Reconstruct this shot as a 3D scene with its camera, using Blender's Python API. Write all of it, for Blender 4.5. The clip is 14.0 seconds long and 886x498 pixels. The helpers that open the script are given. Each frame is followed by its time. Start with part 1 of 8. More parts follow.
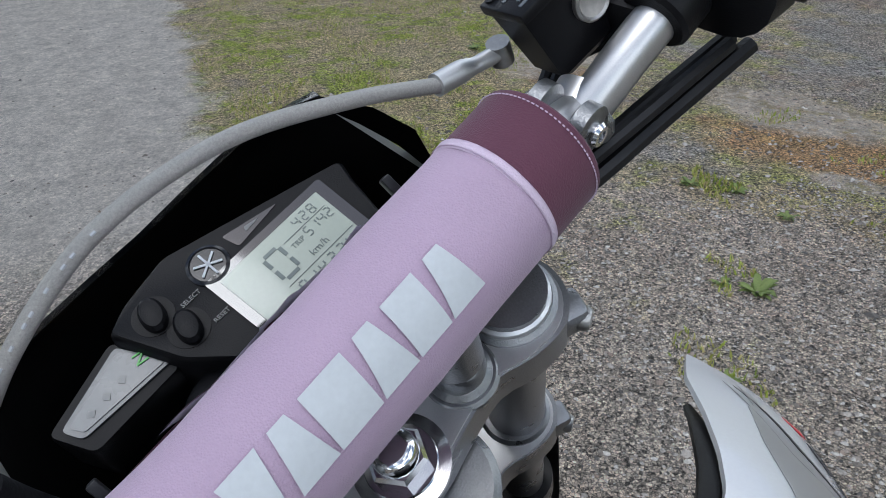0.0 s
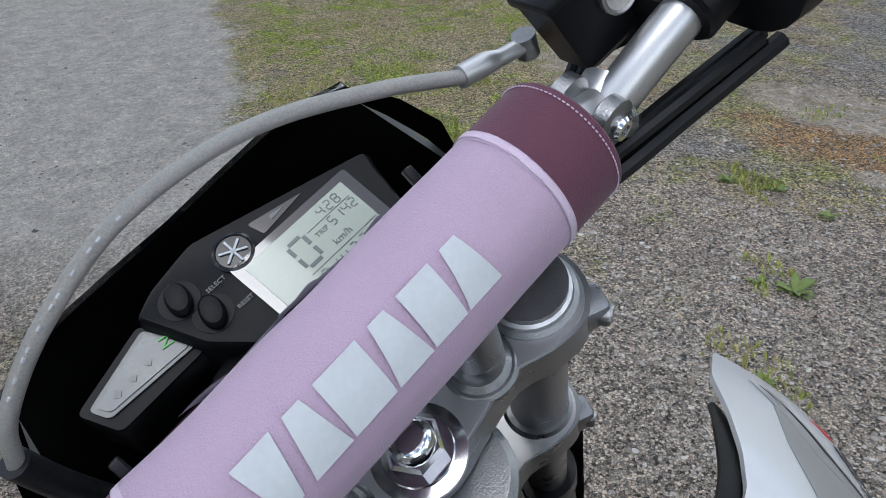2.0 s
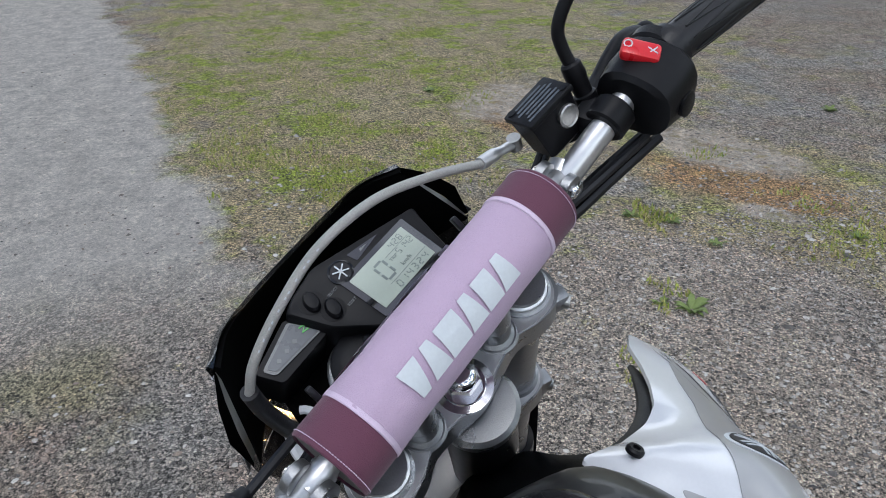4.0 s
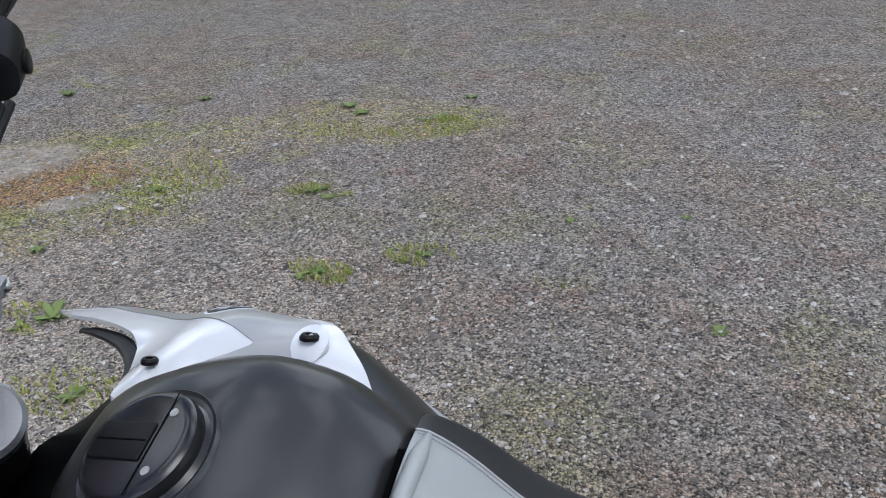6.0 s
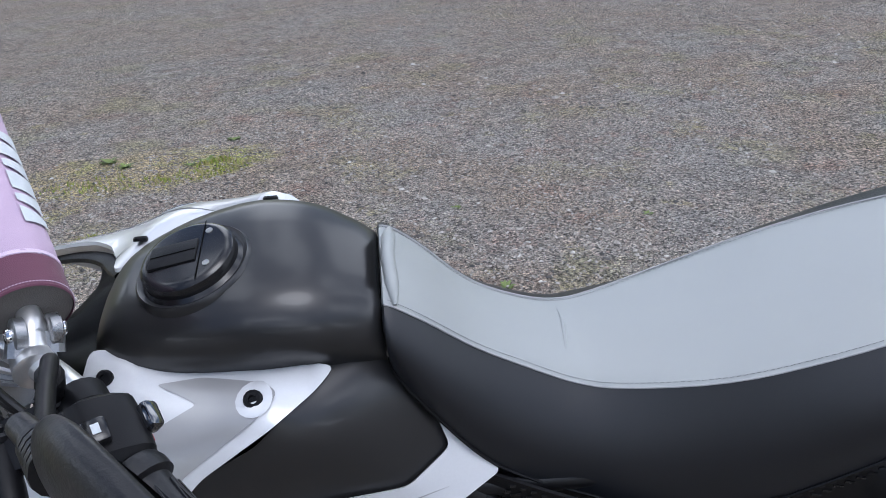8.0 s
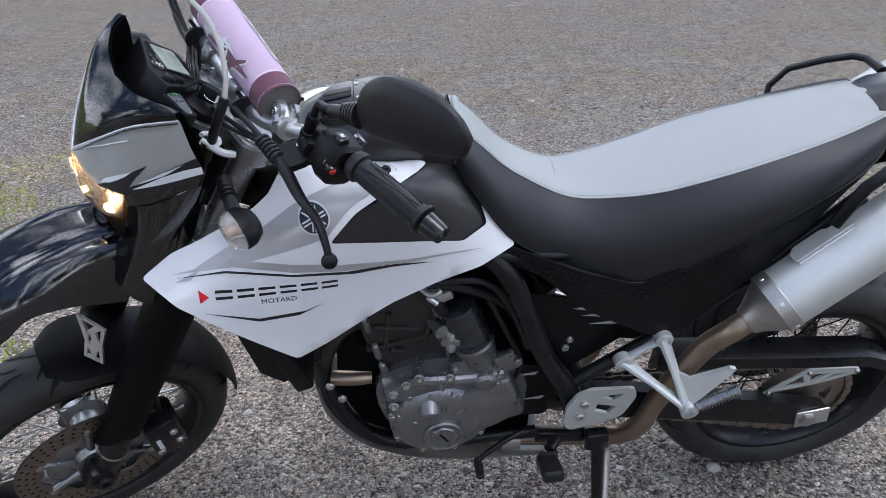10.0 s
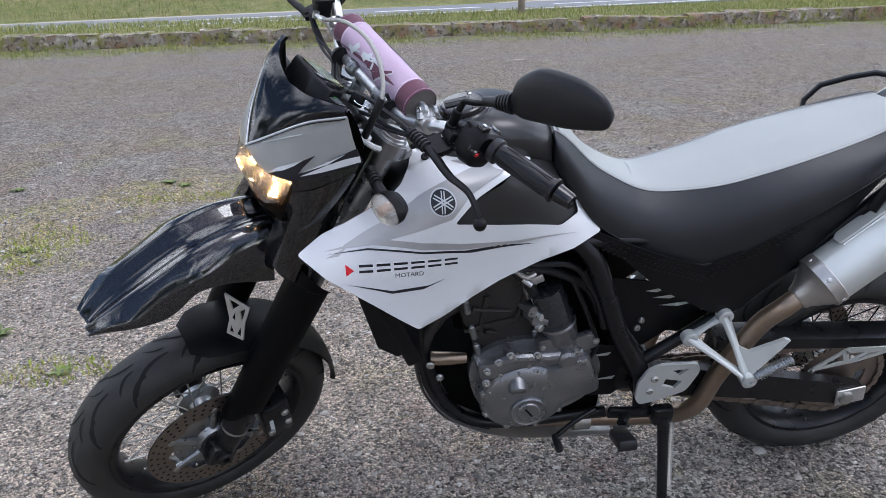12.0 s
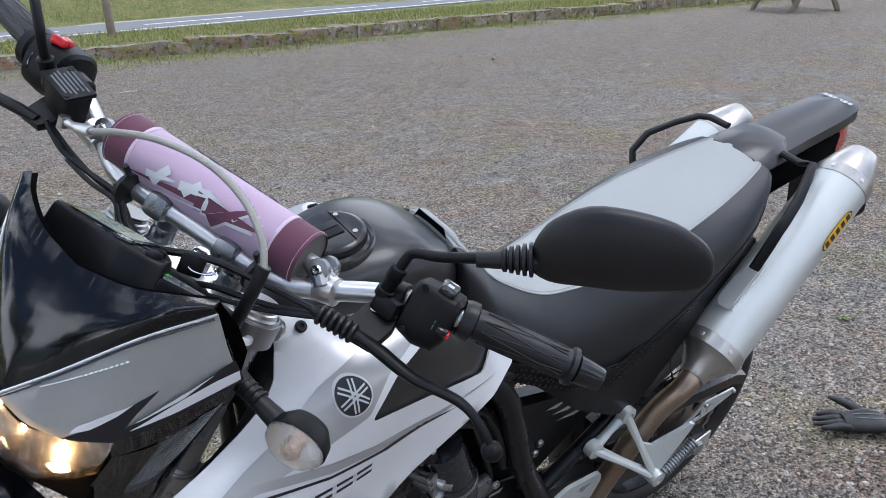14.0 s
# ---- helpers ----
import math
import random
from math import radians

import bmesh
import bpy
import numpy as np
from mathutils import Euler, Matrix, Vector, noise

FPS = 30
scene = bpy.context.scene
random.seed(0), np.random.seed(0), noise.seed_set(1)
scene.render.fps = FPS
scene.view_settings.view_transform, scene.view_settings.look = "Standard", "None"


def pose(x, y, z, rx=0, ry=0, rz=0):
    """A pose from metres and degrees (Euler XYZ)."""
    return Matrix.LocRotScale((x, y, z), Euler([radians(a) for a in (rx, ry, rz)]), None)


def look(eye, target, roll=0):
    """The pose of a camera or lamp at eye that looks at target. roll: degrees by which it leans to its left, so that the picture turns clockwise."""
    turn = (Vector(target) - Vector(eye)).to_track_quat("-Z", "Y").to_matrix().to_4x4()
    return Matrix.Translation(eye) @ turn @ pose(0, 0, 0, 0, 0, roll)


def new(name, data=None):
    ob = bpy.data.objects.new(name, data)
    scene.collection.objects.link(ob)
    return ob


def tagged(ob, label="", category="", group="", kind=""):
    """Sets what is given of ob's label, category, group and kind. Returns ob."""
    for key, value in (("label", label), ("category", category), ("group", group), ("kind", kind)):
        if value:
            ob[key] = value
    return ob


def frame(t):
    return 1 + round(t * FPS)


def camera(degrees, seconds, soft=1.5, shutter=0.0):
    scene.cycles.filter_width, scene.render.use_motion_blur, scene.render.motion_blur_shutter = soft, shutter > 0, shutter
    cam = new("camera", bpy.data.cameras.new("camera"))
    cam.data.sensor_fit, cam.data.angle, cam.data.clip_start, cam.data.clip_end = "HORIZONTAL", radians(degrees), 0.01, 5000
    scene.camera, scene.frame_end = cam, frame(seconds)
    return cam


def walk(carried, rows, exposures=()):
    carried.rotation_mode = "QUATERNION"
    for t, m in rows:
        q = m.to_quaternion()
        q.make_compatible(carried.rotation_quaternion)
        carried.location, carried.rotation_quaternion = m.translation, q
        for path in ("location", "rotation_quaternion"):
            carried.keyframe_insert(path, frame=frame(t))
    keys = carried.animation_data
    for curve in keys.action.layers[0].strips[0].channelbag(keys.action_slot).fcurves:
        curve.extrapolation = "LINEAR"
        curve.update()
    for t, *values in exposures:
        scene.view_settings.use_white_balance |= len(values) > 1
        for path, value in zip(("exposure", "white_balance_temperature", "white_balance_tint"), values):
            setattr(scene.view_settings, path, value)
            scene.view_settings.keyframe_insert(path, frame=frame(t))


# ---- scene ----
from mathutils import geometry

# ---- camera ----
cam = camera(59.8, 14.0, 0.7)
PATH = [
    (0, (0.904, 0.318, 1.288), (2.6, -0.085, 0.309), -2.9),
    (0.5, (0.899, 0.319, 1.29), (2.608, -0.03, 0.311), -2.4),
    (1, (0.901, 0.314, 1.291), (2.615, 0.007, 0.307), -3.1),
    (1.5, (0.903, 0.308, 1.287), (2.619, 0.016, 0.302), -3.3),
    (2, (0.901, 0.312, 1.288), (2.609, -0.001, 0.296), -3.2),
    (2.2, (0.883, 0.329, 1.296), (2.585, -0.009, 0.301), -2.8),
    (4.5, (0.685, 0.471, 1.41), (2.346, -0.217, 0.534), -3.1),
    (5, (0.721, 0.504, 1.401), (2.068, -0.62, 0.442), -5.5),
    (5.5, (0.716, 0.551, 1.384), (1.546, -0.97, 0.384), -4.8),
    (6, (0.681, 0.598, 1.387), (1.209, -1.052, 0.388), -4.0),
    (6.5, (0.616, 0.704, 1.376), (1.097, -1.009, 0.463), -8.7),
    (7, (0.61, 0.817, 1.344), (1.05, -0.927, 0.469), -10.0),
    (7.5, (0.698, 0.856, 1.35), (1.024, -0.909, 0.467), -7.8),
    (8, (0.81, 0.921, 1.326), (0.715, -0.861, 0.423), -4.3),
    (8.5, (0.845, 1.065, 1.321), (0.63, -0.702, 0.409), -3.0),
    (9, (0.885, 1.251, 1.338), (0.699, -0.51, 0.408), -1.0),
    (11.3, (1.115, 1.684, 1.28), (0.92, -0.171, 0.557), -1.4),
    (11.5, (1.136, 1.71, 1.281), (0.95, -0.145, 0.555), -1.5),
    (12, (1.223, 1.713, 1.284), (0.996, -0.142, 0.57), -1.5),
    (12.5, (1.359, 1.645, 1.274), (0.857, -0.158, 0.567), 0.2),
    (13, (1.383, 1.501, 1.309), (0.712, -0.24, 0.588), 0.0),
    (13.5, (1.369, 1.308, 1.333), (0.535, -0.362, 0.615), -1.2),
    (14, (1.429, 1.095, 1.338), (0.319, -0.411, 0.63), -1.6),
]
walk(cam, [(t, look(eye, target, roll)) for t, eye, target, roll in PATH], [(0.0, -0.25, 5820, 8), (5.0, -0.02, 5840, 9), (6.5, 0.1, 5750, 11), (9.0, 0.3, 5700, 12), (12.0, 0.4, 5800, 13), (14.0, 0.35, 5800, 11)])

# ---- sky and sun: hazy daylight ----
SUN_ELEV, SUN_AZ = radians(66), radians(140)   # azimuth from +x towards +y
sky = bpy.data.worlds.new("sky")
sky.use_nodes = True
nt = sky.node_tree
tex = nt.nodes.new("ShaderNodeTexSky")
tex.sky_type, tex.sun_disc = "NISHITA", False
tex.sun_elevation, tex.sun_rotation = SUN_ELEV, radians(90) - SUN_AZ
tex.air_density, tex.dust_density, tex.ozone_density = 1.0, 2.5, 1.0
# thin broken cloud over the whole sky
where, puffs, span_, veil = nt.nodes.new("ShaderNodeTexCoord"), nt.nodes.new("ShaderNodeTexNoise"), nt.nodes.new("ShaderNodeMapRange"), nt.nodes.new("ShaderNodeMix")
puffs.inputs["Scale"].default_value, puffs.inputs["Detail"].default_value = 2.6, 8
span_.inputs[1].default_value, span_.inputs[2].default_value, span_.inputs[3].default_value, span_.inputs[4].default_value = 0.48, 0.60, 0.0, 1.0
veil.data_type = "RGBA"
veil.inputs[7].default_value = (23.0, 22.9, 22.8, 1)
nt.links.new(where.outputs["Generated"], puffs.inputs["Vector"])
nt.links.new(puffs.outputs["Fac"], span_.inputs[0])
nt.links.new(span_.outputs[0], veil.inputs[0])
nt.links.new(tex.outputs[0], veil.inputs[6])
nt.links.new(veil.outputs[2], nt.nodes["Background"].inputs[0])
nt.nodes["Background"].inputs[1].default_value = 0.115
scene.world = sky
sun = new("sun", bpy.data.lights.new("sun", "SUN"))
sun.data.energy, sun.data.angle, sun.data.color = 0.8, radians(25), (1.0, 0.97, 0.93)
sun.matrix_world = look((math.cos(SUN_AZ) * math.cos(SUN_ELEV) * 30, math.sin(SUN_AZ) * math.cos(SUN_ELEV) * 30, math.sin(SUN_ELEV) * 30), (0, 0, 0))

# ---- materials ----
def mat(name, color, rough=0.5, metal=0.0, vary=0.15, scale=40.0, fine=400.0, bump=0.0, bump_scale=None, rvary=0.12, coat=0.0, sheen=0.0, second=None, spec=0.5, coat_ior=1.5):
    """A surface with its colour and gloss varied at two scales, and fine relief."""
    m = bpy.data.materials.new(name)
    m.use_nodes = True
    n, l = m.node_tree.nodes, m.node_tree.links
    b = n["Principled BSDF"]
    co = n.new("ShaderNodeTexCoord")
    big, small = n.new("ShaderNodeTexNoise"), n.new("ShaderNodeTexNoise")
    big.inputs["Scale"].default_value, big.inputs["Detail"].default_value = scale, 5
    small.inputs["Scale"].default_value, small.inputs["Detail"].default_value = fine, 3
    for t in (big, small):
        l.new(co.outputs["Object"], t.inputs["Vector"])
    mix = n.new("ShaderNodeMix")
    mix.data_type = "FLOAT"
    mix.inputs[0].default_value = 0.45
    l.new(big.outputs["Fac"], mix.inputs[2])
    l.new(small.outputs["Fac"], mix.inputs[3])
    ramp = n.new("ShaderNodeMapRange")
    ramp.inputs[1].default_value, ramp.inputs[2].default_value = 0.3, 0.7
    l.new(mix.outputs[0], ramp.inputs[0])
    cm = n.new("ShaderNodeMix")
    cm.data_type = "RGBA"
    lo = tuple(c * (1 - vary) for c in color)
    hi = second or tuple(min(1.0, c * (1 + vary)) for c in color)
    cm.inputs[6].default_value, cm.inputs[7].default_value = (*lo, 1), (*hi, 1)
    l.new(ramp.outputs[0], cm.inputs[0])
    l.new(cm.outputs[2], b.inputs["Base Color"])
    rr = n.new("ShaderNodeMapRange")
    rr.inputs[3].default_value, rr.inputs[4].default_value = max(0.02, rough - rvary), min(1.0, rough + rvary)
    l.new(big.outputs["Fac"], rr.inputs[0])
    l.new(rr.outputs[0], b.inputs["Roughness"])
    b.inputs["Metallic"].default_value = metal
    b.inputs["Coat Weight"].default_value = coat
    b.inputs["Coat IOR"].default_value = coat_ior
    b.inputs["Specular IOR Level"].default_value = spec
    b.inputs["Coat Roughness"].default_value = 0.06
    b.inputs["Sheen Weight"].default_value = sheen
    if bump:
        src = small
        if bump_scale:
            src = n.new("ShaderNodeTexNoise")
            src.inputs["Scale"].default_value, src.inputs["Detail"].default_value = bump_scale, 3
            l.new(co.outputs["Object"], src.inputs["Vector"])
        bp = n.new("ShaderNodeBump")
        bp.inputs["Strength"].default_value, bp.inputs["Distance"].default_value = bump, 0.002
        l.new(src.outputs["Fac"], bp.inputs["Height"])
        l.new(bp.outputs[0], b.inputs["Normal"])
    return m


WHITE = mat("white_gloss_paint", (0.64, 0.652, 0.67), 0.2, vary=0.03, scale=9, rvary=0.05, coat=0.6)
SILVER_PAINT = mat("silver_grey_paint", (0.37, 0.37, 0.37), 0.35, 0.3, vary=0.05, scale=12, fine=3000, coat=0.4)
BAND_GREY = mat("warm_grey_paint", (0.58, 0.585, 0.57), 0.35, 0.05, vary=0.05, coat=0.3)
GLOSS_BLACK = mat("black_gloss_paint", (0.008, 0.009, 0.012), 0.04, vary=0.2, scale=15, rvary=0.02, coat=1.0, spec=0.5, coat_ior=1.9)
SCREEN_BLACK = mat("black_screen_plastic", (0.008, 0.009, 0.012), 0.09, vary=0.2, scale=15, rvary=0.03, coat=0.7, spec=0.4, coat_ior=1.6)
SATIN_BLACK = mat("satin_black_paint", (0.031, 0.031, 0.032), 0.37, 0.45, vary=0.12, scale=8, fine=1500, rvary=0.05, coat=0.2)
PLASTIC = mat("black_plastic", (0.005, 0.005, 0.006), 0.42, vary=0.3, scale=25, fine=1200, bump=0.12, spec=0.20)
# for linings and slots, and for the boxes that darken the engine's inside
DULL_BLACK = mat("dull_black_inside_and_shade", (0.003, 0.003, 0.003), 0.95, vary=0.3, spec=0.03)
RUBBER = mat("tyre_rubber", (0.016, 0.016, 0.016), 0.55, vary=0.35, scale=18, fine=500, bump=0.3, second=(0.034, 0.033, 0.031), spec=0.35)
GROOVE = mat("tyre_groove", (0.002, 0.002, 0.002), 0.95, vary=0.3)
GRIP = mat("grip_rubber", (0.008, 0.008, 0.0095), 0.42, vary=0.25, bump=0.15, spec=0.4)
FRAME_BLACK = mat("black_frame_paint", (0.008, 0.008, 0.009), 0.3, 0.0, vary=0.25, scale=30, spec=0.3)
ENGINE_GREY = mat("grey_engine_paint", (0.21, 0.21, 0.215), 0.30, 0.75, vary=0.2, scale=25, fine=900, bump=0.2)
ENGINE_DARK = mat("dark_engine_paint", (0.034, 0.031, 0.030), 0.36, 0.4, vary=0.25, scale=25, fine=900, bump=0.2)
ALU = mat("brushed_aluminium", (0.62, 0.62, 0.62), 0.36, 0.9, vary=0.1, scale=30, fine=1500)
ALU_CAST = mat("cast_aluminium", (0.30, 0.305, 0.31), 0.30, 0.9, vary=0.15, scale=40, fine=900, bump=0.2)
ALU_WHITE = mat("satin_anodised_aluminium", (0.56, 0.585, 0.575), 0.42, 0.6, vary=0.05, scale=8, fine=2000)
CHROME = mat("chrome", (0.75, 0.75, 0.76), 0.12, 1.0, vary=0.05, rvary=0.05)
STEEL = mat("plated_steel", (0.45, 0.44, 0.42), 0.35, 0.9, vary=0.2)
BRONZE = mat("heat_tinted_pipe", (0.30, 0.215, 0.15), 0.36, 0.85, vary=0.2, scale=14, fine=300, second=(0.36, 0.29, 0.23))
DISC = mat("brake_disc_steel", (0.24, 0.20, 0.17), 0.38, 0.9, vary=0.2, scale=30)
SEAT_BLACK = mat("black_seat_vinyl", (0.0085, 0.0098, 0.013), 0.40, vary=0.12, scale=10, fine=1800, bump=0.2)
SEAT_GREY = mat("silver_seat_vinyl", (0.322, 0.338, 0.331), 0.42, 0.15, vary=0.05, scale=6, fine=2200, bump=0.3)
THREAD = mat("pale_thread", (0.33, 0.33, 0.33), 0.8)
LETTER = mat("pale_print", (0.54, 0.57, 0.585), 0.6, vary=0.06)
DARK_PRINT = mat("dark_print", (0.010, 0.010, 0.015), 0.35)
RED = mat("red_plastic", (0.6, 0.012, 0.02), 0.3, vary=0.08)
YELLOW = mat("yellow_sticker", (0.75, 0.42, 0.01), 0.4, vary=0.05)
GREEN_DOT = mat("green_paint_dot", (0.0, 0.38, 0.18), 0.5)
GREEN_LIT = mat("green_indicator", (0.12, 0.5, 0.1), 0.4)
FOAM = mat("grey_foam", (0.13, 0.12, 0.11), 0.95, vary=0.2, fine=900, bump=0.4)
HOSE = mat("braided_hose", (0.42, 0.41, 0.38), 0.35, 0.6, vary=0.25, scale=900, fine=2500, bump=0.6)
LCD = mat("lcd_glass", (0.42, 0.47, 0.39), 0.25, vary=0.04, scale=12, coat=0.8)
LCD_INK = mat("lcd_segments", (0.17, 0.20, 0.185), 0.5)
LAMP_WINDOW = mat("smoked_lamp_window", (0.085, 0.095, 0.105), 0.3, vary=0.15, coat=0.4)
CAP_BLACK = mat("satin_black_cap", (0.010, 0.010, 0.011), 0.2, vary=0.2, scale=40, spec=0.5)
CLEAR_GREY = mat("grey_print_panel", (0.16, 0.165, 0.165), 0.3, vary=0.1)
LENS_RED = mat("red_lamp_lens", (0.45, 0.01, 0.012), 0.12, coat=0.6)
ORANGE = mat("orange_bulb", (0.55, 0.42, 0.33), 0.4)
WOOD = mat("weathered_wood", (0.2, 0.16, 0.12), 0.85, vary=0.35, scale=9, fine=120, bump=0.5)
LEATHER = mat("black_leather", (0.007, 0.007, 0.008), 0.45, vary=0.3, scale=60, fine=700, bump=0.5)


def cloth(name, color):
    """Woven polyester: a fine weave in relief."""
    m = mat(name, color, 0.8, vary=0.06, scale=14, fine=800, sheen=0.15)
    n, l = m.node_tree.nodes, m.node_tree.links
    co = n.new("ShaderNodeTexCoord")
    w = n.new("ShaderNodeTexVoronoi")
    w.inputs["Scale"].default_value = 1200
    l.new(co.outputs["Object"], w.inputs["Vector"])
    bp = n.new("ShaderNodeBump")
    bp.inputs["Strength"].default_value, bp.inputs["Distance"].default_value = 0.45, 0.0005
    l.new(w.outputs["Distance"], bp.inputs["Height"])
    l.new(bp.outputs[0], n["Principled BSDF"].inputs["Normal"])
    return m


LILAC = cloth("lilac_cloth", (0.45, 0.335, 0.445))
LILAC_PALE = cloth("pale_lilac_edge", (0.62, 0.50, 0.62))
MAROON = cloth("maroon_cloth", (0.105, 0.030, 0.056))


def glass(name, color, rough=0.03, ior=1.45, ribs=0.0):
    m = bpy.data.materials.new(name)
    m.use_nodes = True
    b = m.node_tree.nodes["Principled BSDF"]
    b.inputs["Base Color"].default_value = (*color, 1)
    b.inputs["Transmission Weight"].default_value, b.inputs["Roughness"].default_value, b.inputs["IOR"].default_value = 1.0, rough, ior
    if ribs:
        n, l = m.node_tree.nodes, m.node_tree.links
        co, cells, bp = n.new("ShaderNodeTexCoord"), n.new("ShaderNodeTexVoronoi"), n.new("ShaderNodeBump")
        cells.inputs["Scale"].default_value, cells.inputs["Randomness"].default_value = ribs, 0.15
        bp.inputs["Strength"].default_value, bp.inputs["Distance"].default_value = 0.8, 0.0015
        l.new(co.outputs["Object"], cells.inputs["Vector"])
        l.new(cells.outputs["Distance"], bp.inputs["Height"])
        l.new(bp.outputs[0], b.inputs["Normal"])
    return m


LENS = glass("clear_lens", (0.92, 0.93, 0.95), 0.10, ribs=260.0)
HEAD_LENS = glass("headlamp_lens", (0.98, 0.96, 0.93), 0.14)
REFLECTOR = mat("lamp_reflector", (0.9, 0.86, 0.8), 0.22, 0.85, vary=0.05)
MIRROR = mat("mirror_glass", (0.85, 0.87, 0.9), 0.03, 1.0, vary=0.0, rvary=0.0)
BULB = bpy.data.materials.new("lit_bulb")
BULB.use_nodes = True
BULB.node_tree.nodes["Principled BSDF"].inputs["Emission Color"].default_value = (1.0, 0.52, 0.17, 1)
BULB.node_tree.nodes["Principled BSDF"].inputs["Emission Strength"].default_value = 130.0

# ---- mesh tools ----
def V(*a):
    return Vector(a)


def part(name, bm, material, parent, label="", angle=35, m=None):
    """Links a bmesh as one mesh object under a thing or a part."""
    if m is not None:
        bm.transform(m)
    bmesh.ops.recalc_face_normals(bm, faces=bm.faces)
    me = bpy.data.meshes.new(name)
    bm.to_mesh(me)
    bm.free()
    me.polygons.foreach_set("use_smooth", [True] * len(me.polygons))
    me.set_sharp_from_angle(angle=radians(angle))
    me.materials.append(material)
    ob = new(name, me)
    ob.parent = parent
    if label:
        ob["label"] = label
    return ob


def thing(name, label, category, m=Matrix(), group="", kind=""):
    ob = new(name)
    ob.matrix_world = m
    return tagged(ob, label, category, group, kind)


def spline(pts, n=6, closed=False):
    """A smooth line through the points."""
    pts = [Vector(p) for p in pts]
    out, k = [], len(pts)
    for i in range(k if closed else k - 1):
        p1, p2 = pts[i], pts[(i + 1) % k]
        p0 = pts[i - 1] if (i > 0 or closed) else p1 * 2 - p2
        p3 = pts[(i + 2) % k] if (i + 2 < k or closed) else p2 * 2 - p1
        for j in range(n):
            t = j / n
            out.append(0.5 * (2 * p1 + (p2 - p0) * t + (2 * p0 - 5 * p1 + 4 * p2 - p3) * t * t + (3 * p1 - p0 - 3 * p2 + p3) * t ** 3))
    if not closed:
        out.append(pts[-1])
    return out


def loft(rings, bm=None, closed=True, caps=True):
    """A skin over rings of equally many points."""
    bm = bm or bmesh.new()
    vs = [[bm.verts.new(p) for p in r] for r in rings]
    k = len(vs[0])
    for a, b in zip(vs, vs[1:]):
        for i in range(k if closed else k - 1):
            j = (i + 1) % k
            bm.faces.new((a[i], a[j], b[j], b[i]))
    if caps and closed:
        bm.faces.new(vs[0][::-1])
        bm.faces.new(vs[-1])
    return bm


def tube(pts, r, seg=10, n=6, bm=None, flat=1.0, up=None):
    """A round (or flattened) rod along a smooth line; r is one radius or one per point."""
    line = spline(pts, n) if n > 1 else [Vector(p) for p in pts]
    k = len(pts)
    rs = [r] * len(line) if not isinstance(r, (list, tuple)) else [
        r[min(int(i / max(n, 1)), k - 1)] * (1 - (i / max(n, 1)) % 1) + r[min(int(i / max(n, 1)) + 1, k - 1)] * ((i / max(n, 1)) % 1) for i in range(len(line))]
    rings, side = [], None
    for i, p in enumerate(line):
        d = (line[min(i + 1, len(line) - 1)] - line[max(i - 1, 0)]).normalized()
        if side is None:
            a = Vector(up) if up else (V(0, 0, 1) if abs(d.z) < 0.9 else V(1, 0, 0))
            side = d.cross(a).normalized()
        side = (side - d * side.dot(d)).normalized()
        top = d.cross(side)
        rings.append([p + side * math.cos(2 * math.pi * j / seg) * rs[i] + top * math.sin(2 * math.pi * j / seg) * rs[i] * flat for j in range(seg)])
    return loft(rings, bm)


def turned(profile, at, axis, seg=24, bm=None, caps=True):
    """A turned body: profile rows of (along, radius) about an axis through at."""
    axis = Vector(axis).normalized()
    side = axis.cross(V(0, 0, 1) if abs(axis.z) < 0.9 else V(1, 0, 0)).normalized()
    top = axis.cross(side)
    rings = [[Vector(at) + axis * h + (side * math.cos(2 * math.pi * j / seg) + top * math.sin(2 * math.pi * j / seg)) * max(r, 0.0002) for j in range(seg)] for h, r in profile]
    return loft(rings, bm, caps=caps)


def rod(a, b, r, r2=None, seg=14, bm=None, bevel=0.12):
    """A straight rod with slightly broken edges."""
    a, b = Vector(a), Vector(b)
    h, r2 = (b - a).length, r if r2 is None else r2
    e = min(r * bevel, h * 0.2)
    return turned([(0, r - e), (e, r), (h - e, r2), (h, r2 - e)], a, b - a, seg, bm)


def block(size, at=(0, 0, 0), turn=(0, 0, 0), bevel=0.003, bm=None, taper=1.0, segs=2):
    """A box with rounded edges; taper narrows its top."""
    b = bmesh.new()
    bmesh.ops.create_cube(b, size=1)
    for v in b.verts:
        k = taper if v.co.z > 0 else 1
        v.co = V(v.co.x * size[0] * k, v.co.y * size[1] * k, v.co.z * size[2])
    if bevel:
        bmesh.ops.bevel(b, geom=b.edges[:], offset=bevel, segments=segs, affect="EDGES", profile=0.5)
    b.transform(pose(*at, *turn))
    return join(bm, b)


def join(bm, other):
    """Adds one bmesh to another."""
    if bm is None:
        return other
    me = bpy.data.meshes.new("scrap")
    other.to_mesh(me)
    other.free()
    bm.from_mesh(me)
    bpy.data.meshes.remove(me)
    return bm


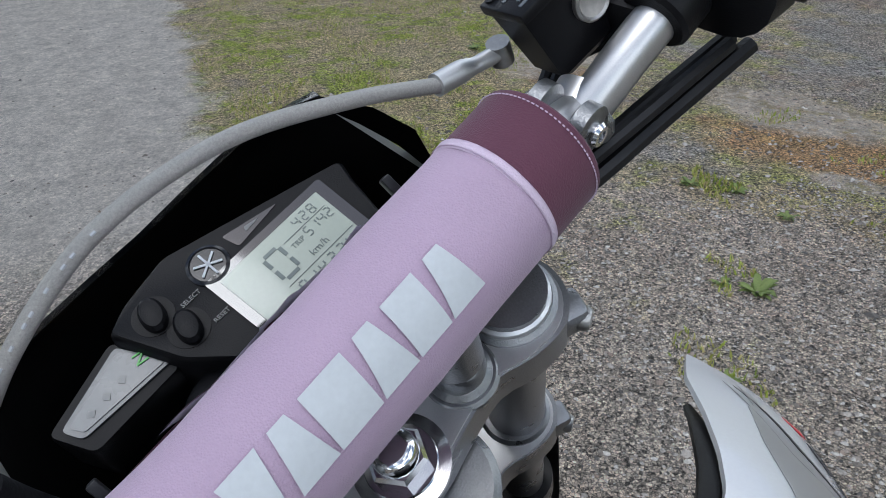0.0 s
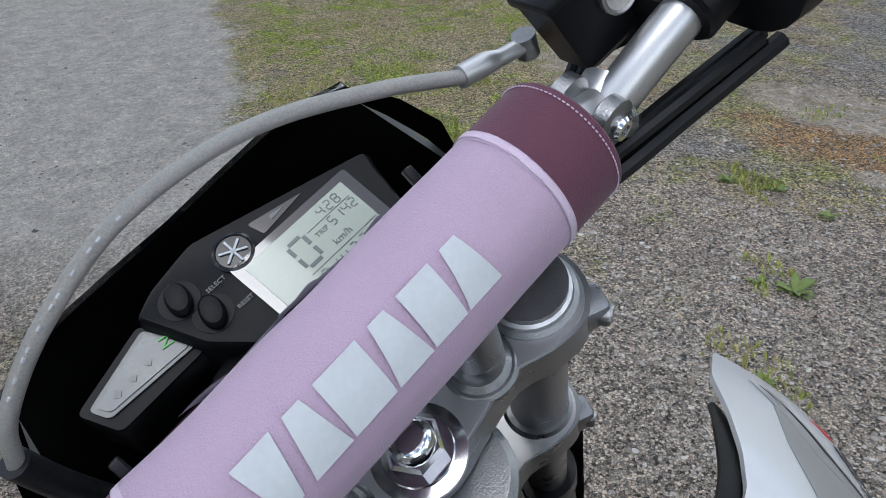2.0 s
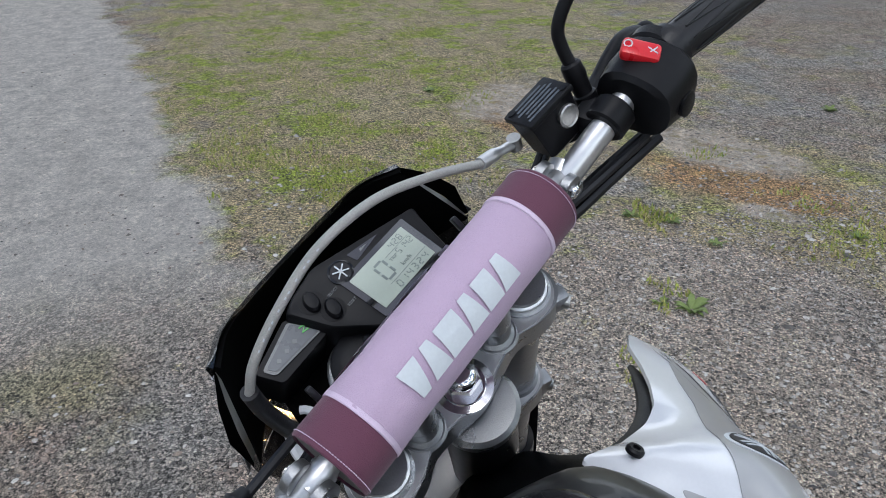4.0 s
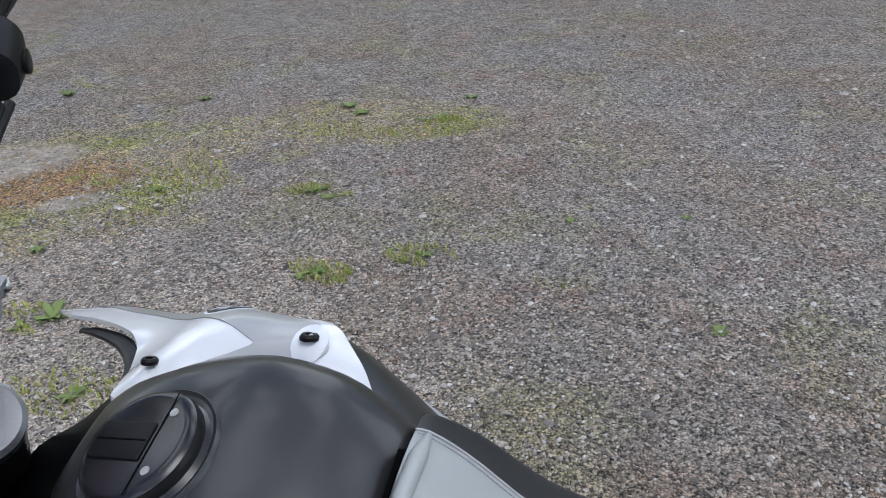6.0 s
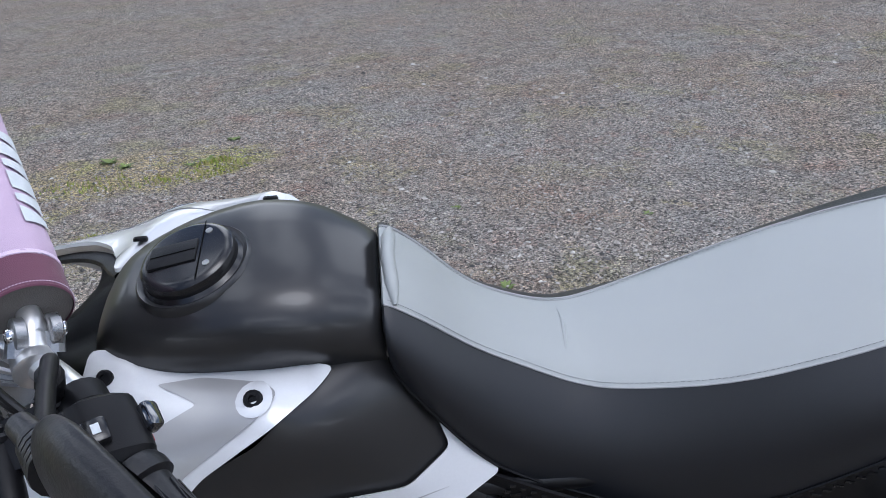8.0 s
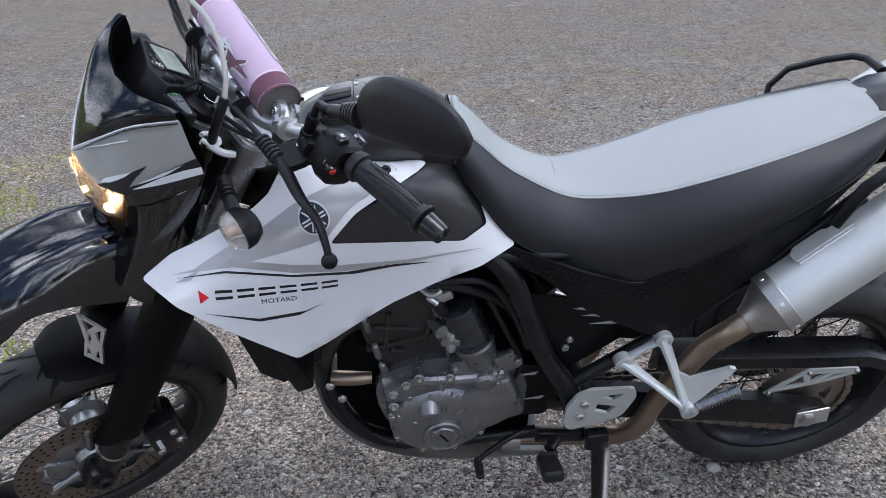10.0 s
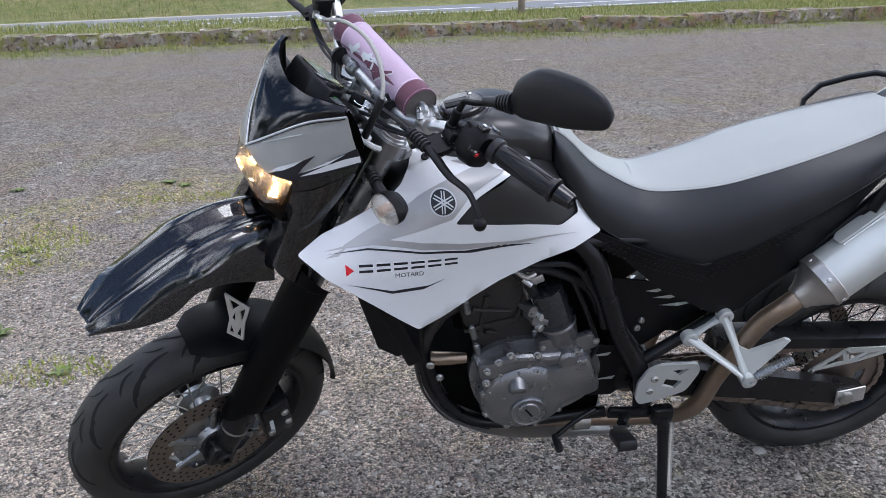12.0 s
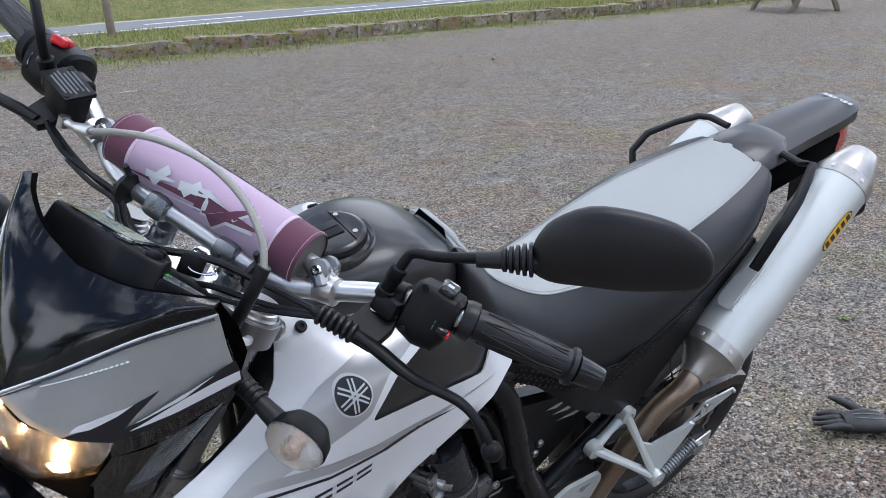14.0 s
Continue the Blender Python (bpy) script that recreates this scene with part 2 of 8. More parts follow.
def plate(outline, depth, m, holes=(), bevel=0.0, n=0):
    """A flat plate with holes: outline in its own x and y, extruded to depth, laid by m."""
    bm = bmesh.new()
    edges = []
    for loop in (outline, *holes):
        pts = [Vector((*p, 0)) for p in loop]
        if n:
            pts = spline(pts, n, closed=True)
        vs = [bm.verts.new(p) for p in pts]
        edges += [bm.edges.new((a, b)) for a, b in zip(vs, vs[1:] + vs[:1])]
    bmesh.ops.triangle_fill(bm, use_beauty=True, use_dissolve=False, edges=edges, normal=(0, 0, 1))
    ext = bmesh.ops.extrude_face_region(bm, geom=bm.faces[:])
    for g in ext["geom"]:
        if isinstance(g, bmesh.types.BMVert):
            g.co.z += depth
    bm.transform(m)
    return bm


def rounded(outline, r=0.008, n=3):
    """An outline with its corners rounded off."""
    pts, out = [Vector(p) for p in outline], []
    for i, p in enumerate(pts):
        a, b = pts[i - 1], pts[(i + 1) % len(pts)]
        da, db = a - p, b - p
        ka, kb = min(r, da.length * 0.4), min(r, db.length * 0.4)
        s, e = p + da.normalized() * ka, p + db.normalized() * kb
        for j in range(n + 1):
            t = j / n
            out.append(s * (1 - t) ** 2 + p * 2 * t * (1 - t) + e * t * t)
    return out


def skin(outline, surf, off=0.0, thick=0.003, res=0.018, r=0.008, side=1):
    """A bent panel: an outline in (x, z) laid on the surface y = surf(x, z); side -1 mirrors it."""
    loop = rounded(outline, r) if r else [Vector(p) for p in outline]
    dense = []
    for a, b in zip(loop, loop[1:] + loop[:1]):
        k = max(1, int((b - a).length / res))
        dense += [a + (b - a) * j / k for j in range(k)]
    xs, zs = [p.x for p in dense], [p.y for p in dense]
    grid = []
    x = min(xs) + res / 2
    while x < max(xs):
        z = min(zs) + res / 2
        while z < max(zs):
            q, inside = Vector((x, z)), False
            near = False
            for a, b in zip(dense, dense[1:] + dense[:1]):
                if (a.y > z) != (b.y > z) and x < (b.x - a.x) * (z - a.y) / (b.y - a.y) + a.x:
                    inside = not inside
                near = near or (a - q).length < res * 0.45
            if inside and not near:
                grid.append(q)
            z += res
        x += res
    k = len(dense)
    res_v, _, res_f, _, _, _ = geometry.delaunay_2d_cdt(dense + grid, [(i, (i + 1) % k) for i in range(k)], [list(range(k))], 1, 1e-6)
    bm = bmesh.new()
    vs = [bm.verts.new((p.x, (surf(p.x, p.y) + off), p.y)) for p in res_v]
    for f in res_f:
        bm.faces.new([vs[i] for i in f])
    if thick:
        bmesh.ops.recalc_face_normals(bm, faces=bm.faces)
        ext = bmesh.ops.extrude_face_region(bm, geom=bm.faces[:])
        for g in ext["geom"]:
            if isinstance(g, bmesh.types.BMVert):
                g.co.y -= thick
    if side < 0:
        for v in bm.verts:
            v.co.y = -v.co.y
    return bm


def words(text, height, m, depth=0.0004, bend=None, shear=0.0):
    """Raised writing in Blender's own font, laid by m or bent by a function."""
    cu = bpy.data.curves.new("words", "FONT")
    cu.body, cu.size, cu.extrude, cu.align_x, cu.align_y, cu.shear = text, height * 1.35, depth, "CENTER", "CENTER", shear
    cu.resolution_u = 2
    ob = bpy.data.objects.new("words", cu)
    me = bpy.data.meshes.new_from_object(ob)
    bm = bmesh.new()
    bm.from_mesh(me)
    bpy.data.objects.remove(ob)
    bpy.data.meshes.remove(me)
    if bend:
        for v in bm.verts:
            v.co = bend(v.co)
    else:
        bm.transform(m)
    return bm


def basis(o, x, y, z):
    """The matrix with these axes at o."""
    return Matrix((( *x,), (*y,), (*z,))).transposed().to_4x4() if o is None else Matrix.Translation(o) @ Matrix((tuple(x), tuple(y), tuple(z))).transposed().to_4x4()


def bolt(at, axis, r, parent, material=None, name="bolt", h=0.006):
    """A socket-headed bolt: a domed head with a recess."""
    ob = part(name, turned([(0, r), (h * 0.6, r), (h, r * 0.8), (h, r * 0.45), (h * 0.45, r * 0.42), (h * 0.45, 0)], at, axis, 14), material or STEEL, parent)
    return ob

# ---- ground ----
KERB_Y = -11.5


def ground_material():
    """Gravel, sand, grass and bare rock, blended in patches of their own shapes."""
    m = bpy.data.materials.new("gravel_and_grass")
    m.use_nodes = True
    n, l = m.node_tree.nodes, m.node_tree.links
    b = n["Principled BSDF"]
    b.inputs["Roughness"].default_value = 0.9
    geo = n.new("ShaderNodeNewGeometry")
    pos = geo.outputs["Position"]

    def noise(scale, detail=4, rough=0.55, w=0.0):
        t = n.new("ShaderNodeTexNoise")
        t.inputs["Scale"].default_value, t.inputs["Detail"].default_value, t.inputs["Roughness"].default_value = scale, detail, rough
        off = n.new("ShaderNodeVectorMath")
        off.operation = "ADD"
        off.inputs[1].default_value = (w, w * 0.7, 0)
        l.new(pos, off.inputs[0])
        l.new(off.outputs[0], t.inputs["Vector"])
        return t.outputs["Fac"]

    def voro(scale, out="Color"):
        t = n.new("ShaderNodeTexVoronoi")
        t.inputs["Scale"].default_value = scale
        l.new(pos, t.inputs["Vector"])
        return t.outputs[out]

    def span(v, a, b2, c=0.0, d=1.0):
        t = n.new("ShaderNodeMapRange")
        for i, x in zip((1, 2, 3, 4), (a, b2, c, d)):
            t.inputs[i].default_value = x
        l.new(v, t.inputs[0])
        return t.outputs[0]

    def math_(op, a, b2):
        t = n.new("ShaderNodeMath")
        t.operation = op
        for i, x in enumerate((a, b2)):
            if isinstance(x, (int, float)):
                t.inputs[i].default_value = x
            else:
                l.new(x, t.inputs[i])
        return t.outputs[0]

    def mixc(f, a, b2):
        t = n.new("ShaderNodeMix")
        t.data_type = "RGBA"
        for i, x in ((0, f), (6, a), (7, b2)):
            if isinstance(x, tuple):
                t.inputs[i].default_value = (*x, 1)
            elif isinstance(x, (int, float)):
                t.inputs[i].default_value = x
            else:
                l.new(x, t.inputs[i])
        return t.outputs[2]

    def spot(x, y, rx, ry, turn=0.0, wob=1.1):
        """1 inside an uneven patch, 0 outside."""
        s = n.new("ShaderNodeVectorMath")
        s.operation = "SUBTRACT"
        s.inputs[1].default_value = (x, y, 0)
        l.new(pos, s.inputs[0])
        r = n.new("ShaderNodeVectorRotate")
        r.rotation_type = "Z_AXIS"
        r.inputs["Angle"].default_value = -radians(turn)
        l.new(s.outputs[0], r.inputs["Vector"])
        k = n.new("ShaderNodeVectorMath")
        k.operation = "MULTIPLY"
        k.inputs[1].default_value = (1 / rx, 1 / ry, 0)
        l.new(r.outputs[0], k.inputs[0])
        d = n.new("ShaderNodeVectorMath")
        d.operation = "LENGTH"
        l.new(k.outputs[0], d.inputs[0])
        dist = math_("ADD", d.outputs["Value"], math_("MULTIPLY", math_("SUBTRACT", noise(2.6, 6, 0.65, x + y), 0.5), wob * 2))
        return span(dist, 0.75, 1.15, 1.0, 0.0)

    # the yard
    brown, grey, sand = (0.326, 0.262, 0.202), (0.314, 0.292, 0.262), (0.56, 0.52, 0.465)
    green, straw, rock, rust = (0.27, 0.32, 0.04), (0.42, 0.34, 0.175), (0.600, 0.530, 0.443), (0.396, 0.217, 0.093)
    sep0 = n.new("ShaderNodeSeparateXYZ")
    l.new(pos, sep0.inputs[0])
    px, py = sep0.outputs[0], sep0.outputs[1]
    base = mixc(span(noise(0.9, 6, 0.6), 0.38, 0.58), grey, brown)
    base = mixc(math_("MULTIPLY", span(noise(3.2, 6, 0.65, 9.0), 0.53, 0.66), 0.6), base, (0.262, 0.160, 0.118))
    base = mixc(math_("MULTIPLY", span(noise(1.7, 5, 0.6, 4.0), 0.53, 0.66), 0.55), base, (0.300, 0.275, 0.130))
    base = mixc(math_("MULTIPLY", span(noise(4.5, 6, 0.7, 12.0), 0.60, 0.68), 0.45), base, (0.34, 0.30, 0.11))
    # dirt just ahead of the motorcycle
    base = mixc(math_("MULTIPLY", spot(2.4, -0.65, 1.2, 0.95), 0.75), base, (0.47, 0.40, 0.325))
    # worn sandy track
    edge = math_("SUBTRACT", py, math_("ADD", math_("MULTIPLY", px, 0.115), -0.02))
    edge = math_("ADD", edge, math_("MULTIPLY", math_("SUBTRACT", noise(1.6, 6, 0.65), 0.5), 1.1))
    track = math_("MULTIPLY", span(edge, -0.05, 0.12), span(px, 2.9, 3.7))
    # moss and short grass
    tufts = span(math_("ADD", math_("MULTIPLY", noise(1.9, 5, 0.6, 6.0), 0.55), math_("MULTIPLY", noise(7.5, 7, 0.75), 0.45)), 0.49, 0.57)
    lawn = math_("MAXIMUM", math_("MAXIMUM", spot(6.3, -0.5, 2.9, 1.6), spot(8.8, -1.7, 4.0, 2.6)), spot(4.5, -0.1, 0.9, 0.8))
    base = mixc(math_("MULTIPLY", lawn, 0.75), base, straw)
    base = mixc(math_("MULTIPLY", lawn, tufts), base, green)
    ring = math_("MAXIMUM", spot(3.25, -2.05, 0.85, 0.7, 30), spot(2.15, -2.85, 0.8, 0.28, 8))
    base = mixc(math_("MULTIPLY", ring, 0.8), base, straw)
    base = mixc(math_("MULTIPLY", ring, math_("MULTIPLY", tufts, 0.55)), base, green)
    base = mixc(math_("MULTIPLY", math_("MAXIMUM", spot(3.45, -1.92, 0.5, 0.28, 35), spot(4.8, -1.35, 0.4, 0.2)), 0.75), base, rust)
    bare = math_("MAXIMUM", math_("MAXIMUM", spot(5.15, -1.40, 0.45, 0.28, -40, 0.5), spot(3.85, -2.12, 0.45, 0.26, 25, 0.6)), math_("MAXIMUM", spot(3.10, -1.81, 0.16, 0.08, 30, 0.4), spot(10.6, -0.95, 0.5, 0.8, 0, 0.5)))
    crack = math_("MULTIPLY", bare, span(noise(9, 7, 0.7, 3.0), 0.36, 0.50))
    base = mixc(math_("MULTIPLY", bare, 0.5), base, (0.360, 0.274, 0.175))
    base = mixc(crack, base, mixc(span(noise(22, 5, 0.7), 0.4, 0.62), rock, (0.432, 0.353, 0.268)))
    base = mixc(track, base, sand)
    # darker, earthier far side
    base = mixc(math_("MULTIPLY", span(py, -3.5, -6.0), 0.55), base, (0.282, 0.234, 0.191))
    # grass along the kerb, the verge and the bank
    foot = math_("MULTIPLY", span(py, KERB_Y + 1.3, KERB_Y + 0.5), span(noise(2.4, 6, 0.7), 0.42, 0.56))
    base = mixc(foot, base, mixc(span(noise(6, 5), 0.4, 0.6), (0.20, 0.17, 0.10), green))
    verge = span(py, KERB_Y - 0.2, KERB_Y - 0.3)
    base = mixc(verge, base, mixc(span(noise(2.2, 6, 0.7), 0.35, 0.65), (0.30, 0.27, 0.10), (0.17, 0.21, 0.045)))
    soft = math_("MAXIMUM", math_("MAXIMUM", track, bare), verge)
    # stones, each of its own tone, with dark gaps between
    tones, gaps = [], []
    for sc in (118, 240):
        t = voro(sc)
        sp = n.new("ShaderNodeSeparateColor")
        l.new(t, sp.inputs[0])
        tones.append(sp.outputs[0])
        e = n.new("ShaderNodeTexVoronoi")
        e.feature = "DISTANCE_TO_EDGE"
        e.inputs["Scale"].default_value = sc
        l.new(pos, e.inputs["Vector"])
        gaps.append(e.outputs["Distance"])
    tone = math_("ADD", math_("MULTIPLY", tones[0], 0.6), math_("MULTIPLY", tones[1], 0.4))
    stone = math_("MULTIPLY", span(tone, 0.14, 0.86, 0.08, 2.1), span(gaps[0], 0.0, 0.10, 0.22, 1.14))
    even = span(noise(130, 6, 0.8), 0.3, 0.7, 0.6, 1.4)
    fac = n.new("ShaderNodeMix")
    fac.data_type = "FLOAT"
    l.new(math_("MULTIPLY", soft, 0.8), fac.inputs[0])
    l.new(stone, fac.inputs[2])
    l.new(even, fac.inputs[3])
    blot = math_("MULTIPLY", span(noise(7, 6, 0.65), 0.3, 0.7, 0.76, 1.24), span(noise(34, 4, 0.7, 2.0), 0.32, 0.68, 0.74, 1.26))
    sc = n.new("ShaderNodeVectorMath")
    sc.operation = "SCALE"
    l.new(base, sc.inputs[0])
    l.new(math_("MULTIPLY", math_("MULTIPLY", fac.outputs[0], blot), 1.12), sc.inputs["Scale"])
    l.new(sc.outputs[0], b.inputs["Base Color"])
    bp = n.new("ShaderNodeBump")
    bp.inputs["Strength"].default_value, bp.inputs["Distance"].default_value = 1.0, 0.012
    h = math_("ADD", span(gaps[0], 0.0, 0.3), math_("ADD", math_("MULTIPLY", span(gaps[1], 0.0, 0.3), 0.4), math_("MULTIPLY", noise(25, 5), 0.8)))
    l.new(h, bp.inputs["Height"])
    l.new(bp.outputs[0], b.inputs["Normal"])
    return m


def ground_height(x, y):
    """Gentle unevenness; flat at the motorcycle."""
    d = min(1.0, max(0.0, (math.hypot(x - 0.7, y) - 1.6) / 3))
    return d * (0.025 * noise.noise((x * 0.35, y * 0.35, 3.0)) + 0.010 * noise.noise((x * 1.3, y * 1.3, 7.0)))


def axis_steps(lo, hi, fine_lo, fine_hi, step, grow=1.35):
    out = list(np.arange(fine_lo, fine_hi + step / 2, step))
    s, x = step, fine_hi
    while x < hi:
        s *= grow
        x = min(hi, x + s)
        out.append(x)
    s, x = step, fine_lo
    while x > lo:
        s *= grow
        x = max(lo, x - s)
        out.insert(0, x)
    return out


def bank_foot(x):
    """Where the bank beyond the road begins to rise."""
    return -17.9 + 0.17 * min(x, 8.0)


def build_ground():
    xs, ys = axis_steps(-400, 400, -13, 7, 0.2), axis_steps(-400, 400, -13, 3, 0.2)
    verts = []
    for y in ys:
        for x in xs:
            z = ground_height(x, y)
            if y < KERB_Y - 0.25:
                z = 0.19 - 0.05 * min(1, max(0, (KERB_Y - 1.5 - y) / 1.5))
            if y < bank_foot(x):
                z += min(30.0, 0.28 * (bank_foot(x) - y))
            verts.append((x, y, z))
    w = len(xs)
    faces = [(j * w + i, j * w + i + 1, (j + 1) * w + i + 1, (j + 1) * w + i) for j in range(len(ys) - 1) for i in range(w - 1)]
    me = bpy.data.meshes.new("ground")
    me.from_pydata(verts, [], faces)
    me.polygons.foreach_set("use_smooth", [True] * len(me.polygons))
    me.materials.append(GROUND)
    return tagged(new("ground", me), "gravel yard with patches of grass, moss and bare rock", "ground", kind="structure")


GROUND = ground_material()
build_ground()


def island_material(name, colors, rough=0.85):
    """Loose pieces, each of a tone of its own."""
    m = bpy.data.materials.new(name)
    m.use_nodes = True
    n, l = m.node_tree.nodes, m.node_tree.links
    g = n.new("ShaderNodeNewGeometry")
    r = n.new("ShaderNodeValToRGB")
    r.color_ramp.interpolation = "LINEAR"
    while len(r.color_ramp.elements) < len(colors):
        r.color_ramp.elements.new(0.5)
    for i, c in enumerate(colors):
        r.color_ramp.elements[i].position = i / (len(colors) - 1)
        r.color_ramp.elements[i].color = (*c, 1)
    l.new(g.outputs["Random Per Island"], r.inputs[0])
    t = n.new("ShaderNodeTexNoise")
    t.inputs["Scale"].default_value = 260
    l.new(g.outputs["Position"], t.inputs["Vector"])
    k = n.new("ShaderNodeMapRange")
    k.inputs[3].default_value, k.inputs[4].default_value = 0.75, 1.25
    l.new(t.outputs["Fac"], k.inputs[0])
    s = n.new("ShaderNodeVectorMath")
    s.operation = "SCALE"
    l.new(r.outputs[0], s.inputs[0])
    l.new(k.outputs[0], s.inputs["Scale"])
    l.new(s.outputs[0], n["Principled BSDF"].inputs["Base Color"])
    n["Principled BSDF"].inputs["Roughness"].default_value = rough
    return m


STONES = island_material("loose_stones", [(0.050, 0.047, 0.044), (0.120, 0.110, 0.100), (0.190, 0.166, 0.140), (0.270, 0.205, 0.160), (0.300, 0.278, 0.248), (0.350, 0.318, 0.278), (0.400, 0.370, 0.330), (0.500, 0.472, 0.430)])
BLADES = island_material("grass_blades", [(0.12, 0.16, 0.025), (0.20, 0.24, 0.05), (0.28, 0.28, 0.08), (0.40, 0.35, 0.17)], 0.7)
MOSS = island_material("moss_and_dry_grass", [(0.14, 0.20, 0.02), (0.30, 0.36, 0.05), (0.44, 0.42, 0.13), (0.40, 0.32, 0.16)], 0.8)
LEAVES = mat("weed_leaves", (0.12, 0.185, 0.035), 0.55, vary=0.3, scale=30, fine=300, second=(0.19, 0.24, 0.06))


def scatter_mesh(name, verts, faces, material, label, category, kind="stuff", smooth=False):
    me = bpy.data.meshes.new(name)
    me.from_pydata(verts, [], faces)
    me.polygons.foreach_set("use_smooth", [smooth] * len(me.polygons))
    me.materials.append(material)
    return tagged(new(name, me), label, category, kind=kind)


def pebbles():
    """Loose gravel: low angular stones strewn over the yard, thinner further out."""
    rng = np.random.default_rng(5)
    base = np.array([(1, 0, 0), (0.45, 0.85, 0.1), (-0.55, 0.8, -0.05), (-1, 0, 0.1), (-0.45, -0.85, 0), (0.55, -0.8, 0.1), (0.15, 0.1, 0.75), (-0.3, -0.15, 0.62)])
    tri = [(0, 1, 6), (1, 2, 6), (2, 7, 6), (2, 3, 7), (3, 4, 7), (4, 5, 7), (5, 6, 7), (5, 0, 6)]
    verts, faces = [], []
    zones = ((-1.2, 3.2, -3.6, 0.4, 90000, 0.0034), (-5.0, 4.5, -8.0, 1.5, 62000, 0.0046), (3.0, 8.0, -3.0, 2.0, 2500, 0.006), (-11.0, 2.0, -11.0, -3.2, 14000, 0.007))
    for x0, x1, y0, y1, count, size in zones:
        xs, ys = rng.uniform(x0, x1, count), rng.uniform(y0, y1, count)
        for x, y in zip(xs, ys):
            if y > 0.115 * x - 0.06 and x > 2.9 and rng.random() < 0.8:
                continue
            if noise.noise((x * 1.1, y * 1.1, 2.0)) < -0.25 and rng.random() < 0.6:
                continue
            s = size * (0.5 + rng.gamma(2.0, 0.38))
            a = rng.uniform(0, 2 * math.pi)
            c, si = math.cos(a), math.sin(a)
            sh = base * rng.uniform(0.75, 1.25, base.shape) * (s, s * rng.uniform(0.55, 0.95), s * rng.uniform(0.45, 0.8))
            k = len(verts)
            z0 = ground_height(x, y) + s * 0.12
            verts += [(x + p[0] * c - p[1] * si, y + p[0] * si + p[1] * c, z0 + p[2]) for p in sh]
            faces += [(p + k, q + k, r + k) for p, q, r in tri]
    return scatter_mesh("gravel", verts, faces, STONES, "loose angular grey and brown gravel on the yard", "gravel")


def blades(name, spots, material, label, h, w, lean=0.5, seed=3):
    """Grass: single bent blades at the places given."""
    rng = np.random.default_rng(seed)
    verts, faces = [], []
    for x, y, z, k in spots:
        a, b = rng.uniform(0, 2 * math.pi), rng.uniform(0, 2 * math.pi)
        hh, ww, ln = h * k * rng.uniform(0.5, 1.3), w * rng.uniform(0.6, 1.3), lean * rng.uniform(0.2, 1.3)
        dx, dy, ex, ey = math.cos(a) * ww, math.sin(a) * ww, math.cos(b) * hh * ln, math.sin(b) * hh * ln
        i = len(verts)
        verts += [(x - dx, y - dy, z - 0.005), (x + dx, y + dy, z - 0.005), (x + dx * 0.7 + ex * 0.4, y + dy * 0.7 + ey * 0.4, z + hh * 0.6), (x - dx * 0.7 + ex * 0.4, y - dy * 0.7 + ey * 0.4, z + hh * 0.6), (x + ex, y + ey, z + hh)]
        faces += [(i, i + 1, i + 2, i + 3), (i + 3, i + 2, i + 4)]
    return scatter_mesh(name, verts, faces, material, label, "grass")


def near_moss():
    rng = np.random.default_rng(8)
    out = []
    patches = [(6.3, -0.5, 2.6, 1.4, 10000), (4.5, -0.1, 0.8, 0.7, 3800), (8.8, -1.7, 3.6, 2.2, 6000), (3.2, -2.0, 0.7, 0.5, 2200), (2.15, -2.85, 0.6, 0.2, 1000), (-2.07, -6.06, 0.3, 0.12, 400), (3.17, -1.38, 0.28, 0.12, 900), (1.82, -1.45, 0.16, 0.09, 260), (1.48, -1.63, 0.14, 0.07, 200), (2.06, -2.06, 0.15, 0.07, 260), (2.27, -3.05, 0.2, 0.07, 320), (1.80, -2.95, 0.14, 0.05, 220), (2.60, -1.02, 0.2, 0.09, 260), (2.25, -0.72, 0.2, 0.1, 200), (1.10, -1.45, 0.2, 0.1, 120)]
    for x, y, rx, ry, count in patches:
        for _ in range(count):
            r, a = math.sqrt(rng.random()), rng.uniform(0, 2 * math.pi)
            px, py = x + rx * r * math.cos(a), y + ry * r * math.sin(a)
            if noise.noise((px * 2.1, py * 2.1, 5.0)) + 0.35 * noise.noise((px * 7, py * 7, 1.0)) < 0.06 or (py > 0.115 * px - 0.02 and px > 3):
                continue
            out.append((px, py, ground_height(px, py), 1.0))
    return out


def verge_grass():
    rng = np.random.default_rng(9)
    out = []
    for _ in range(26000):
        x, y = rng.uniform(-19, 8), KERB_Y - 0.3 - 2.7 * rng.random()
        out.append((x, y, 0.18, 1.0))
    for _ in range(9000):
        x = rng.uniform(-19, 8)
        y = KERB_Y + abs(rng.normal(0, 0.45)) + 0.02
        if noise.noise((x * 0.9, y * 1.5, 3.0)) > -0.1:
            out.append((x, y, ground_height(x, y), 0.8))
    for _ in range(12000):
        x = rng.uniform(-24, 12)
        y = bank_foot(x) + 0.2 - 6 * rng.random() ** 1.5
        out.append((x, y, 0.14 + max(0, 0.28 * (bank_foot(x) - y)), 2.6))
    return out


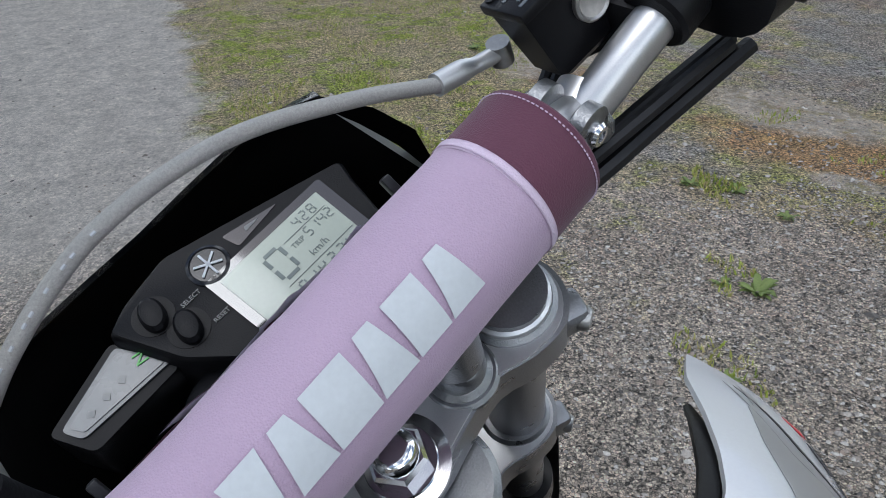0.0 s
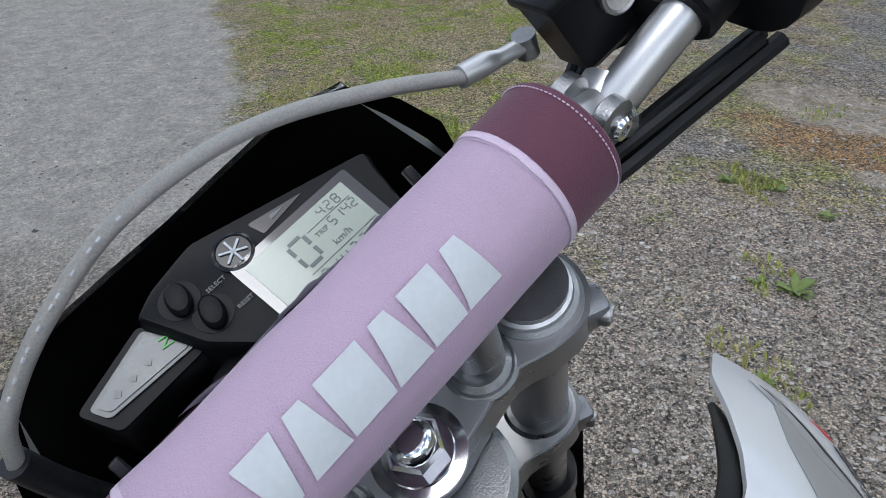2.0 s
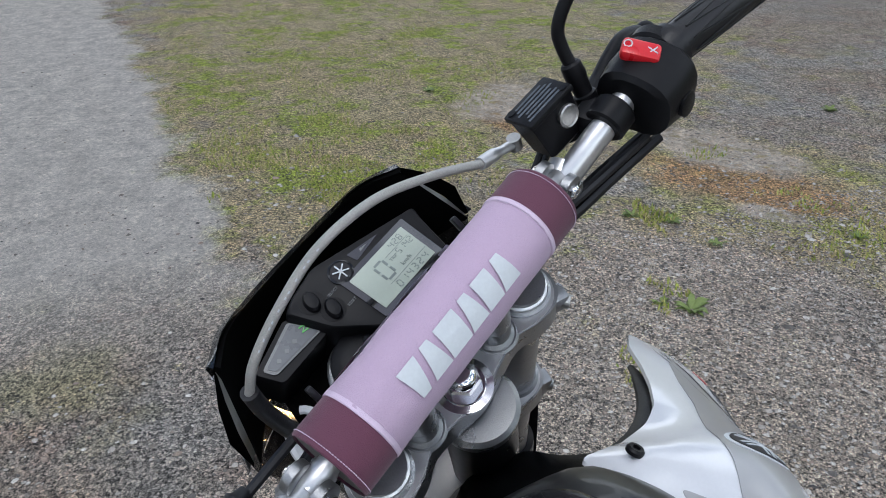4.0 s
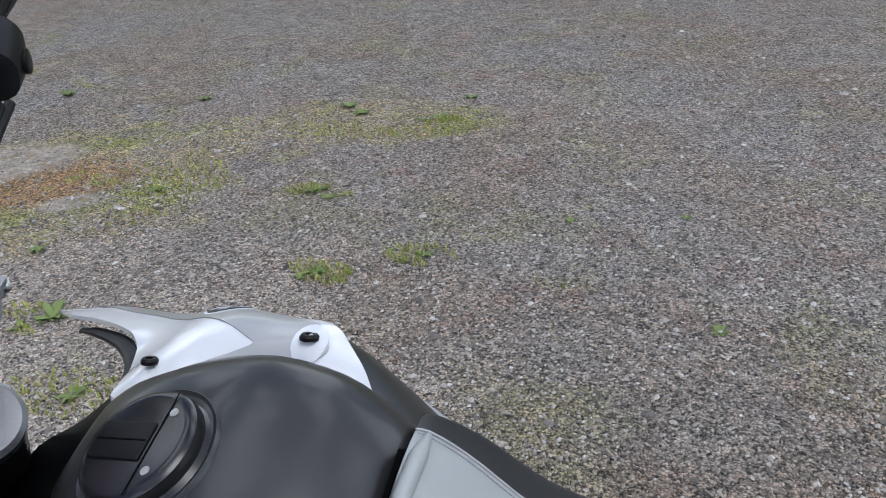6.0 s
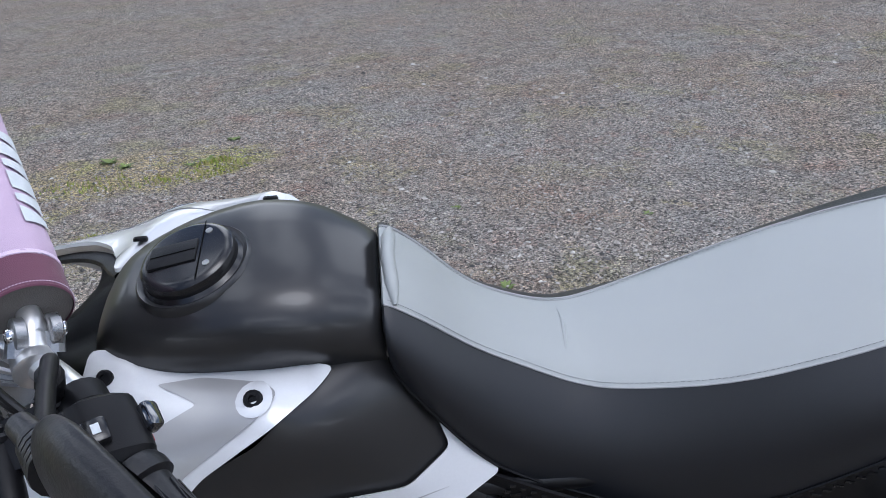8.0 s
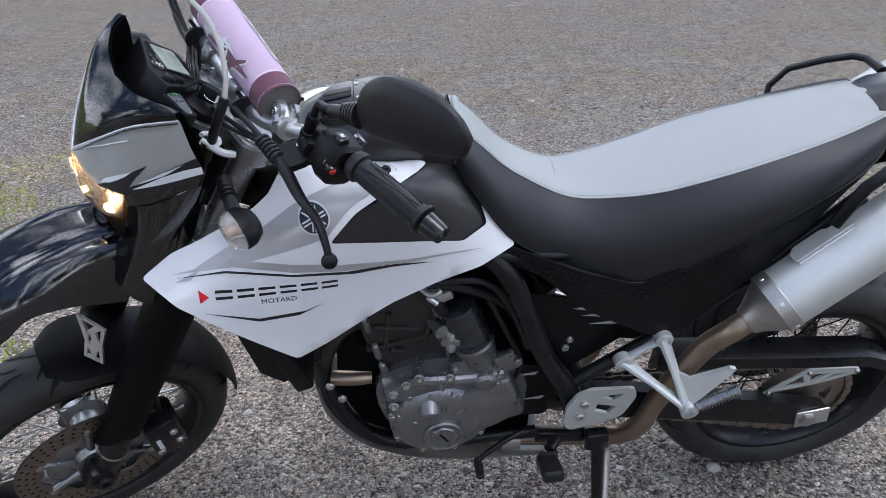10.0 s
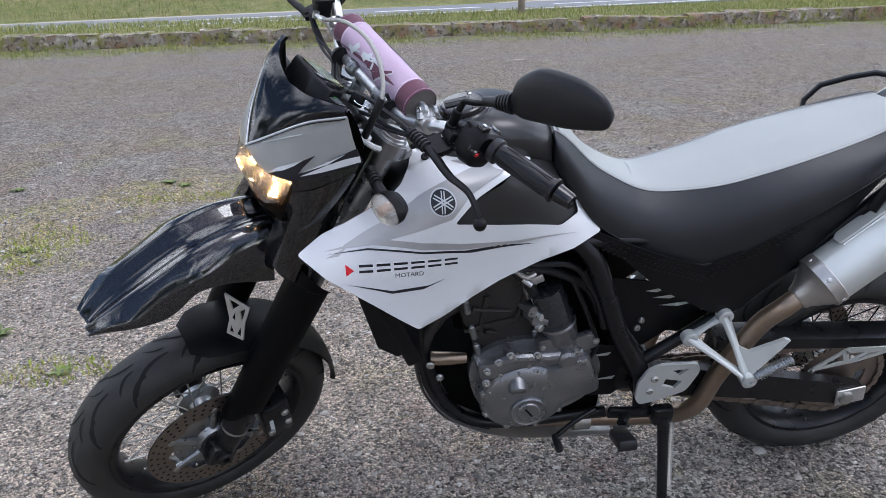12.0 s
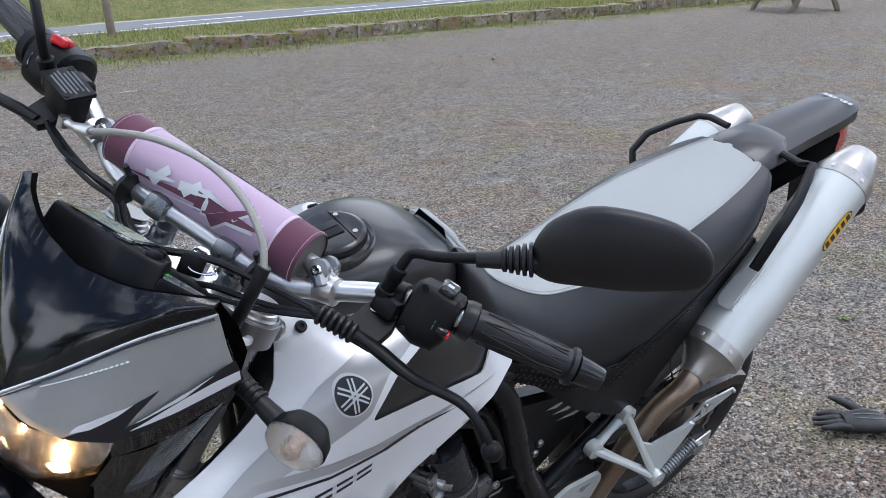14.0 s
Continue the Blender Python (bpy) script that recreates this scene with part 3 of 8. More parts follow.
def weed(x, y, size, seed):
    """A low rosette of pointed leaves."""
    rng = random.Random(seed)
    ob = new("weed")
    ob.matrix_world = pose(x, y, ground_height(x, y) - 0.002)
    for i in range(rng.randint(22, 34)):
        bm = bmesh.new()
        a, ln, w_ = rng.uniform(0, 2 * math.pi), size * rng.uniform(0.3, 0.8), size * rng.uniform(0.08, 0.16)
        d, sd = V(math.cos(a), math.sin(a), 0), V(-math.sin(a), math.cos(a), 0)
        rise, o = rng.uniform(0.3, 0.9), d * size * 0.15 * rng.random()
        rows = [(0.0, 0.4, 0.0), (0.35, 1.0, 0.3 * rise), (0.7, 0.8, 0.5 * rise), (1.0, 0.05, 0.42 * rise)]
        rr = [[bm.verts.new(o + d * ln * t + sd * w_ * k * q + V(0, 0, ln * h + abs(q) * w_ * 0.25)) for q in (-1, 0, 1)] for t, k, h in rows]
        for p, q in zip(rr, rr[1:]):
            for j in range(2):
                bm.faces.new((p[j], p[j + 1], q[j + 1], q[j]))
        part("leaf", bm, LEAVES, ob)
    return tagged(ob, "small green weed growing in the gravel", "weed", "weeds in the gravel")


pebbles()
blades("moss_grass", near_moss(), MOSS, "short mossy grass in patches on the yard", 0.022, 0.0035, 0.8)
blades("verge_grass", verge_grass(), BLADES, "sunlit grass on the verge and along the kerb", 0.075, 0.006, 0.7)
for i, (x, y, k) in enumerate([(2.57, -1.04, 0.085), (2.65, -0.97, 0.05), (3.20, -1.38, 0.06), (2.23, -0.71, 0.06), (3.32, -1.26, 0.06), (2.08, -2.08, 0.07), (2.00, -2.02, 0.05), (1.81, -1.46, 0.06), (1.85, -1.42, 0.04), (3.24, -3.12, 0.06), (2.33, -3.08, 0.07), (2.22, -2.99, 0.06), (1.79, -2.96, 0.06), (1.87, -2.92, 0.04), (1.47, -1.64, 0.05), (1.53, -1.59, 0.035), (0.48, -1.36, 0.045), (4.17, -3.10, 0.07), (1.00, -1.97, 0.035), (1.70, -3.27, 0.05), (2.79, -1.97, 0.05), (2.95, -1.42, 0.05), (-1.38, -0.14, 0.04), (0.58, -2.07, 0.03), (-0.17, -1.83, 0.03), (5.55, -1.05, 0.07)]):
    weed(x, y, k, i)

# ---- kerb, road and what stands beyond ----
def kerb_material():
    """Old stone under moss, dirt and pale lichen, patch by patch."""
    m = bpy.data.materials.new("mossy_kerb_stone")
    m.use_nodes = True
    n, l = m.node_tree.nodes, m.node_tree.links
    geo = n.new("ShaderNodeNewGeometry")
    last = None
    for scale, lo, hi, colour in ((1.0, 0.0, 0.1, (0.20, 0.17, 0.135)), (2.2, 0.46, 0.62, (0.30, 0.275, 0.235)), (5.5, 0.55, 0.64, (0.46, 0.43, 0.37)), (3.4, 0.50, 0.62, (0.22, 0.13, 0.075)), (6.0, 0.48, 0.60, (0.18, 0.175, 0.05)), (13.0, 0.52, 0.62, (0.075, 0.062, 0.045))):
        t, k, x = n.new("ShaderNodeTexNoise"), n.new("ShaderNodeMapRange"), n.new("ShaderNodeMix")
        t.inputs["Scale"].default_value, t.inputs["Detail"].default_value, t.inputs["Roughness"].default_value = scale, 6, 0.65
        k.inputs[1].default_value, k.inputs[2].default_value = lo, hi
        x.data_type = "RGBA"
        l.new(geo.outputs["Position"], t.inputs["Vector"])
        l.new(t.outputs["Fac"], k.inputs[0])
        l.new(k.outputs[0], x.inputs[0])
        x.inputs[7].default_value = (*colour, 1)
        if last:
            l.new(last, x.inputs[6])
        last = x.outputs[2]
    bp = n.new("ShaderNodeBump")
    bp.inputs["Strength"].default_value, bp.inputs["Distance"].default_value = 1.0, 0.02
    l.new(t.outputs["Fac"], bp.inputs["Height"])
    b = n["Principled BSDF"]
    l.new(last, b.inputs["Base Color"])
    l.new(bp.outputs[0], b.inputs["Normal"])
    b.inputs["Roughness"].default_value = 0.95
    return m


KERB_MAT = kerb_material()


def kerb():
    root = tagged(new("kerb"), "low kerb of weathered mossy stones along the verge", "kerb", kind="structure")
    rng = random.Random(4)
    x = -24.0
    while x < 9.5:
        ln, tall = rng.uniform(0.2, 0.75), rng.uniform(0.24, 0.31)
        o = V(x + ln / 2, KERB_Y - 0.14 + rng.uniform(-0.03, 0.03) - 0.02 * max(0, x), 0.075 + rng.uniform(-0.02, 0.02))
        bm = bmesh.new()
        bmesh.ops.create_cube(bm, size=1)
        bmesh.ops.subdivide_edges(bm, edges=bm.edges[:], cuts=4, use_grid_fill=True)
        for v in bm.verts:
            c = V(v.co.x * (ln + 0.05), v.co.y * 0.32, v.co.z * tall)
            c *= 1 - max(0, v.co.length - 0.68) * 0.25
            w_ = c + o
            v.co = w_ + v.co.normalized() * (0.035 * noise.noise((w_.x * 4, w_.y * 5, w_.z * 6)) + 0.030 * noise.noise((w_.x * 13, w_.y * 13, w_.z * 15)))
        part("stone", bm, KERB_MAT, root, angle=60)
        x += ln


kerb()
ASPHALT = mat("worn_asphalt", (0.17, 0.175, 0.185), 0.85, vary=0.12, scale=1.5, fine=60, bump=0.3)
LINE = mat("road_paint", (0.75, 0.75, 0.73), 0.7, vary=0.15, scale=6)
SHOULDER = mat("pale_shoulder", (0.38, 0.34, 0.27), 0.9, vary=0.2, scale=2, fine=40)


def strip(name, y0, y1, z, thick, material, label, category, x0=-150, x1=12, kind="structure"):
    bm = block((x1 - x0, y1 - y0, thick), ((x0 + x1) / 2, (y0 + y1) / 2, z - thick / 2), bevel=0)
    ob = part(name, bm, material, None, m=pose(0, -14.3, 0, 0, 0, 9.6) @ pose(0, 14.3, 0))
    return tagged(ob, label, category, kind=kind)


ROAD0, ROAD1 = -16.9, -14.3
strip("road", ROAD0, ROAD1, 0.165, 0.06, ASPHALT, "grey asphalt road with white lane marks", "road")
strip("trim", ROAD0 - 0.45, ROAD0 - 0.004, 0.160, 0.05, SHOULDER, "pale gravel shoulder of the road", "shoulder")
strip("trim", ROAD1 - 0.32, ROAD1 - 0.22, 0.1695, 0.0045, LINE, "white edge line of the road", "road line")
for i in range(14):
    strip("lane_mark", -15.75, -15.65, 0.1695, 0.0045, LINE, "white dashed lane mark on the road", "road line", -40 + i * 4.2, -37.6 + i * 4.2)
post = part("post", turned([(0, 0.075), (0.3, 0.072), (1.25, 0.066), (1.3, 0.05)], (0, 0, 0), (0.02, 0, 1), 14), WOOD, None)
tagged(post, "grey weathered wooden post standing on the verge", "post")
post.location = (-2.35, -13.75, 0.13)


def picnic_table(x, y, turn):
    t = thing("picnic_table", "dark weathered wooden picnic table standing on the grass", "table", pose(x, y, 0, 0, 0, turn))
    for sx in (-0.65, 0.65):
        for s in (1, -1):
            bm = bmesh.new()
            loft([[V(sx + dx, s * (0.62 - 0.42 * z / 0.74) + dy, z) for dx, dy in ((-0.035, -0.05), (0.035, -0.05), (0.035, 0.05), (-0.035, 0.05))] for z in (-0.02, 0.74)], bm)
            part("leg", bm, WOOD, t)
        part("seat_beam", block((0.06, 1.5, 0.09), (sx + 0.07, 0, 0.38), bevel=0.006), WOOD, t)
        part("top_beam", block((0.06, 0.7, 0.08), (sx + 0.07, 0, 0.70), bevel=0.006), WOOD, t)
    for i in range(5):
        part("top_plank", block((1.8, 0.135, 0.04), (0, -0.29 + i * 0.145, 0.76), bevel=0.006), WOOD, t)
    for s in (1, -1):
        for k in range(2):
            part("seat_plank", block((1.8, 0.13, 0.04), (0, s * (0.62 + k * 0.14), 0.445), bevel=0.006), WOOD, t)
    return t


picnic_table(-16.0, -8.8, 70)
DRY = mat("bleached_wood_chip", (0.55, 0.47, 0.36), 0.9, vary=0.2)
for i, (x, y, ln, a) in enumerate([(-0.95, -8.04, 0.24, 8), (-6.54, -5.28, 0.2, 20), (-5.22, -8.3, 0.18, -5), (-7.3, -7.9, 0.14, 30), (-5.8, -7.1, 0.10, 60), (-9.9, -7.6, 0.16, 0), (-4.94, -3.43, 0.08, 80), (-3.1, -4.5, 0.06, 40), (-8.8, -9.5, 0.14, 15)]):
    st_ = part("dry_stick", tube([(-ln / 2, 0, 0.006), (0, ln * 0.06, 0.010), (ln / 2, 0, 0.007)], [0.006, 0.011, 0.007], 7, 3, flat=0.6), DRY, None)
    st_.matrix_world = pose(x, y, ground_height(x, y), 0, 0, a)
    tagged(st_, "bleached piece of dry wood on the gravel", "stick", "dry sticks on the yard")


def glove(x, y, turn):
    """A leather riding glove lying palm down: body, four fingers, thumb and cuff."""
    g = thing("riding_glove", "black leather riding glove lying on the gravel", "glove", pose(x, y, 0.004, 0, 0, turn))

    def pod(pts, rs, flat):
        return tube(pts, rs, 14, 5, flat=flat)
    body = part("palm", pod([(-0.02, 0, 0.026), (0.02, 0, 0.030), (0.06, 0.002, 0.028), (0.10, 0.003, 0.024)], [0.040, 0.047, 0.049, 0.040], 0.52), LEATHER, g, "soft black leather", 70)
    part("cuff", pod([(-0.12, -0.002, 0.024), (-0.08, 0, 0.027), (-0.03, 0, 0.027)], [0.050, 0.047, 0.041], 0.5), LEATHER, g, angle=70)
    part("strap", pod([(-0.046, 0, 0.0275), (-0.026, 0, 0.0275)], [0.0445, 0.043], 0.53), PLASTIC, g)
    for k, (yy, ln, up) in enumerate(((0.032, 0.075, 0.030), (0.011, 0.088, 0.020), (-0.011, 0.083, 0.017), (-0.031, 0.066, 0.020))):
        part("finger", pod([(0.085, yy, 0.025), (0.115, yy * 1.15, 0.024 + up * 0.3), (0.14, yy * 1.25, 0.018 + up * 0.4), (0.085 + ln + 0.012, yy * 1.3, 0.012 + up * 0.5)], [0.0135, 0.0125, 0.0115, 0.006], 0.85), LEATHER, g, angle=70)
    part("thumb", pod([(0.02, -0.038, 0.028), (0.05, -0.065, 0.036), (0.085, -0.082, 0.046), (0.115, -0.092, 0.052)], [0.018, 0.016, 0.013, 0.006], 0.8), LEATHER, g, angle=70)
    for k in range(3):
        part("piping", tube([(0.0, -0.02 + 0.02 * k, 0.053), (0.04, -0.024 + 0.024 * k, 0.0555), (0.075, -0.018 + 0.018 * k, 0.052)], 0.0012, 6, 4), CLEAR_GREY, body)
    return g


glove(-0.725, 0.30, -44)


# ---- the trees that close the yard behind the motorcycle's left side ----
TREE_LEAVES = island_material("tree_leaves", [(0.035, 0.06, 0.014), (0.06, 0.09, 0.02), (0.09, 0.12, 0.03)], 0.6)
BARK = mat("tree_bark", (0.10, 0.085, 0.07), 0.9, vary=0.4, scale=4, fine=40, bump=0.6)


def tree(x, y, h, seed):
    rng = random.Random(seed)
    t = thing("tree", "broad leafy tree at the edge of the yard", "tree", pose(x, y, -0.05, 0, 0, rng.uniform(0, 360)), "trees round the yard")
    part("trunk", tube([(0, 0, 0), (0.1, 0.05, h * 0.25), (-0.05, 0.1, h * 0.5), (0.05, 0, h * 0.8)], [h * 0.035, h * 0.026, h * 0.018, h * 0.006], 10, 4), BARK, t)
    tips = [V(0, 0, h * 0.85)]
    for k in range(9):
        a, z0 = k * 2.4, h * rng.uniform(0.22, 0.6)
        r, up = h * rng.uniform(0.22, 0.34), h * rng.uniform(0.1, 0.25)
        d = V(math.cos(a), math.sin(a), 0)
        part("limb", tube([(0, 0, z0), d * r * 0.5 + V(0, 0, z0 + up * 0.6), d * r + V(0, 0, z0 + up)], [h * 0.012, h * 0.008, h * 0.003], 7, 4), BARK, t)
        tips += [d * r + V(0, 0, z0 + up), d * r * 0.55 + V(0, 0, z0 + up * 0.8)]
    verts, faces = [], []
    for tip in tips:
        size = h * rng.uniform(0.10, 0.17)
        for _ in range(150):
            q = V(rng.gauss(0, 1), rng.gauss(0, 1), rng.gauss(0, 0.75)).normalized() * size * rng.random() ** 0.4 + tip
            u = V(rng.uniform(-1, 1), rng.uniform(-1, 1), rng.uniform(-1, 1)).normalized() * h * 0.016
            w_ = u.cross(V(rng.uniform(-1, 1), rng.uniform(-1, 1), rng.uniform(-1, 1))).normalized() * h * 0.010
            i = len(verts)
            verts += [q - u, q + w_, q + u, q - w_]
            faces.append((i, i + 1, i + 2, i + 3))
    me = bpy.data.meshes.new("crown")
    me.from_pydata(verts, [], faces)
    me.materials.append(TREE_LEAVES)
    crown = new("crown", me)
    crown.parent = t
    return t


for i, (x, y, h) in enumerate(((-14, 19, 9), (-7, 23, 11), (1, 21, 8.5), (7, 24, 11), (14, 20, 9), (20, 15, 10), (24, 7, 8), (27, -2, 10), (-22, 14, 10), (30, 12, 11))):
    tree(x, y, h, 20 + i)

# ---- the motorcycle: its own frame has x ahead, y to its left, z up; it leans on its side stand ----
LEAN = 15.0
BIKE = thing("motorcycle", "black and white supermoto motorcycle leaning on its side stand, bars turned", "motorcycle", pose(0, 0, 0, -LEAN))
RAKE, STEER = radians(27.0), radians(29.0)
HEAD = V(1.165, 0, 1.06)
UPX = V(-math.sin(RAKE), 0, math.cos(RAKE))
AHEAD = V(math.cos(RAKE), 0, math.sin(RAKE))
# steered parts: x ahead, y left, z up along the steering axis, from the stem nut
TURNED = Matrix.Translation(HEAD) @ Matrix.Rotation(STEER, 4, UPX) @ Matrix.Translation(-HEAD)
FORK = TURNED @ basis(HEAD + AHEAD * 0.012, AHEAD, V(0, 1, 0), UPX)


def fpart(name, bm, material, parent=None, label="", angle=35):
    return part(name, bm, material, parent or BIKE, label, angle, FORK)


def bpart(name, bm, material, parent=None, label="", angle=35):
    return part(name, bm, material, parent or BIKE, label, angle)


def fbolt(at, axis, r, parent, material=None, h=0.006):
    return part("bolt", turned([(0, r), (h * 0.6, r), (h, r * 0.8), (h, r * 0.45), (h * 0.45, r * 0.42), (h * 0.45, 0)], at, axis, 12), material or STEEL, parent, m=FORK)


# wheels
def tread(w, R, s):
    """A point across the tread: s from -1 to 1."""
    a = s * math.pi * 0.5
    return w / 2 * math.sin(a), R - (1 - math.cos(a)) * w * 0.36


def wheel(name, at, R, w, r_rim, place, label, spoke_mat):
    at = Vector(at)

    def P(across, rad, ang):
        return at + V(rad * math.cos(ang), across, rad * math.sin(ang))

    hub = place(name, turned([(-0.06, 0.02), (-0.055, 0.045), (-0.04, 0.05), (-0.03, 0.03), (0.03, 0.03), (0.04, 0.05), (0.055, 0.045), (0.06, 0.02)], at, (0, 1, 0), 24), ALU_CAST, label=label)
    rows = [(-w * 0.36, r_rim), (-w * 0.46, r_rim + 0.018)] + [tread(w, R, -1 + i / 8) for i in range(17)] + [(w * 0.46, r_rim + 0.018), (w * 0.36, r_rim)]
    place("tyre", loft([[P(a, r, 2 * math.pi * j / 80) for j in range(80)] for a, r in rows + rows[:1]], caps=False), RUBBER, hub, "worn black road tyre", 60)
    rim = [(-w * 0.40, r_rim + 0.006), (-w * 0.40, r_rim - 0.004), (-w * 0.34, r_rim - 0.012), (-w * 0.12, r_rim - 0.024), (w * 0.12, r_rim - 0.024), (w * 0.34, r_rim - 0.012), (w * 0.40, r_rim - 0.004), (w * 0.40, r_rim + 0.006)]
    place("rim", loft([[P(a, r, 2 * math.pi * j / 80) for j in range(80)] for a, r in rim + rim[:1]], caps=False), FRAME_BLACK, hub, "black rim")
    gm = bmesh.new()
    for k in range(13):
        for sgn in (-1, 1):
            for s0, s1, d0, d1, wide in ((0.10, 0.66, 0.0, 0.34, 1.0), (0.34, 0.90, 0.20, 0.40, 1.1), (0.06, 0.36, 0.26, 0.42, 0.8)):
                strip = []
                for i in range(11):
                    t = i / 10
                    s = (s0 + (s1 - s0) * t * t) * sgn
                    ang = -(k + (0.5 if sgn < 0 else 0)) * 2 * math.pi / 13 - (d0 + (d1 - d0) * t ** 0.8)
                    hw = 0.0034 * wide * math.sin(math.pi * (0.06 + 0.88 * t)) ** 0.5
                    pair = []
                    for q in (-1, 1):
                        across, rad = tread(w, R, s + q * hw / (w * 0.7))
                        pair.append(P(across * 1.003, rad + 0.0007, ang + q * hw * 0.7 / R))
                    strip.append([gm.verts.new(p) for p in pair])
                for a, b in zip(strip, strip[1:]):
                    gm.faces.new((a[0], a[1], b[1], b[0]))
    place("tread_groove", gm, GROOVE, hub)
    for k in range(32):
        s = 1 if k % 2 else -1
        a0 = 2 * math.pi * k / 32
        a1 = a0 + (0.42 if (k // 2) % 2 else -0.42)
        sp = place("spoke", rod(P(0.042 * s, 0.045, a1), P(0.012 * s, r_rim - 0.022, a0), 0.0019, seg=6), spoke_mat, hub)
        place("nipple", rod(P(0.0145 * s, r_rim - 0.036, a0 + (a1 - a0) * 0.06), P(0.012 * s, r_rim - 0.022, a0), 0.0032, seg=6), STEEL, hub)
    return hub, P


def ring_disc(P, across, r0, r1, thick, holes, place, parent):
    """A brake disc: a drilled ring with a scalloped inner edge."""
    seg = 108
    rings = [(across - thick / 2, r0), (across - thick / 2, r1), (across + thick / 2, r1), (across + thick / 2, r0)]
    bm = loft([[P(a, r + (0.005 * math.sin(12 * 2 * math.pi * j / seg) if r == r0 else 0), 2 * math.pi * j / seg) for j in range(seg)] for a, r in rings + rings[:1]], caps=False)
    ob = place("brake_disc", bm, DISC, parent, "worn drilled steel brake disc")
    hm = bmesh.new()
    for k in range(holes):
        for row in range(3):
            a, r = 2 * math.pi * (k + row * 0.33) / holes, r0 + (r1 - r0) * (0.3 + 0.27 * row)
            for s in (-1, 1):
                hm.faces.new([hm.verts.new(P(across + s * (thick / 2 + 0.0004), r + 0.0036 * math.sin(j * math.pi / 4), a + 0.0036 / r * math.cos(j * math.pi / 4))) for j in range(8)])
    place("drilling", hm, GROOVE, ob)
    return ob


AX_F = V(0.038, 0, -0.862)
fw, FP = wheel("front_wheel", AX_F, 0.298, 0.118, 0.222, fpart, "wire-spoked front wheel with black rim", STEEL)
carrier = fpart("disc_carrier", turned([(0.045, 0.098), (0.06, 0.098), (0.064, 0.085), (0.064, 0.05), (0.078, 0.042), (0.082, 0.014)], AX_F, (0, 1, 0), 40), ALU_CAST, fw, "cast aluminium disc carrier")
for k in range(6):
    fpart("carrier_arm", rod(FP(0.068, 0.05, k * math.pi / 3), FP(0.068, 0.115, k * math.pi / 3 + 0.12), 0.009, 0.007, 8), ALU_CAST, fw)
    fpart("disc_button", turned([(0, 0.008), (0.004, 0.008), (0.005, 0.005)], FP(0.07, 0.116, k * math.pi / 3 + 0.12), (0, 1, 0), 12), STEEL, fw)
ring_disc(FP, 0.070, 0.108, 0.158, 0.005, 40, fpart, fw)
AX_R = V(0.05, 0, 0.305)
rw, RP = wheel("rear_wheel", AX_R, 0.312, 0.156, 0.222, bpart, "black wire-spoked rear wheel", FRAME_BLACK)
ring_disc(RP, -0.075, 0.08, 0.122, 0.005, 30, bpart, rw)

# fork
caliper = fpart("brake_caliper", block((0.07, 0.075, 0.13), FP(0.075, 0.135, 2.55), (0, 30, 0), bevel=0.014), FRAME_BLACK, label="black brake caliper with pale lettering bars")
for dx, dz in ((0.0, 0.035), (0.005, -0.035), (-0.025, 0.0)):
    fbolt(FP(0.113, 0.135, 2.55) + V(dx, 0, dz), (0, 1, 0), 0.009, caliper)
fpart("lettering", block((0.009, 0.001, 0.045), FP(0.1135, 0.118, 2.55), (0, 30, 0), bevel=0), LETTER, caliper)
for s in (1, -1):
    leg = fpart("fork_leg", turned([(0, 0.0215), (0.49, 0.0215)], (0.034, 0.1 * s, -0.48), (-0.055, -0.010 * s, 1), 24), ALU_CAST, label="bright fork tube")
    fpart("lower_leg", turned([(0, 0.02), (0.01, 0.027), (0.1, 0.029), (0.38, 0.029), (0.4, 0.033), (0.44, 0.033)], (0.035, 0.1 * s, -0.885), (0, 0, 1), 24), FRAME_BLACK, leg, "black fork leg")
    fpart("band", turned([(0, 0.0297), (0.006, 0.0297)], (0.035, 0.1 * s, -0.79), (0, 0, 1), 24), STEEL, leg)
    fpart("fork_cap", turned([(0, 0.0235), (0.006, 0.0235), (0.008, 0.0205), (0.006, 0.0190), (0.009, 0.0165), (0.010, 0.010), (0.007, 0.009), (0.007, 0)], (0.0076, 0.0952 * s, -0.004), (0, 0, 1), 28), ALU, leg)
    fpart("axle_foot", block((0.066, 0.05, 0.062), (0.042, 0.1 * s, -0.868), bevel=0.014), FRAME_BLACK, leg)
    fpart("axle_end", turned([(0, 0.02), (0.008, 0.02), (0.012, 0.016), (0.012, 0.009), (0.004, 0.008), (0.004, 0)], (0.042, 0.123 * s, -0.865), (0, s, 0), 20), FRAME_BLACK, leg)
    arcs = [math.radians(s * (-115 + 230 * j / 14)) for j in range(15)]
    rows = ((-0.30, 0.050, 0.052, 0), (-0.335, 0.051, 0.052, 0), (-0.34, 0.046, 0.047, 0), (-0.48, 0.044, 0.045, 0), (-0.62, 0.042, 0.043, 0), (-0.70, 0.040, 0.041, 0.0), (-0.745, 0.038, 0.034, 0.008))
    guard = loft([[V(0.035 + push + a * math.cos(t), 0.1 * s + b * math.sin(t), z - (0.05 * (1 - math.cos(t)) * 0.5 if z > -0.31 else 0) + (0.04 * (1 - math.cos(t)) if z < -0.72 else 0)) for t in arcs] for z, a, b, push in rows], closed=False)
    bmesh.ops.solidify(guard, geom=guard.faces[:], thickness=0.003)
    fpart("fork_guard", guard, PLASTIC, leg, "matt black fork guard")
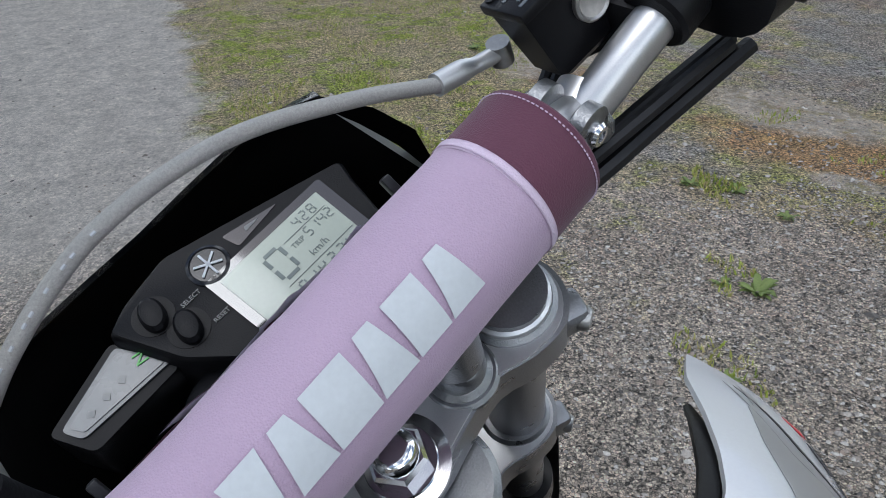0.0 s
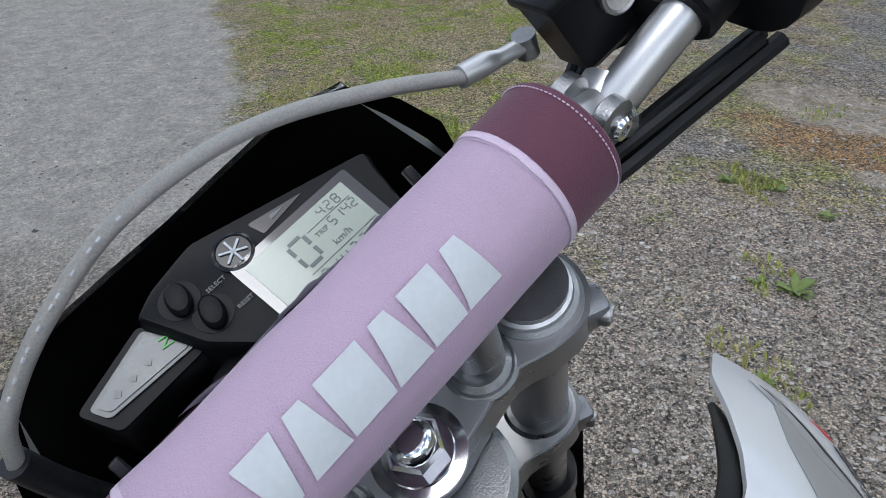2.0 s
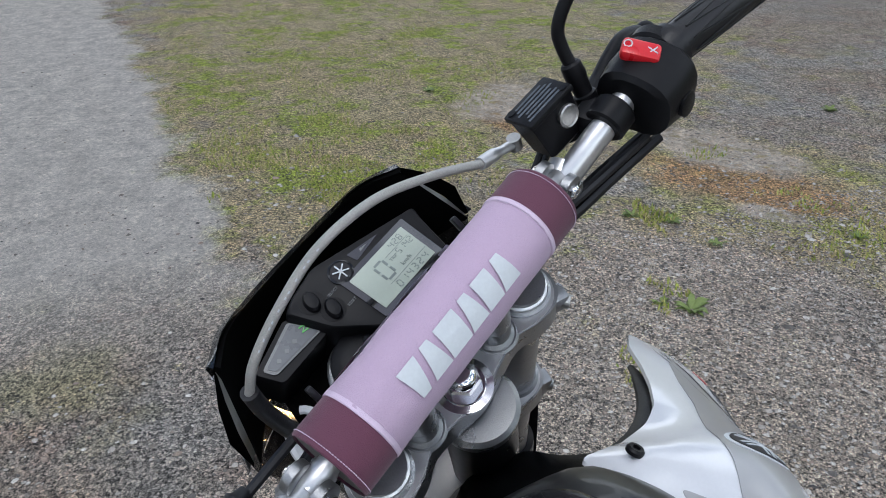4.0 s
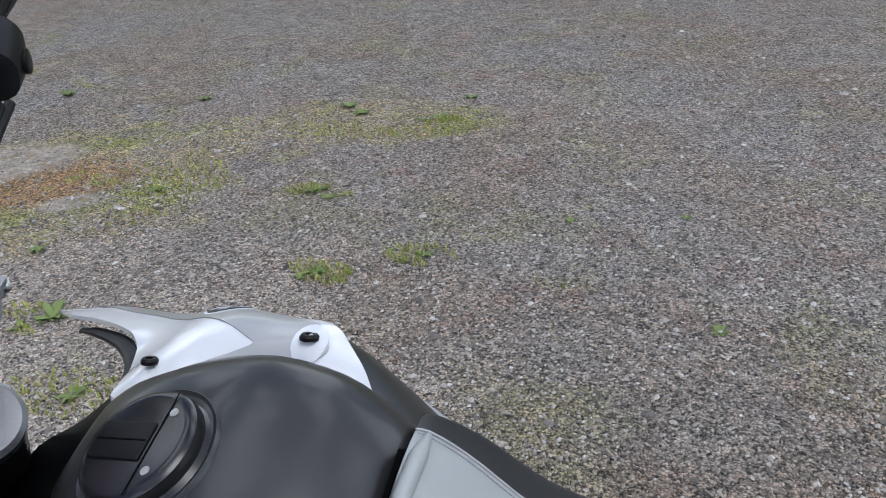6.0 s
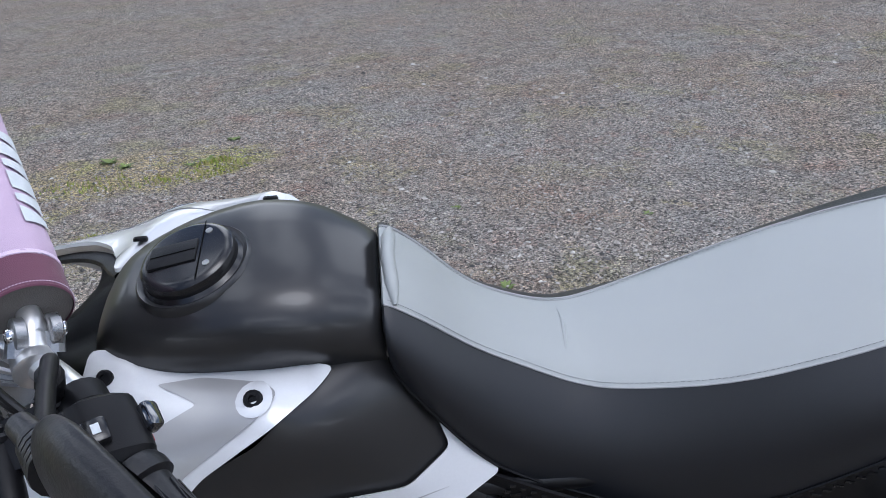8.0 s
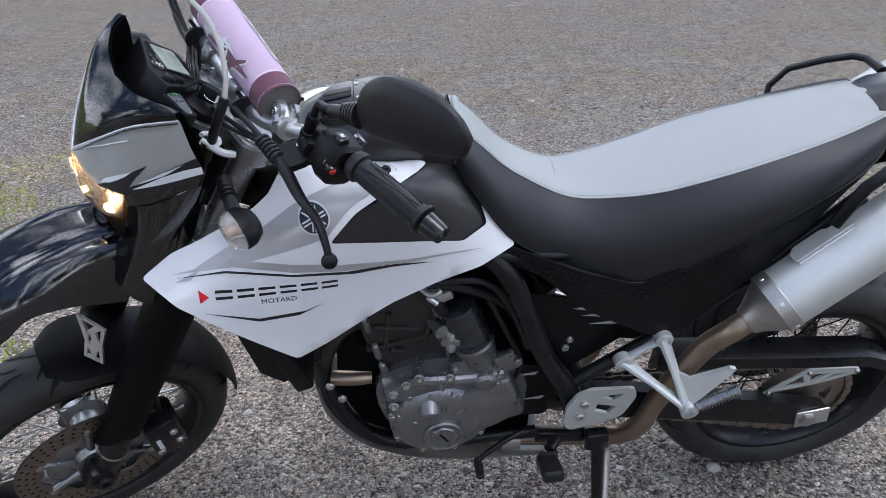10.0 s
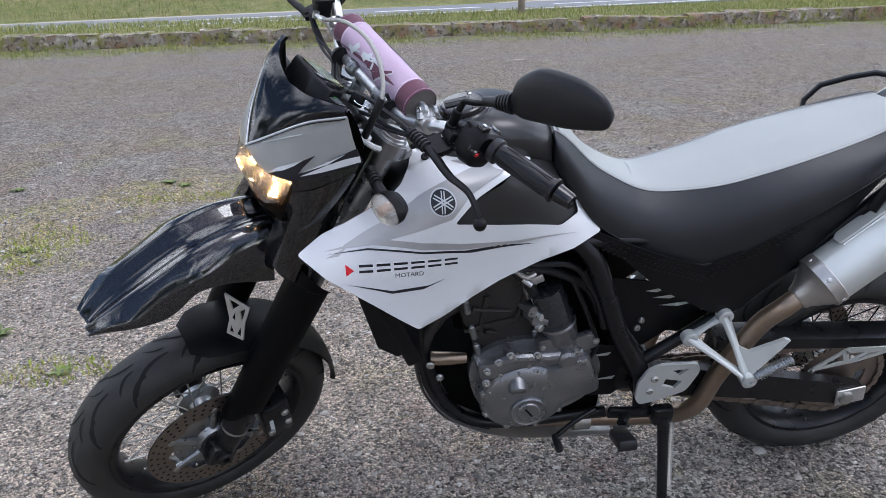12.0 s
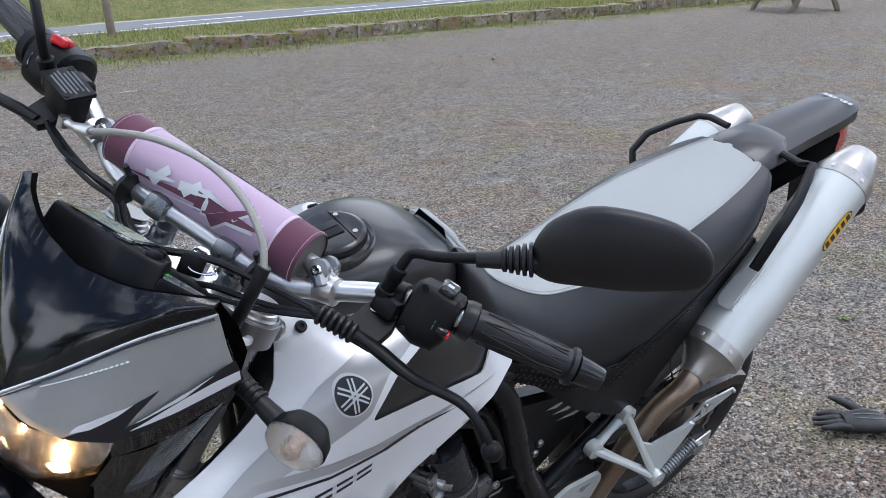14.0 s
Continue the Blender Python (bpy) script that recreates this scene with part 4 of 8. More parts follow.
for z, name, t in ((-0.022, "top_yoke", 0.028), (-0.225, "bottom_yoke", 0.035)):
    off = 0.0 if z > -0.1 else 0.012
    half = [(0.036, 0.0), (0.035, 0.045), (0.040, 0.078), (0.036, 0.108), (0.022, 0.122), (0.004, 0.126), (-0.014, 0.119), (-0.024, 0.103), (-0.022, 0.080), (-0.014, 0.058), (-0.017, 0.030), (-0.022, 0.0)]
    out = [(x + off, y) for x, y in half] + [(x + off, -y) for x, y in half[-2:0:-1]]
    yk = fpart(name, plate(out, t, pose(0, 0, z - t / 2), n=3), ALU_CAST, label="satin aluminium fork yoke")
    fpart("yoke_face", plate([(0.007 + off + (x - 0.007 - off) * 0.93, y * 0.975) for x, y in out], 0.002, pose(0, 0, z + t / 2), n=3), ALU, yk)
    for s in (1, -1):
        fpart("collar", turned([(0, 0.0265), (0.006, 0.0265), (0.008, 0.024)], (0.0076 if z > -0.1 else 0.019, 0.0955 * s, z + t / 2 - 0.002), (0, 0, 1), 28), ALU_CAST, yk)
        fpart("clamp_ear", block((0.020, 0.024, t * 0.8), (-0.016 + off, 0.112 * s, z), (0, 0, 25 * s), bevel=0.005), ALU_CAST, yk)
        fbolt((-0.024 + off, 0.116 * s, z), (-1, 0.4 * s, 0), 0.007, yk)
bpart("head_tube", rod(HEAD - UPX * 0.045, HEAD - UPX * 0.2, 0.034), FRAME_BLACK)
bpart("head_bearing_ring", turned([(0, 0.036), (0.012, 0.037), (0.016, 0.033)], HEAD - UPX * 0.056, UPX, 32), ALU_CAST)
nut = fpart("stem_nut", turned([(0, 0.0245), (0.003, 0.0245), (0.004, 0.0185), (0.006, 0.018)], (-0.003, 0.002, -0.009), (0, 0, 1), 32), CHROME, label="large plated steering nut")
fpart("nut_hex", turned([(0.0, 0.0155), (0.010, 0.0155), (0.0125, 0.0135), (0.0128, 0.0115)], (-0.003, 0.002, -0.004), (0, 0, 1), 6), CHROME, nut, angle=20)
fpart("nut_dome", turned([(0.012, 0.0118), (0.017, 0.0115), (0.020, 0.0095), (0.0212, 0.006), (0.0215, 0)], (-0.003, 0.002, -0.004), (0, 0, 1), 28), CHROME, nut, angle=40)

# handlebar
BAR = [(-0.044, 0.44, 0.124), (-0.006, 0.30, 0.113), (0.004, 0.215, 0.092), (0.014, 0.155, 0.062), (0.028, 0.105, 0.045), (0.03, 0.0, 0.045)]
bar = fpart("handlebar", tube(BAR + [(x, -y, z) for x, y, z in BAR[-2::-1]], 0.0112, 18, 8), ALU, label="bright aluminium handlebar with padded cross brace")
for s in (1, -1):
    fpart("riser", turned([(0, 0.017), (0.004, 0.017), (0.007, 0.0140), (0.010, 0.0145), (0.022, 0.0145), (0.023, 0.0138), (0.024, 0.0145), (0.05, 0.0142), (0.058, 0.0140), (0.060, 0.011), (0.060, 0.007), (0.055, 0.007), (0.055, 0)], (0.003, 0.050 * s, -0.008), (0, 0, 1), 24), ALU_CAST, bar)
    fpart("riser_ring", turned([(0, 0.0205), (0.003, 0.0205), (0.005, 0.0185)], (0.003, 0.050 * s, -0.010), (0, 0, 1), 28), ALU_CAST, bar)
    fpart("riser_bolt", turned([(0, 0.009), (0.004, 0.009), (0.005, 0.007), (0.005, 0.004), (0.002, 0.004), (0.002, 0)], (0.003, 0.050 * s, 0.049), (0, 0, 1), 16), CAP_BLACK, bar)
    fpart("bar_clamp", block((0.056, 0.03, 0.030), (0.020, 0.047 * s, 0.045), bevel=0.009), ALU_CAST, bar)
fpart("cross_brace", rod((0.012, -0.15, 0.079), (0.012, 0.145, 0.079), 0.006), ALU, bar)
PADX, PADZ, PADR = 0.012, 0.079, 0.0325


def pad_at(y, a, r):
    """A place on the pad: a in degrees from straight up, towards the rider."""
    return V(PADX - r * math.sin(radians(a)), y, PADZ + r * math.cos(radians(a)))


def pad_ring(y, r):
    return [pad_at(y, 9 * j, r) for j in range(40)]


def sleeve(y0, y1, r, dent=0.0):
    rows = [(y0, r - 0.001), (y0 + 0.0012, r)] + [(y0 + (y1 - y0) * i / 10, r) for i in range(1, 10)] + [(y1 - 0.0012, r), (y1, r - 0.001)]
    return loft([[pad_at(y, 9 * j, rr + dent * noise.noise((i * 0.5, j * 0.25, 1))) for j in range(40)] for i, (y, rr) in enumerate(rows)], caps=False)


PAD0, PAD1 = -0.136, 0.124
pad = fpart("bar_pad", loft([pad_ring(PAD0 + 0.002, PADR - 0.0015), pad_ring(PAD1 - 0.002, PADR - 0.0015)]), FOAM, bar, "padded lilac cloth cover on the cross brace")
fpart("cover", sleeve(PAD0 + 0.034, PAD1 - 0.034, PADR, 0.0012), LILAC, pad, "lilac woven cloth")
for y0, y1 in ((PAD0, PAD0 + 0.034), (PAD1 - 0.034, PAD1)):
    fpart("end_band", sleeve(y0, y1, PADR - 0.0001), MAROON, pad, "maroon cloth end band")
    st = bmesh.new()
    edge = y0 + 0.004 if y0 == PAD0 else y1 - 0.004
    for j in range(90):
        a, b = pad_at(edge, 4 * j, PADR + 0.0003), pad_at(edge, 4 * j + 2.4, PADR + 0.0003)
        rod(a, b, 0.0004, seg=4, bm=st)
    fpart("stitching", st, LILAC_PALE, pad)
for y0 in (PAD0 + 0.0325, PAD1 - 0.0375):
    fpart("edge_stripe", sleeve(y0, y0 + 0.005, PADR + 0.0006), LILAC_PALE, pad, "pale lilac stripe")


def on_pad(u, v, h=0.0006, y0=0.0, a0=0.0):
    """Lays a flat drawing round the pad: u along towards the right grip, v upwards as the drawing is read."""
    return pad_at(y0 - u, a0 - math.degrees(v / PADR), PADR + h)


def pad_shape(outline, y0, a0, h=0.0006, step=0.004):
    bm = bmesh.new()
    loop = [Vector(p) for p in outline]
    dense = []
    for a, b in zip(loop, loop[1:] + loop[:1]):
        k = max(1, int((b - a).length / step))
        dense += [a + (b - a) * j / k for j in range(k)]
    k = len(dense)
    vs, _, fs, _, _, _ = geometry.delaunay_2d_cdt(dense, [(i, (i + 1) % k) for i in range(k)], [list(range(k))], 1, 1e-7)
    vv = [bm.verts.new(on_pad(p.x, p.y, h, y0, a0)) for p in vs]
    for f in fs:
        bm.faces.new([vv[i] for i in f])
    return bm


# maker's mark: six plain slanting blocks of differing outline
for u0, w_, base_, top_ in ((-0.058, 0.0185, 0.45, 1.0), (-0.0385, 0.0185, 1.0, 0.45), (-0.0185, 0.0215, 1.0, 1.0), (0.0045, 0.0185, 1.0, 0.45), (0.0245, 0.0175, 1.0, 1.0), (0.0435, 0.0185, 1.0, 0.45)):
    mid_ = u0 + w_ / 2
    fpart("mark_block", pad_shape([(mid_ - w_ * base_ / 2 - 0.001, -0.0120), (mid_ + w_ * base_ / 2 - 0.001, -0.0120), (mid_ + w_ * top_ / 2 + 0.001, 0.0120), (mid_ - w_ * top_ / 2 + 0.001, 0.0120)], 0.0, 39, 0.0018), LETTER, pad, "pale printed block")
# crossed-bar emblems on the far side
def stroke(u0, v0, u1, v1, w0, w1):
    d = Vector((u1 - u0, v1 - v0)).normalized()
    n_ = Vector((-d.y, d.x))
    return [(u0 + n_.x * w0, v0 + n_.y * w0), (u0 - n_.x * w0, v0 - n_.y * w0), (u1 - n_.x * w1, v1 - n_.y * w1), (u1 + n_.x * w1, v1 + n_.y * w1)]


for k, (o_, h, m_) in enumerate(((stroke(-0.075, 0.004, -0.01, 0.004, 0.001, 0.013), 0.0006, LETTER), (stroke(-0.062, -0.014, -0.022, 0.020, 0.003, 0.009), 0.0008, LETTER),
                                 (stroke(-0.085, -0.002, 0.0, 0.006, 0.0005, 0.010), 0.0010, MAROON), (stroke(-0.060, -0.014, -0.022, 0.018, 0.002, 0.007), 0.0012, MAROON),
                                 (stroke(0.0, 0.006, 0.098, 0.020, 0.004, 0.0004), 0.0010, MAROON), (stroke(-0.012, 0.012, 0.06, 0.024, 0.0012, 0.0004), 0.0012, LETTER),
                                 (stroke(-0.012, -0.006, 0.024, 0.002, 0.004, 0.005), 0.0012, LETTER), (stroke(0.002, -0.010, 0.016, 0.008, 0.004, 0.004), 0.0014, LETTER),
                                 (stroke(0.030, 0.002, 0.066, 0.010, 0.001, 0.004), 0.0012, LETTER), (stroke(0.042, -0.006, 0.056, 0.016, 0.005, 0.005), 0.0014, LETTER))):
    fpart("emblem_shape", pad_shape(o_, -0.006, -82, h + 0.001), m_, pad)
for s, yy in ((-1, PAD0), (1, PAD1)):
    cl = fpart("brace_clamp", tube([(0.012, yy - 0.006 * s, 0.080), (0.013, yy + 0.012 * s, 0.076), (0.016, yy + 0.028 * s, 0.066)], [0.008, 0.011, 0.014], 12, 4), ALU, bar, "bright clamp with socket screws")
    fpart("clamp_band", turned([(-0.012, 0.013), (-0.011, 0.0155), (0.011, 0.0155), (0.012, 0.013)], (0.016, yy + 0.034 * s, 0.065), V(0.1, 0.9 * s, 0.25), 20), ALU, bar)
    for sx in (-1, 1):
        lug = fpart("clamp_lug", turned([(-0.0045, 0.011), (-0.0035, 0.0125), (0.0035, 0.0125), (0.0045, 0.011)], (0.012 + 0.012 * sx, yy + 0.018 * s, 0.080), (1, 0, 0), 24), ALU_CAST, cl, "cast clamp lug")
        fpart("lug_arm", tube([(0.012 + 0.012 * sx, yy + 0.018 * s, 0.078), (0.014 + 0.012 * sx, yy + 0.030 * s, 0.068)], [0.008, 0.009], 10, 2), ALU_CAST, cl)
        fbolt((0.012 + 0.0165 * sx, yy + 0.018 * s, 0.080), (sx, 0, 0), 0.0065, lug, CHROME, 0.004)
# grips
for s in (1, -1):
    p0, p1 = V(-0.006, 0.302 * s, 0.113), V(-0.036, 0.412 * s, 0.122)
    d = (p1 - p0).normalized()
    grip = fpart("grip", turned([(-0.012, 0.019), (-0.006, 0.021), (0.002, 0.021), (0.004, 0.0165), (0.03, 0.017), (0.06, 0.0175), (0.09, 0.0168), (0.107, 0.0168), (0.109, 0.0205), (0.114, 0.0205), (0.115, 0.016)], p0, d, 24), GRIP, bar, "black ribbed rubber grip")
    ridges = bmesh.new()
    for k in range(9):
        for q in (0, 1):
            a0 = 2 * math.pi * k / 9
            pts = []
            for i in range(7):
                t = i / 6
                aa = a0 + (1 if q else -1) * 0.5 * t
                side = d.cross(V(0, 0, 1)).normalized()
                pts.append(p0 + d * (0.012 + 0.09 * t) + (side * math.cos(aa) + d.cross(side) * math.sin(aa)) * 0.0172)
            tube(pts, 0.0008, 5, 1, ridges)
    fpart("ribs", ridges, GRIP, grip)
    fpart("bar_end", turned([(0.115, 0.012), (0.118, 0.0155), (0.14, 0.0135), (0.146, 0.012), (0.146, 0.006), (0.14, 0.005), (0.14, 0)], p0, d, 20), CAP_BLACK, bar, "black bar-end weight")
    # switch housing
    sw = fpart("switch_housing", loft([[V(0.004 if s > 0 else -0.006, 0, 0.106) + V(a * c * (1.1 if s > 0 else 1.5), s * y, b * si) + V(off, 0, drop) for c, si in [(math.copysign(abs(math.cos(2 * math.pi * j / 20)) ** (0.55 if s > 0 else 0.8), math.cos(2 * math.pi * j / 20)), math.copysign(abs(math.sin(2 * math.pi * j / 20)) ** (0.55 if s > 0 else 0.8), math.sin(2 * math.pi * j / 20))) for j in range(20)]] for y, a, b, off, drop in ((0.238, 0.016, 0.020, 0, 0), (0.242, 0.022, 0.030, 0, -0.006), (0.262, 0.024, 0.034, 0, -0.007), (0.284, 0.023, 0.032, 0, -0.005), (0.290, 0.019, 0.022, 0, 0))]), PLASTIC, bar, "black plastic switch housing")
    fpart("joint", turned([(0, 0.0262), (0.0012, 0.0262)], (0.004, s * 0.275, 0.1), (0, s, 0), 24), GLOSS_BLACK, sw)
    if s > 0:
        for dz, m_, nm in ((0.128, GLOSS_BLACK, "rocker"), (0.100, PLASTIC, "indicator_switch")):
            fpart(nm, block((0.012, 0.02, 0.012), (-0.02, 0.264, dz), (0, -25, 0), bevel=0.003), m_, sw)
        fpart("front_rocker", block((0.016, 0.018, 0.010), (0.016, 0.270, 0.134), (0, 15, 0), bevel=0.003), CAP_BLACK, sw, "black rocker switch")
        fpart("rocker_mark", block((0.005, 0.007, 0.0005), (0.017, 0.270, 0.1395), (0, 15, 0), bevel=0), LETTER, sw)
        fpart("button_hood", block((0.022, 0.014, 0.010), (0.020, 0.284, 0.100), (0, 20, 10), bevel=0.004), CAP_BLACK, sw)
        fpart("red_button", block((0.008, 0.004, 0.006), (0.024, 0.2915, 0.097), (0, 20, 10), bevel=0.001), RED, sw)
        for dz in (0.078, 0.128):
            fbolt((0.0285, 0.25, dz), (1, 0, 0), 0.004, sw, PLASTIC, 0.002)
        fpart("horn_button", block((0.006, 0.006, 0.004), (-0.026, 0.264, 0.099), bevel=0.001), RED, sw)
    else:
        rs = fpart("stop_switch", block((0.032, 0.019, 0.011), (0.004, -0.265, 0.1325), (0, -8, 20), bevel=0.004), RED, sw, "red engine stop switch")
        for dy, t_ in ((-0.008, "O"), (0.008, "X")):
            fpart("symbol", words(t_, 0.008, pose(0.004 - dy * 1.2, -0.265 - dy * 0.35, 0.1382 - dy * 0.17, 0, -8, -60)), LETTER, rs)
        fpart("starter_button", turned([(0, 0.011), (0.004, 0.011), (0.005, 0.009), (0.005, 0)], (-0.040, -0.264, 0.100), (-1, 0, 0.2), 20), PLASTIC, sw)
        fpart("throttle_drum", turned([(0, 0.02), (0.004, 0.024), (0.014, 0.024), (0.018, 0.018)], (0.004, -0.286, 0.108), (0, -1, 0), 24), PLASTIC, sw)
# levers and their perches
LEVER = [(0.0496, 0.216, 0.0552), (0.051, 0.2476, 0.0540), (0.0517, 0.2707, 0.0517), (0.0527, 0.2931, 0.0515), (0.0558, 0.3135, 0.0560), (0.0582, 0.3364, 0.0598), (0.0586, 0.3532, 0.0575), (0.0574, 0.3722, 0.0490), (0.0552, 0.3850, 0.0390)]
for s in (1, -1):
    perch = fpart("lever_perch", block((0.03, 0.030, 0.022), (0.018, 0.224 * s, 0.088), (0, 0, -8 * s), bevel=0.006), PLASTIC, bar, "black lever perch")
    fpart("perch_clamp", turned([(-0.011, 0.016), (-0.009, 0.018), (0.009, 0.018), (0.011, 0.016)], (0.004, 0.224 * s, 0.095), V(-0.03, s, 0.2), 20), PLASTIC, perch)
    ring_ = [V(x, y * s, z) for x, y, z in ((0.057, 0.207, 0.050), (0.045, 0.200, 0.058), (0.024, 0.206, 0.078), (0.012, 0.220, 0.086), (0.010, 0.238, 0.082), (0.026, 0.242, 0.068), (0.040, 0.240, 0.058), (0.053, 0.236, 0.050))]
    pn = V(0.60, -0.12 * s, 0.79) * 0.005
    fpart("perch_plate", loft([[p * 0.98 + V(0.001, 0.0044 * s, 0.001) - pn for p in ring_], [p - pn * 0.7 for p in ring_], [p + pn * 0.5 for p in ring_], [p * 0.98 + V(0.001, 0.0044 * s, 0.001) + pn for p in ring_]]), PLASTIC, perch)
    fpart("pivot_bolt", turned([(0, 0.0075), (0.004, 0.0075), (0.005, 0.006)], V(0.018, 0.232 * s, 0.077) + pn, pn, 6), STEEL, perch)
    fpart("adjuster_hole", turned([(0, 0.005), (0.0006, 0.005), (0.0006, 0.003), (0, 0.003)], V(0.024, 0.2155 * s, 0.0765) + pn, pn, 14), STEEL, perch)
    lever = fpart("lever", tube([(x, y * s, z) for x, y, z in LEVER], [0.008, 0.0095, 0.009, 0.0082, 0.0075, 0.007, 0.0062, 0.0056, 0.005], 12, 5, flat=0.7), PLASTIC, bar, "black control lever with ball end")
    bm = bmesh.new()
    bmesh.ops.create_uvsphere(bm, u_segments=16, v_segments=10, radius=0.0105, matrix=pose(0.0543, 0.3885 * s, 0.0352))
    fpart("ball_end", bm, PLASTIC, lever)
# rubber boot and clutch cable
fpart("cable_boot", turned([q for i in range(6) for q in ((0.0072 * i, 0.008), (0.0072 * i + 0.0022, 0.0110), (0.0072 * i + 0.005, 0.0110))] + [(0.043, 0.008), (0.050, 0.005)], V(0.050, 0.216, 0.054), V(0.006, -0.040, 0.000), 16), GRIP, bar, "ribbed rubber boot")
# mirrors
for s in (1, -1):
    foot_ = [(0.022, 0.214 * s, 0.095), (0.026, 0.217 * s, 0.115), (0.03, 0.219 * s, 0.140), (0.032, 0.224 * s, 0.152), (0.042, 0.25 * s, 0.165)] if s > 0 else [(0.030, -0.234, 0.090), (0.043, -0.236, 0.110), (0.060, -0.238, 0.133), (0.067, -0.243, 0.150), (0.066, -0.262, 0.172)]
    stem = fpart("mirror", tube(foot_ + [(0.056, 0.29 * s, 0.19), (0.064, 0.315 * s, 0.206)], 0.0055, 12, 6), PLASTIC, label="black rear-view mirror on a bent stalk")
    fpart("stalk_nut", turned([(0, 0.010), (0.008, 0.010), (0.009, 0.008), (0.022, 0.0085), (0.024, 0.0095), (0.036, 0.009), (0.038, 0.007)], foot_[0], V(*foot_[2]) - V(*foot_[0]), 12), PLASTIC, stem)
    axis = V(-0.0176, 0.1263 * s, 0.0753).normalized()
    base = V(0.0623, 0.3161 * s, 0.2054)
    nx = V(0.958, 0.25 * s, -0.287)
    nx = (nx - axis * nx.dot(axis)).normalized()
    ny = axis.cross(nx) * s
    sleeve_bm = bmesh.new()
    for i in range(5):
        turned([(0, 0.009), (0.001, 0.0115 + 0.0012 * i), (0.004, 0.0115 + 0.0012 * i), (0.005, 0.009)], base - axis * 0.012 + axis * 0.006 * i, axis, 16, sleeve_bm)
    tube([base - axis * 0.035, base + axis * 0.03], [0.0075, 0.011], 14, 1, sleeve_bm)
    fpart("rubber_sleeve", sleeve_bm, GRIP, stem)
    rows = []
    for t, hw, lift, th in ((0.0, 0.012, 0.0, 0.007), (0.03, 0.020, -0.004, 0.010), (0.12, 0.031, -0.009, 0.014), (0.32, 0.039, -0.0133, 0.017), (0.55, 0.039, -0.009, 0.017), (0.78, 0.033, -0.003, 0.014), (0.93, 0.0235, 0.004, 0.010), (0.985, 0.0125, 0.006, 0.006), (1.0, 0.004, 0.0065, 0.002)):
        c = base + axis * (0.016 + 0.156 * t) + ny * lift
        rows.append([c + ny * hw * math.sin(2 * math.pi * j / 28) + nx * (th if math.cos(2 * math.pi * j / 28) > 0 else 0.006) * math.copysign(abs(math.cos(2 * math.pi * j / 28)) ** 0.8, math.cos(2 * math.pi * j / 28)) for j in range(28)])
    rows = [list(r) for r in zip(*[spline(c_, 3) for c_ in zip(*rows)])]
    shell = fpart("shell", loft(rows), GRIP, stem, "matt black mirror shell", 60)
    face = [base + axis * (0.016 + 0.156 * (0.5 + 0.42 * math.cos(2 * math.pi * j / 30))) + ny * (-0.007 + 0.027 * math.sin(2 * math.pi * j / 30)) - nx * 0.0068 for j in range(30)]
    fm = bmesh.new()
    fm.faces.new([fm.verts.new(p) for p in face])
    fpart("mirror_glass", fm, MIRROR, stem, "mirror glass")
# brake reservoir
RESX = V(0.029, -0.007, -0.0135).normalized()
RESZ = RESX.cross(V(0.008, 0.047, -0.010)).normalized()
RESM = basis(V(0.0550, -0.194, 0.1130) - RESZ * 0.0225, RESX, RESZ.cross(RESX), RESZ)
res = part("brake_reservoir", loft([[V(a * w_, b * l_, z) for a, b in ((-1, -0.85), (-0.85, -1), (0.85, -1), (1, -0.85), (1, 0.85), (0.85, 1), (-0.85, 1), (-1, 0.85))] for w_, l_, z in ((0.010, 0.016, -0.024), (0.0135, 0.020, -0.020), (0.0165, 0.0235, 0.018))]), PLASTIC, bar, "black brake fluid reservoir", m=FORK @ RESM)
part("lid", block((0.036, 0.050, 0.006), (0, 0, 0.0195), bevel=0.0015), PLASTIC, res, "grey printed lid", m=FORK @ RESM)
for i in range(6):
    part("print_bar", block((0.0022, 0.040 - 0.005 * (i % 3), 0.0004), (-0.0115 + 0.0046 * i, 0, 0.0227), bevel=0), LAMP_WINDOW, res, m=FORK @ RESM)
for sx in (-1, 1):
    part("lid_screw", turned([(0, 0.0038), (0.0012, 0.0036), (0.0012, 0)], (0.013 * sx, 0.019 * sx, 0.0222), (0, 0, 1), 12), PLASTIC, res, m=FORK @ RESM)
part("sight_glass", turned([(0, 0.0102), (0.003, 0.0102), (0.004, 0.009), (0.003, 0.0078)], (-0.0150, -0.009, 0.002), (-1, 0, -0.05), 24), STEEL, res, "ringed brass sight glass", m=FORK @ RESM)
part("sight_disc", turned([(0, 0.0078), (0.0015, 0.0078)], (-0.0160, -0.009, 0.002), (-1, 0, -0.05), 24), BRONZE, res, m=FORK @ RESM)
# braided hose
fpart("banjo", turned([(-0.006, 0.0062), (0.006, 0.0062)], (0.064, -0.174, 0.076), (0.2, 0, 1), 12), STEEL, res)
fpart("ferrule", tube([(0.064, -0.172, 0.077), (0.067, -0.158, 0.079), (0.069, -0.150, 0.081), (0.0705, -0.134, 0.0855)], [0.0045, 0.0042, 0.0058, 0.0058], 14, 4), ALU, res)
HOSE_LINE = [(0.070, -0.135, 0.085), (0.083, -0.094, 0.106), (0.0955, -0.040, 0.127), (0.098, 0.018, 0.135), (0.095, 0.066, 0.124), (0.0945, 0.102, 0.100), (0.094, 0.118, 0.075)]
hose = fpart("brake_hose", tube(HOSE_LINE, 0.0038, 14, 10), HOSE, label="steel-braided brake hose in a clear sleeve")
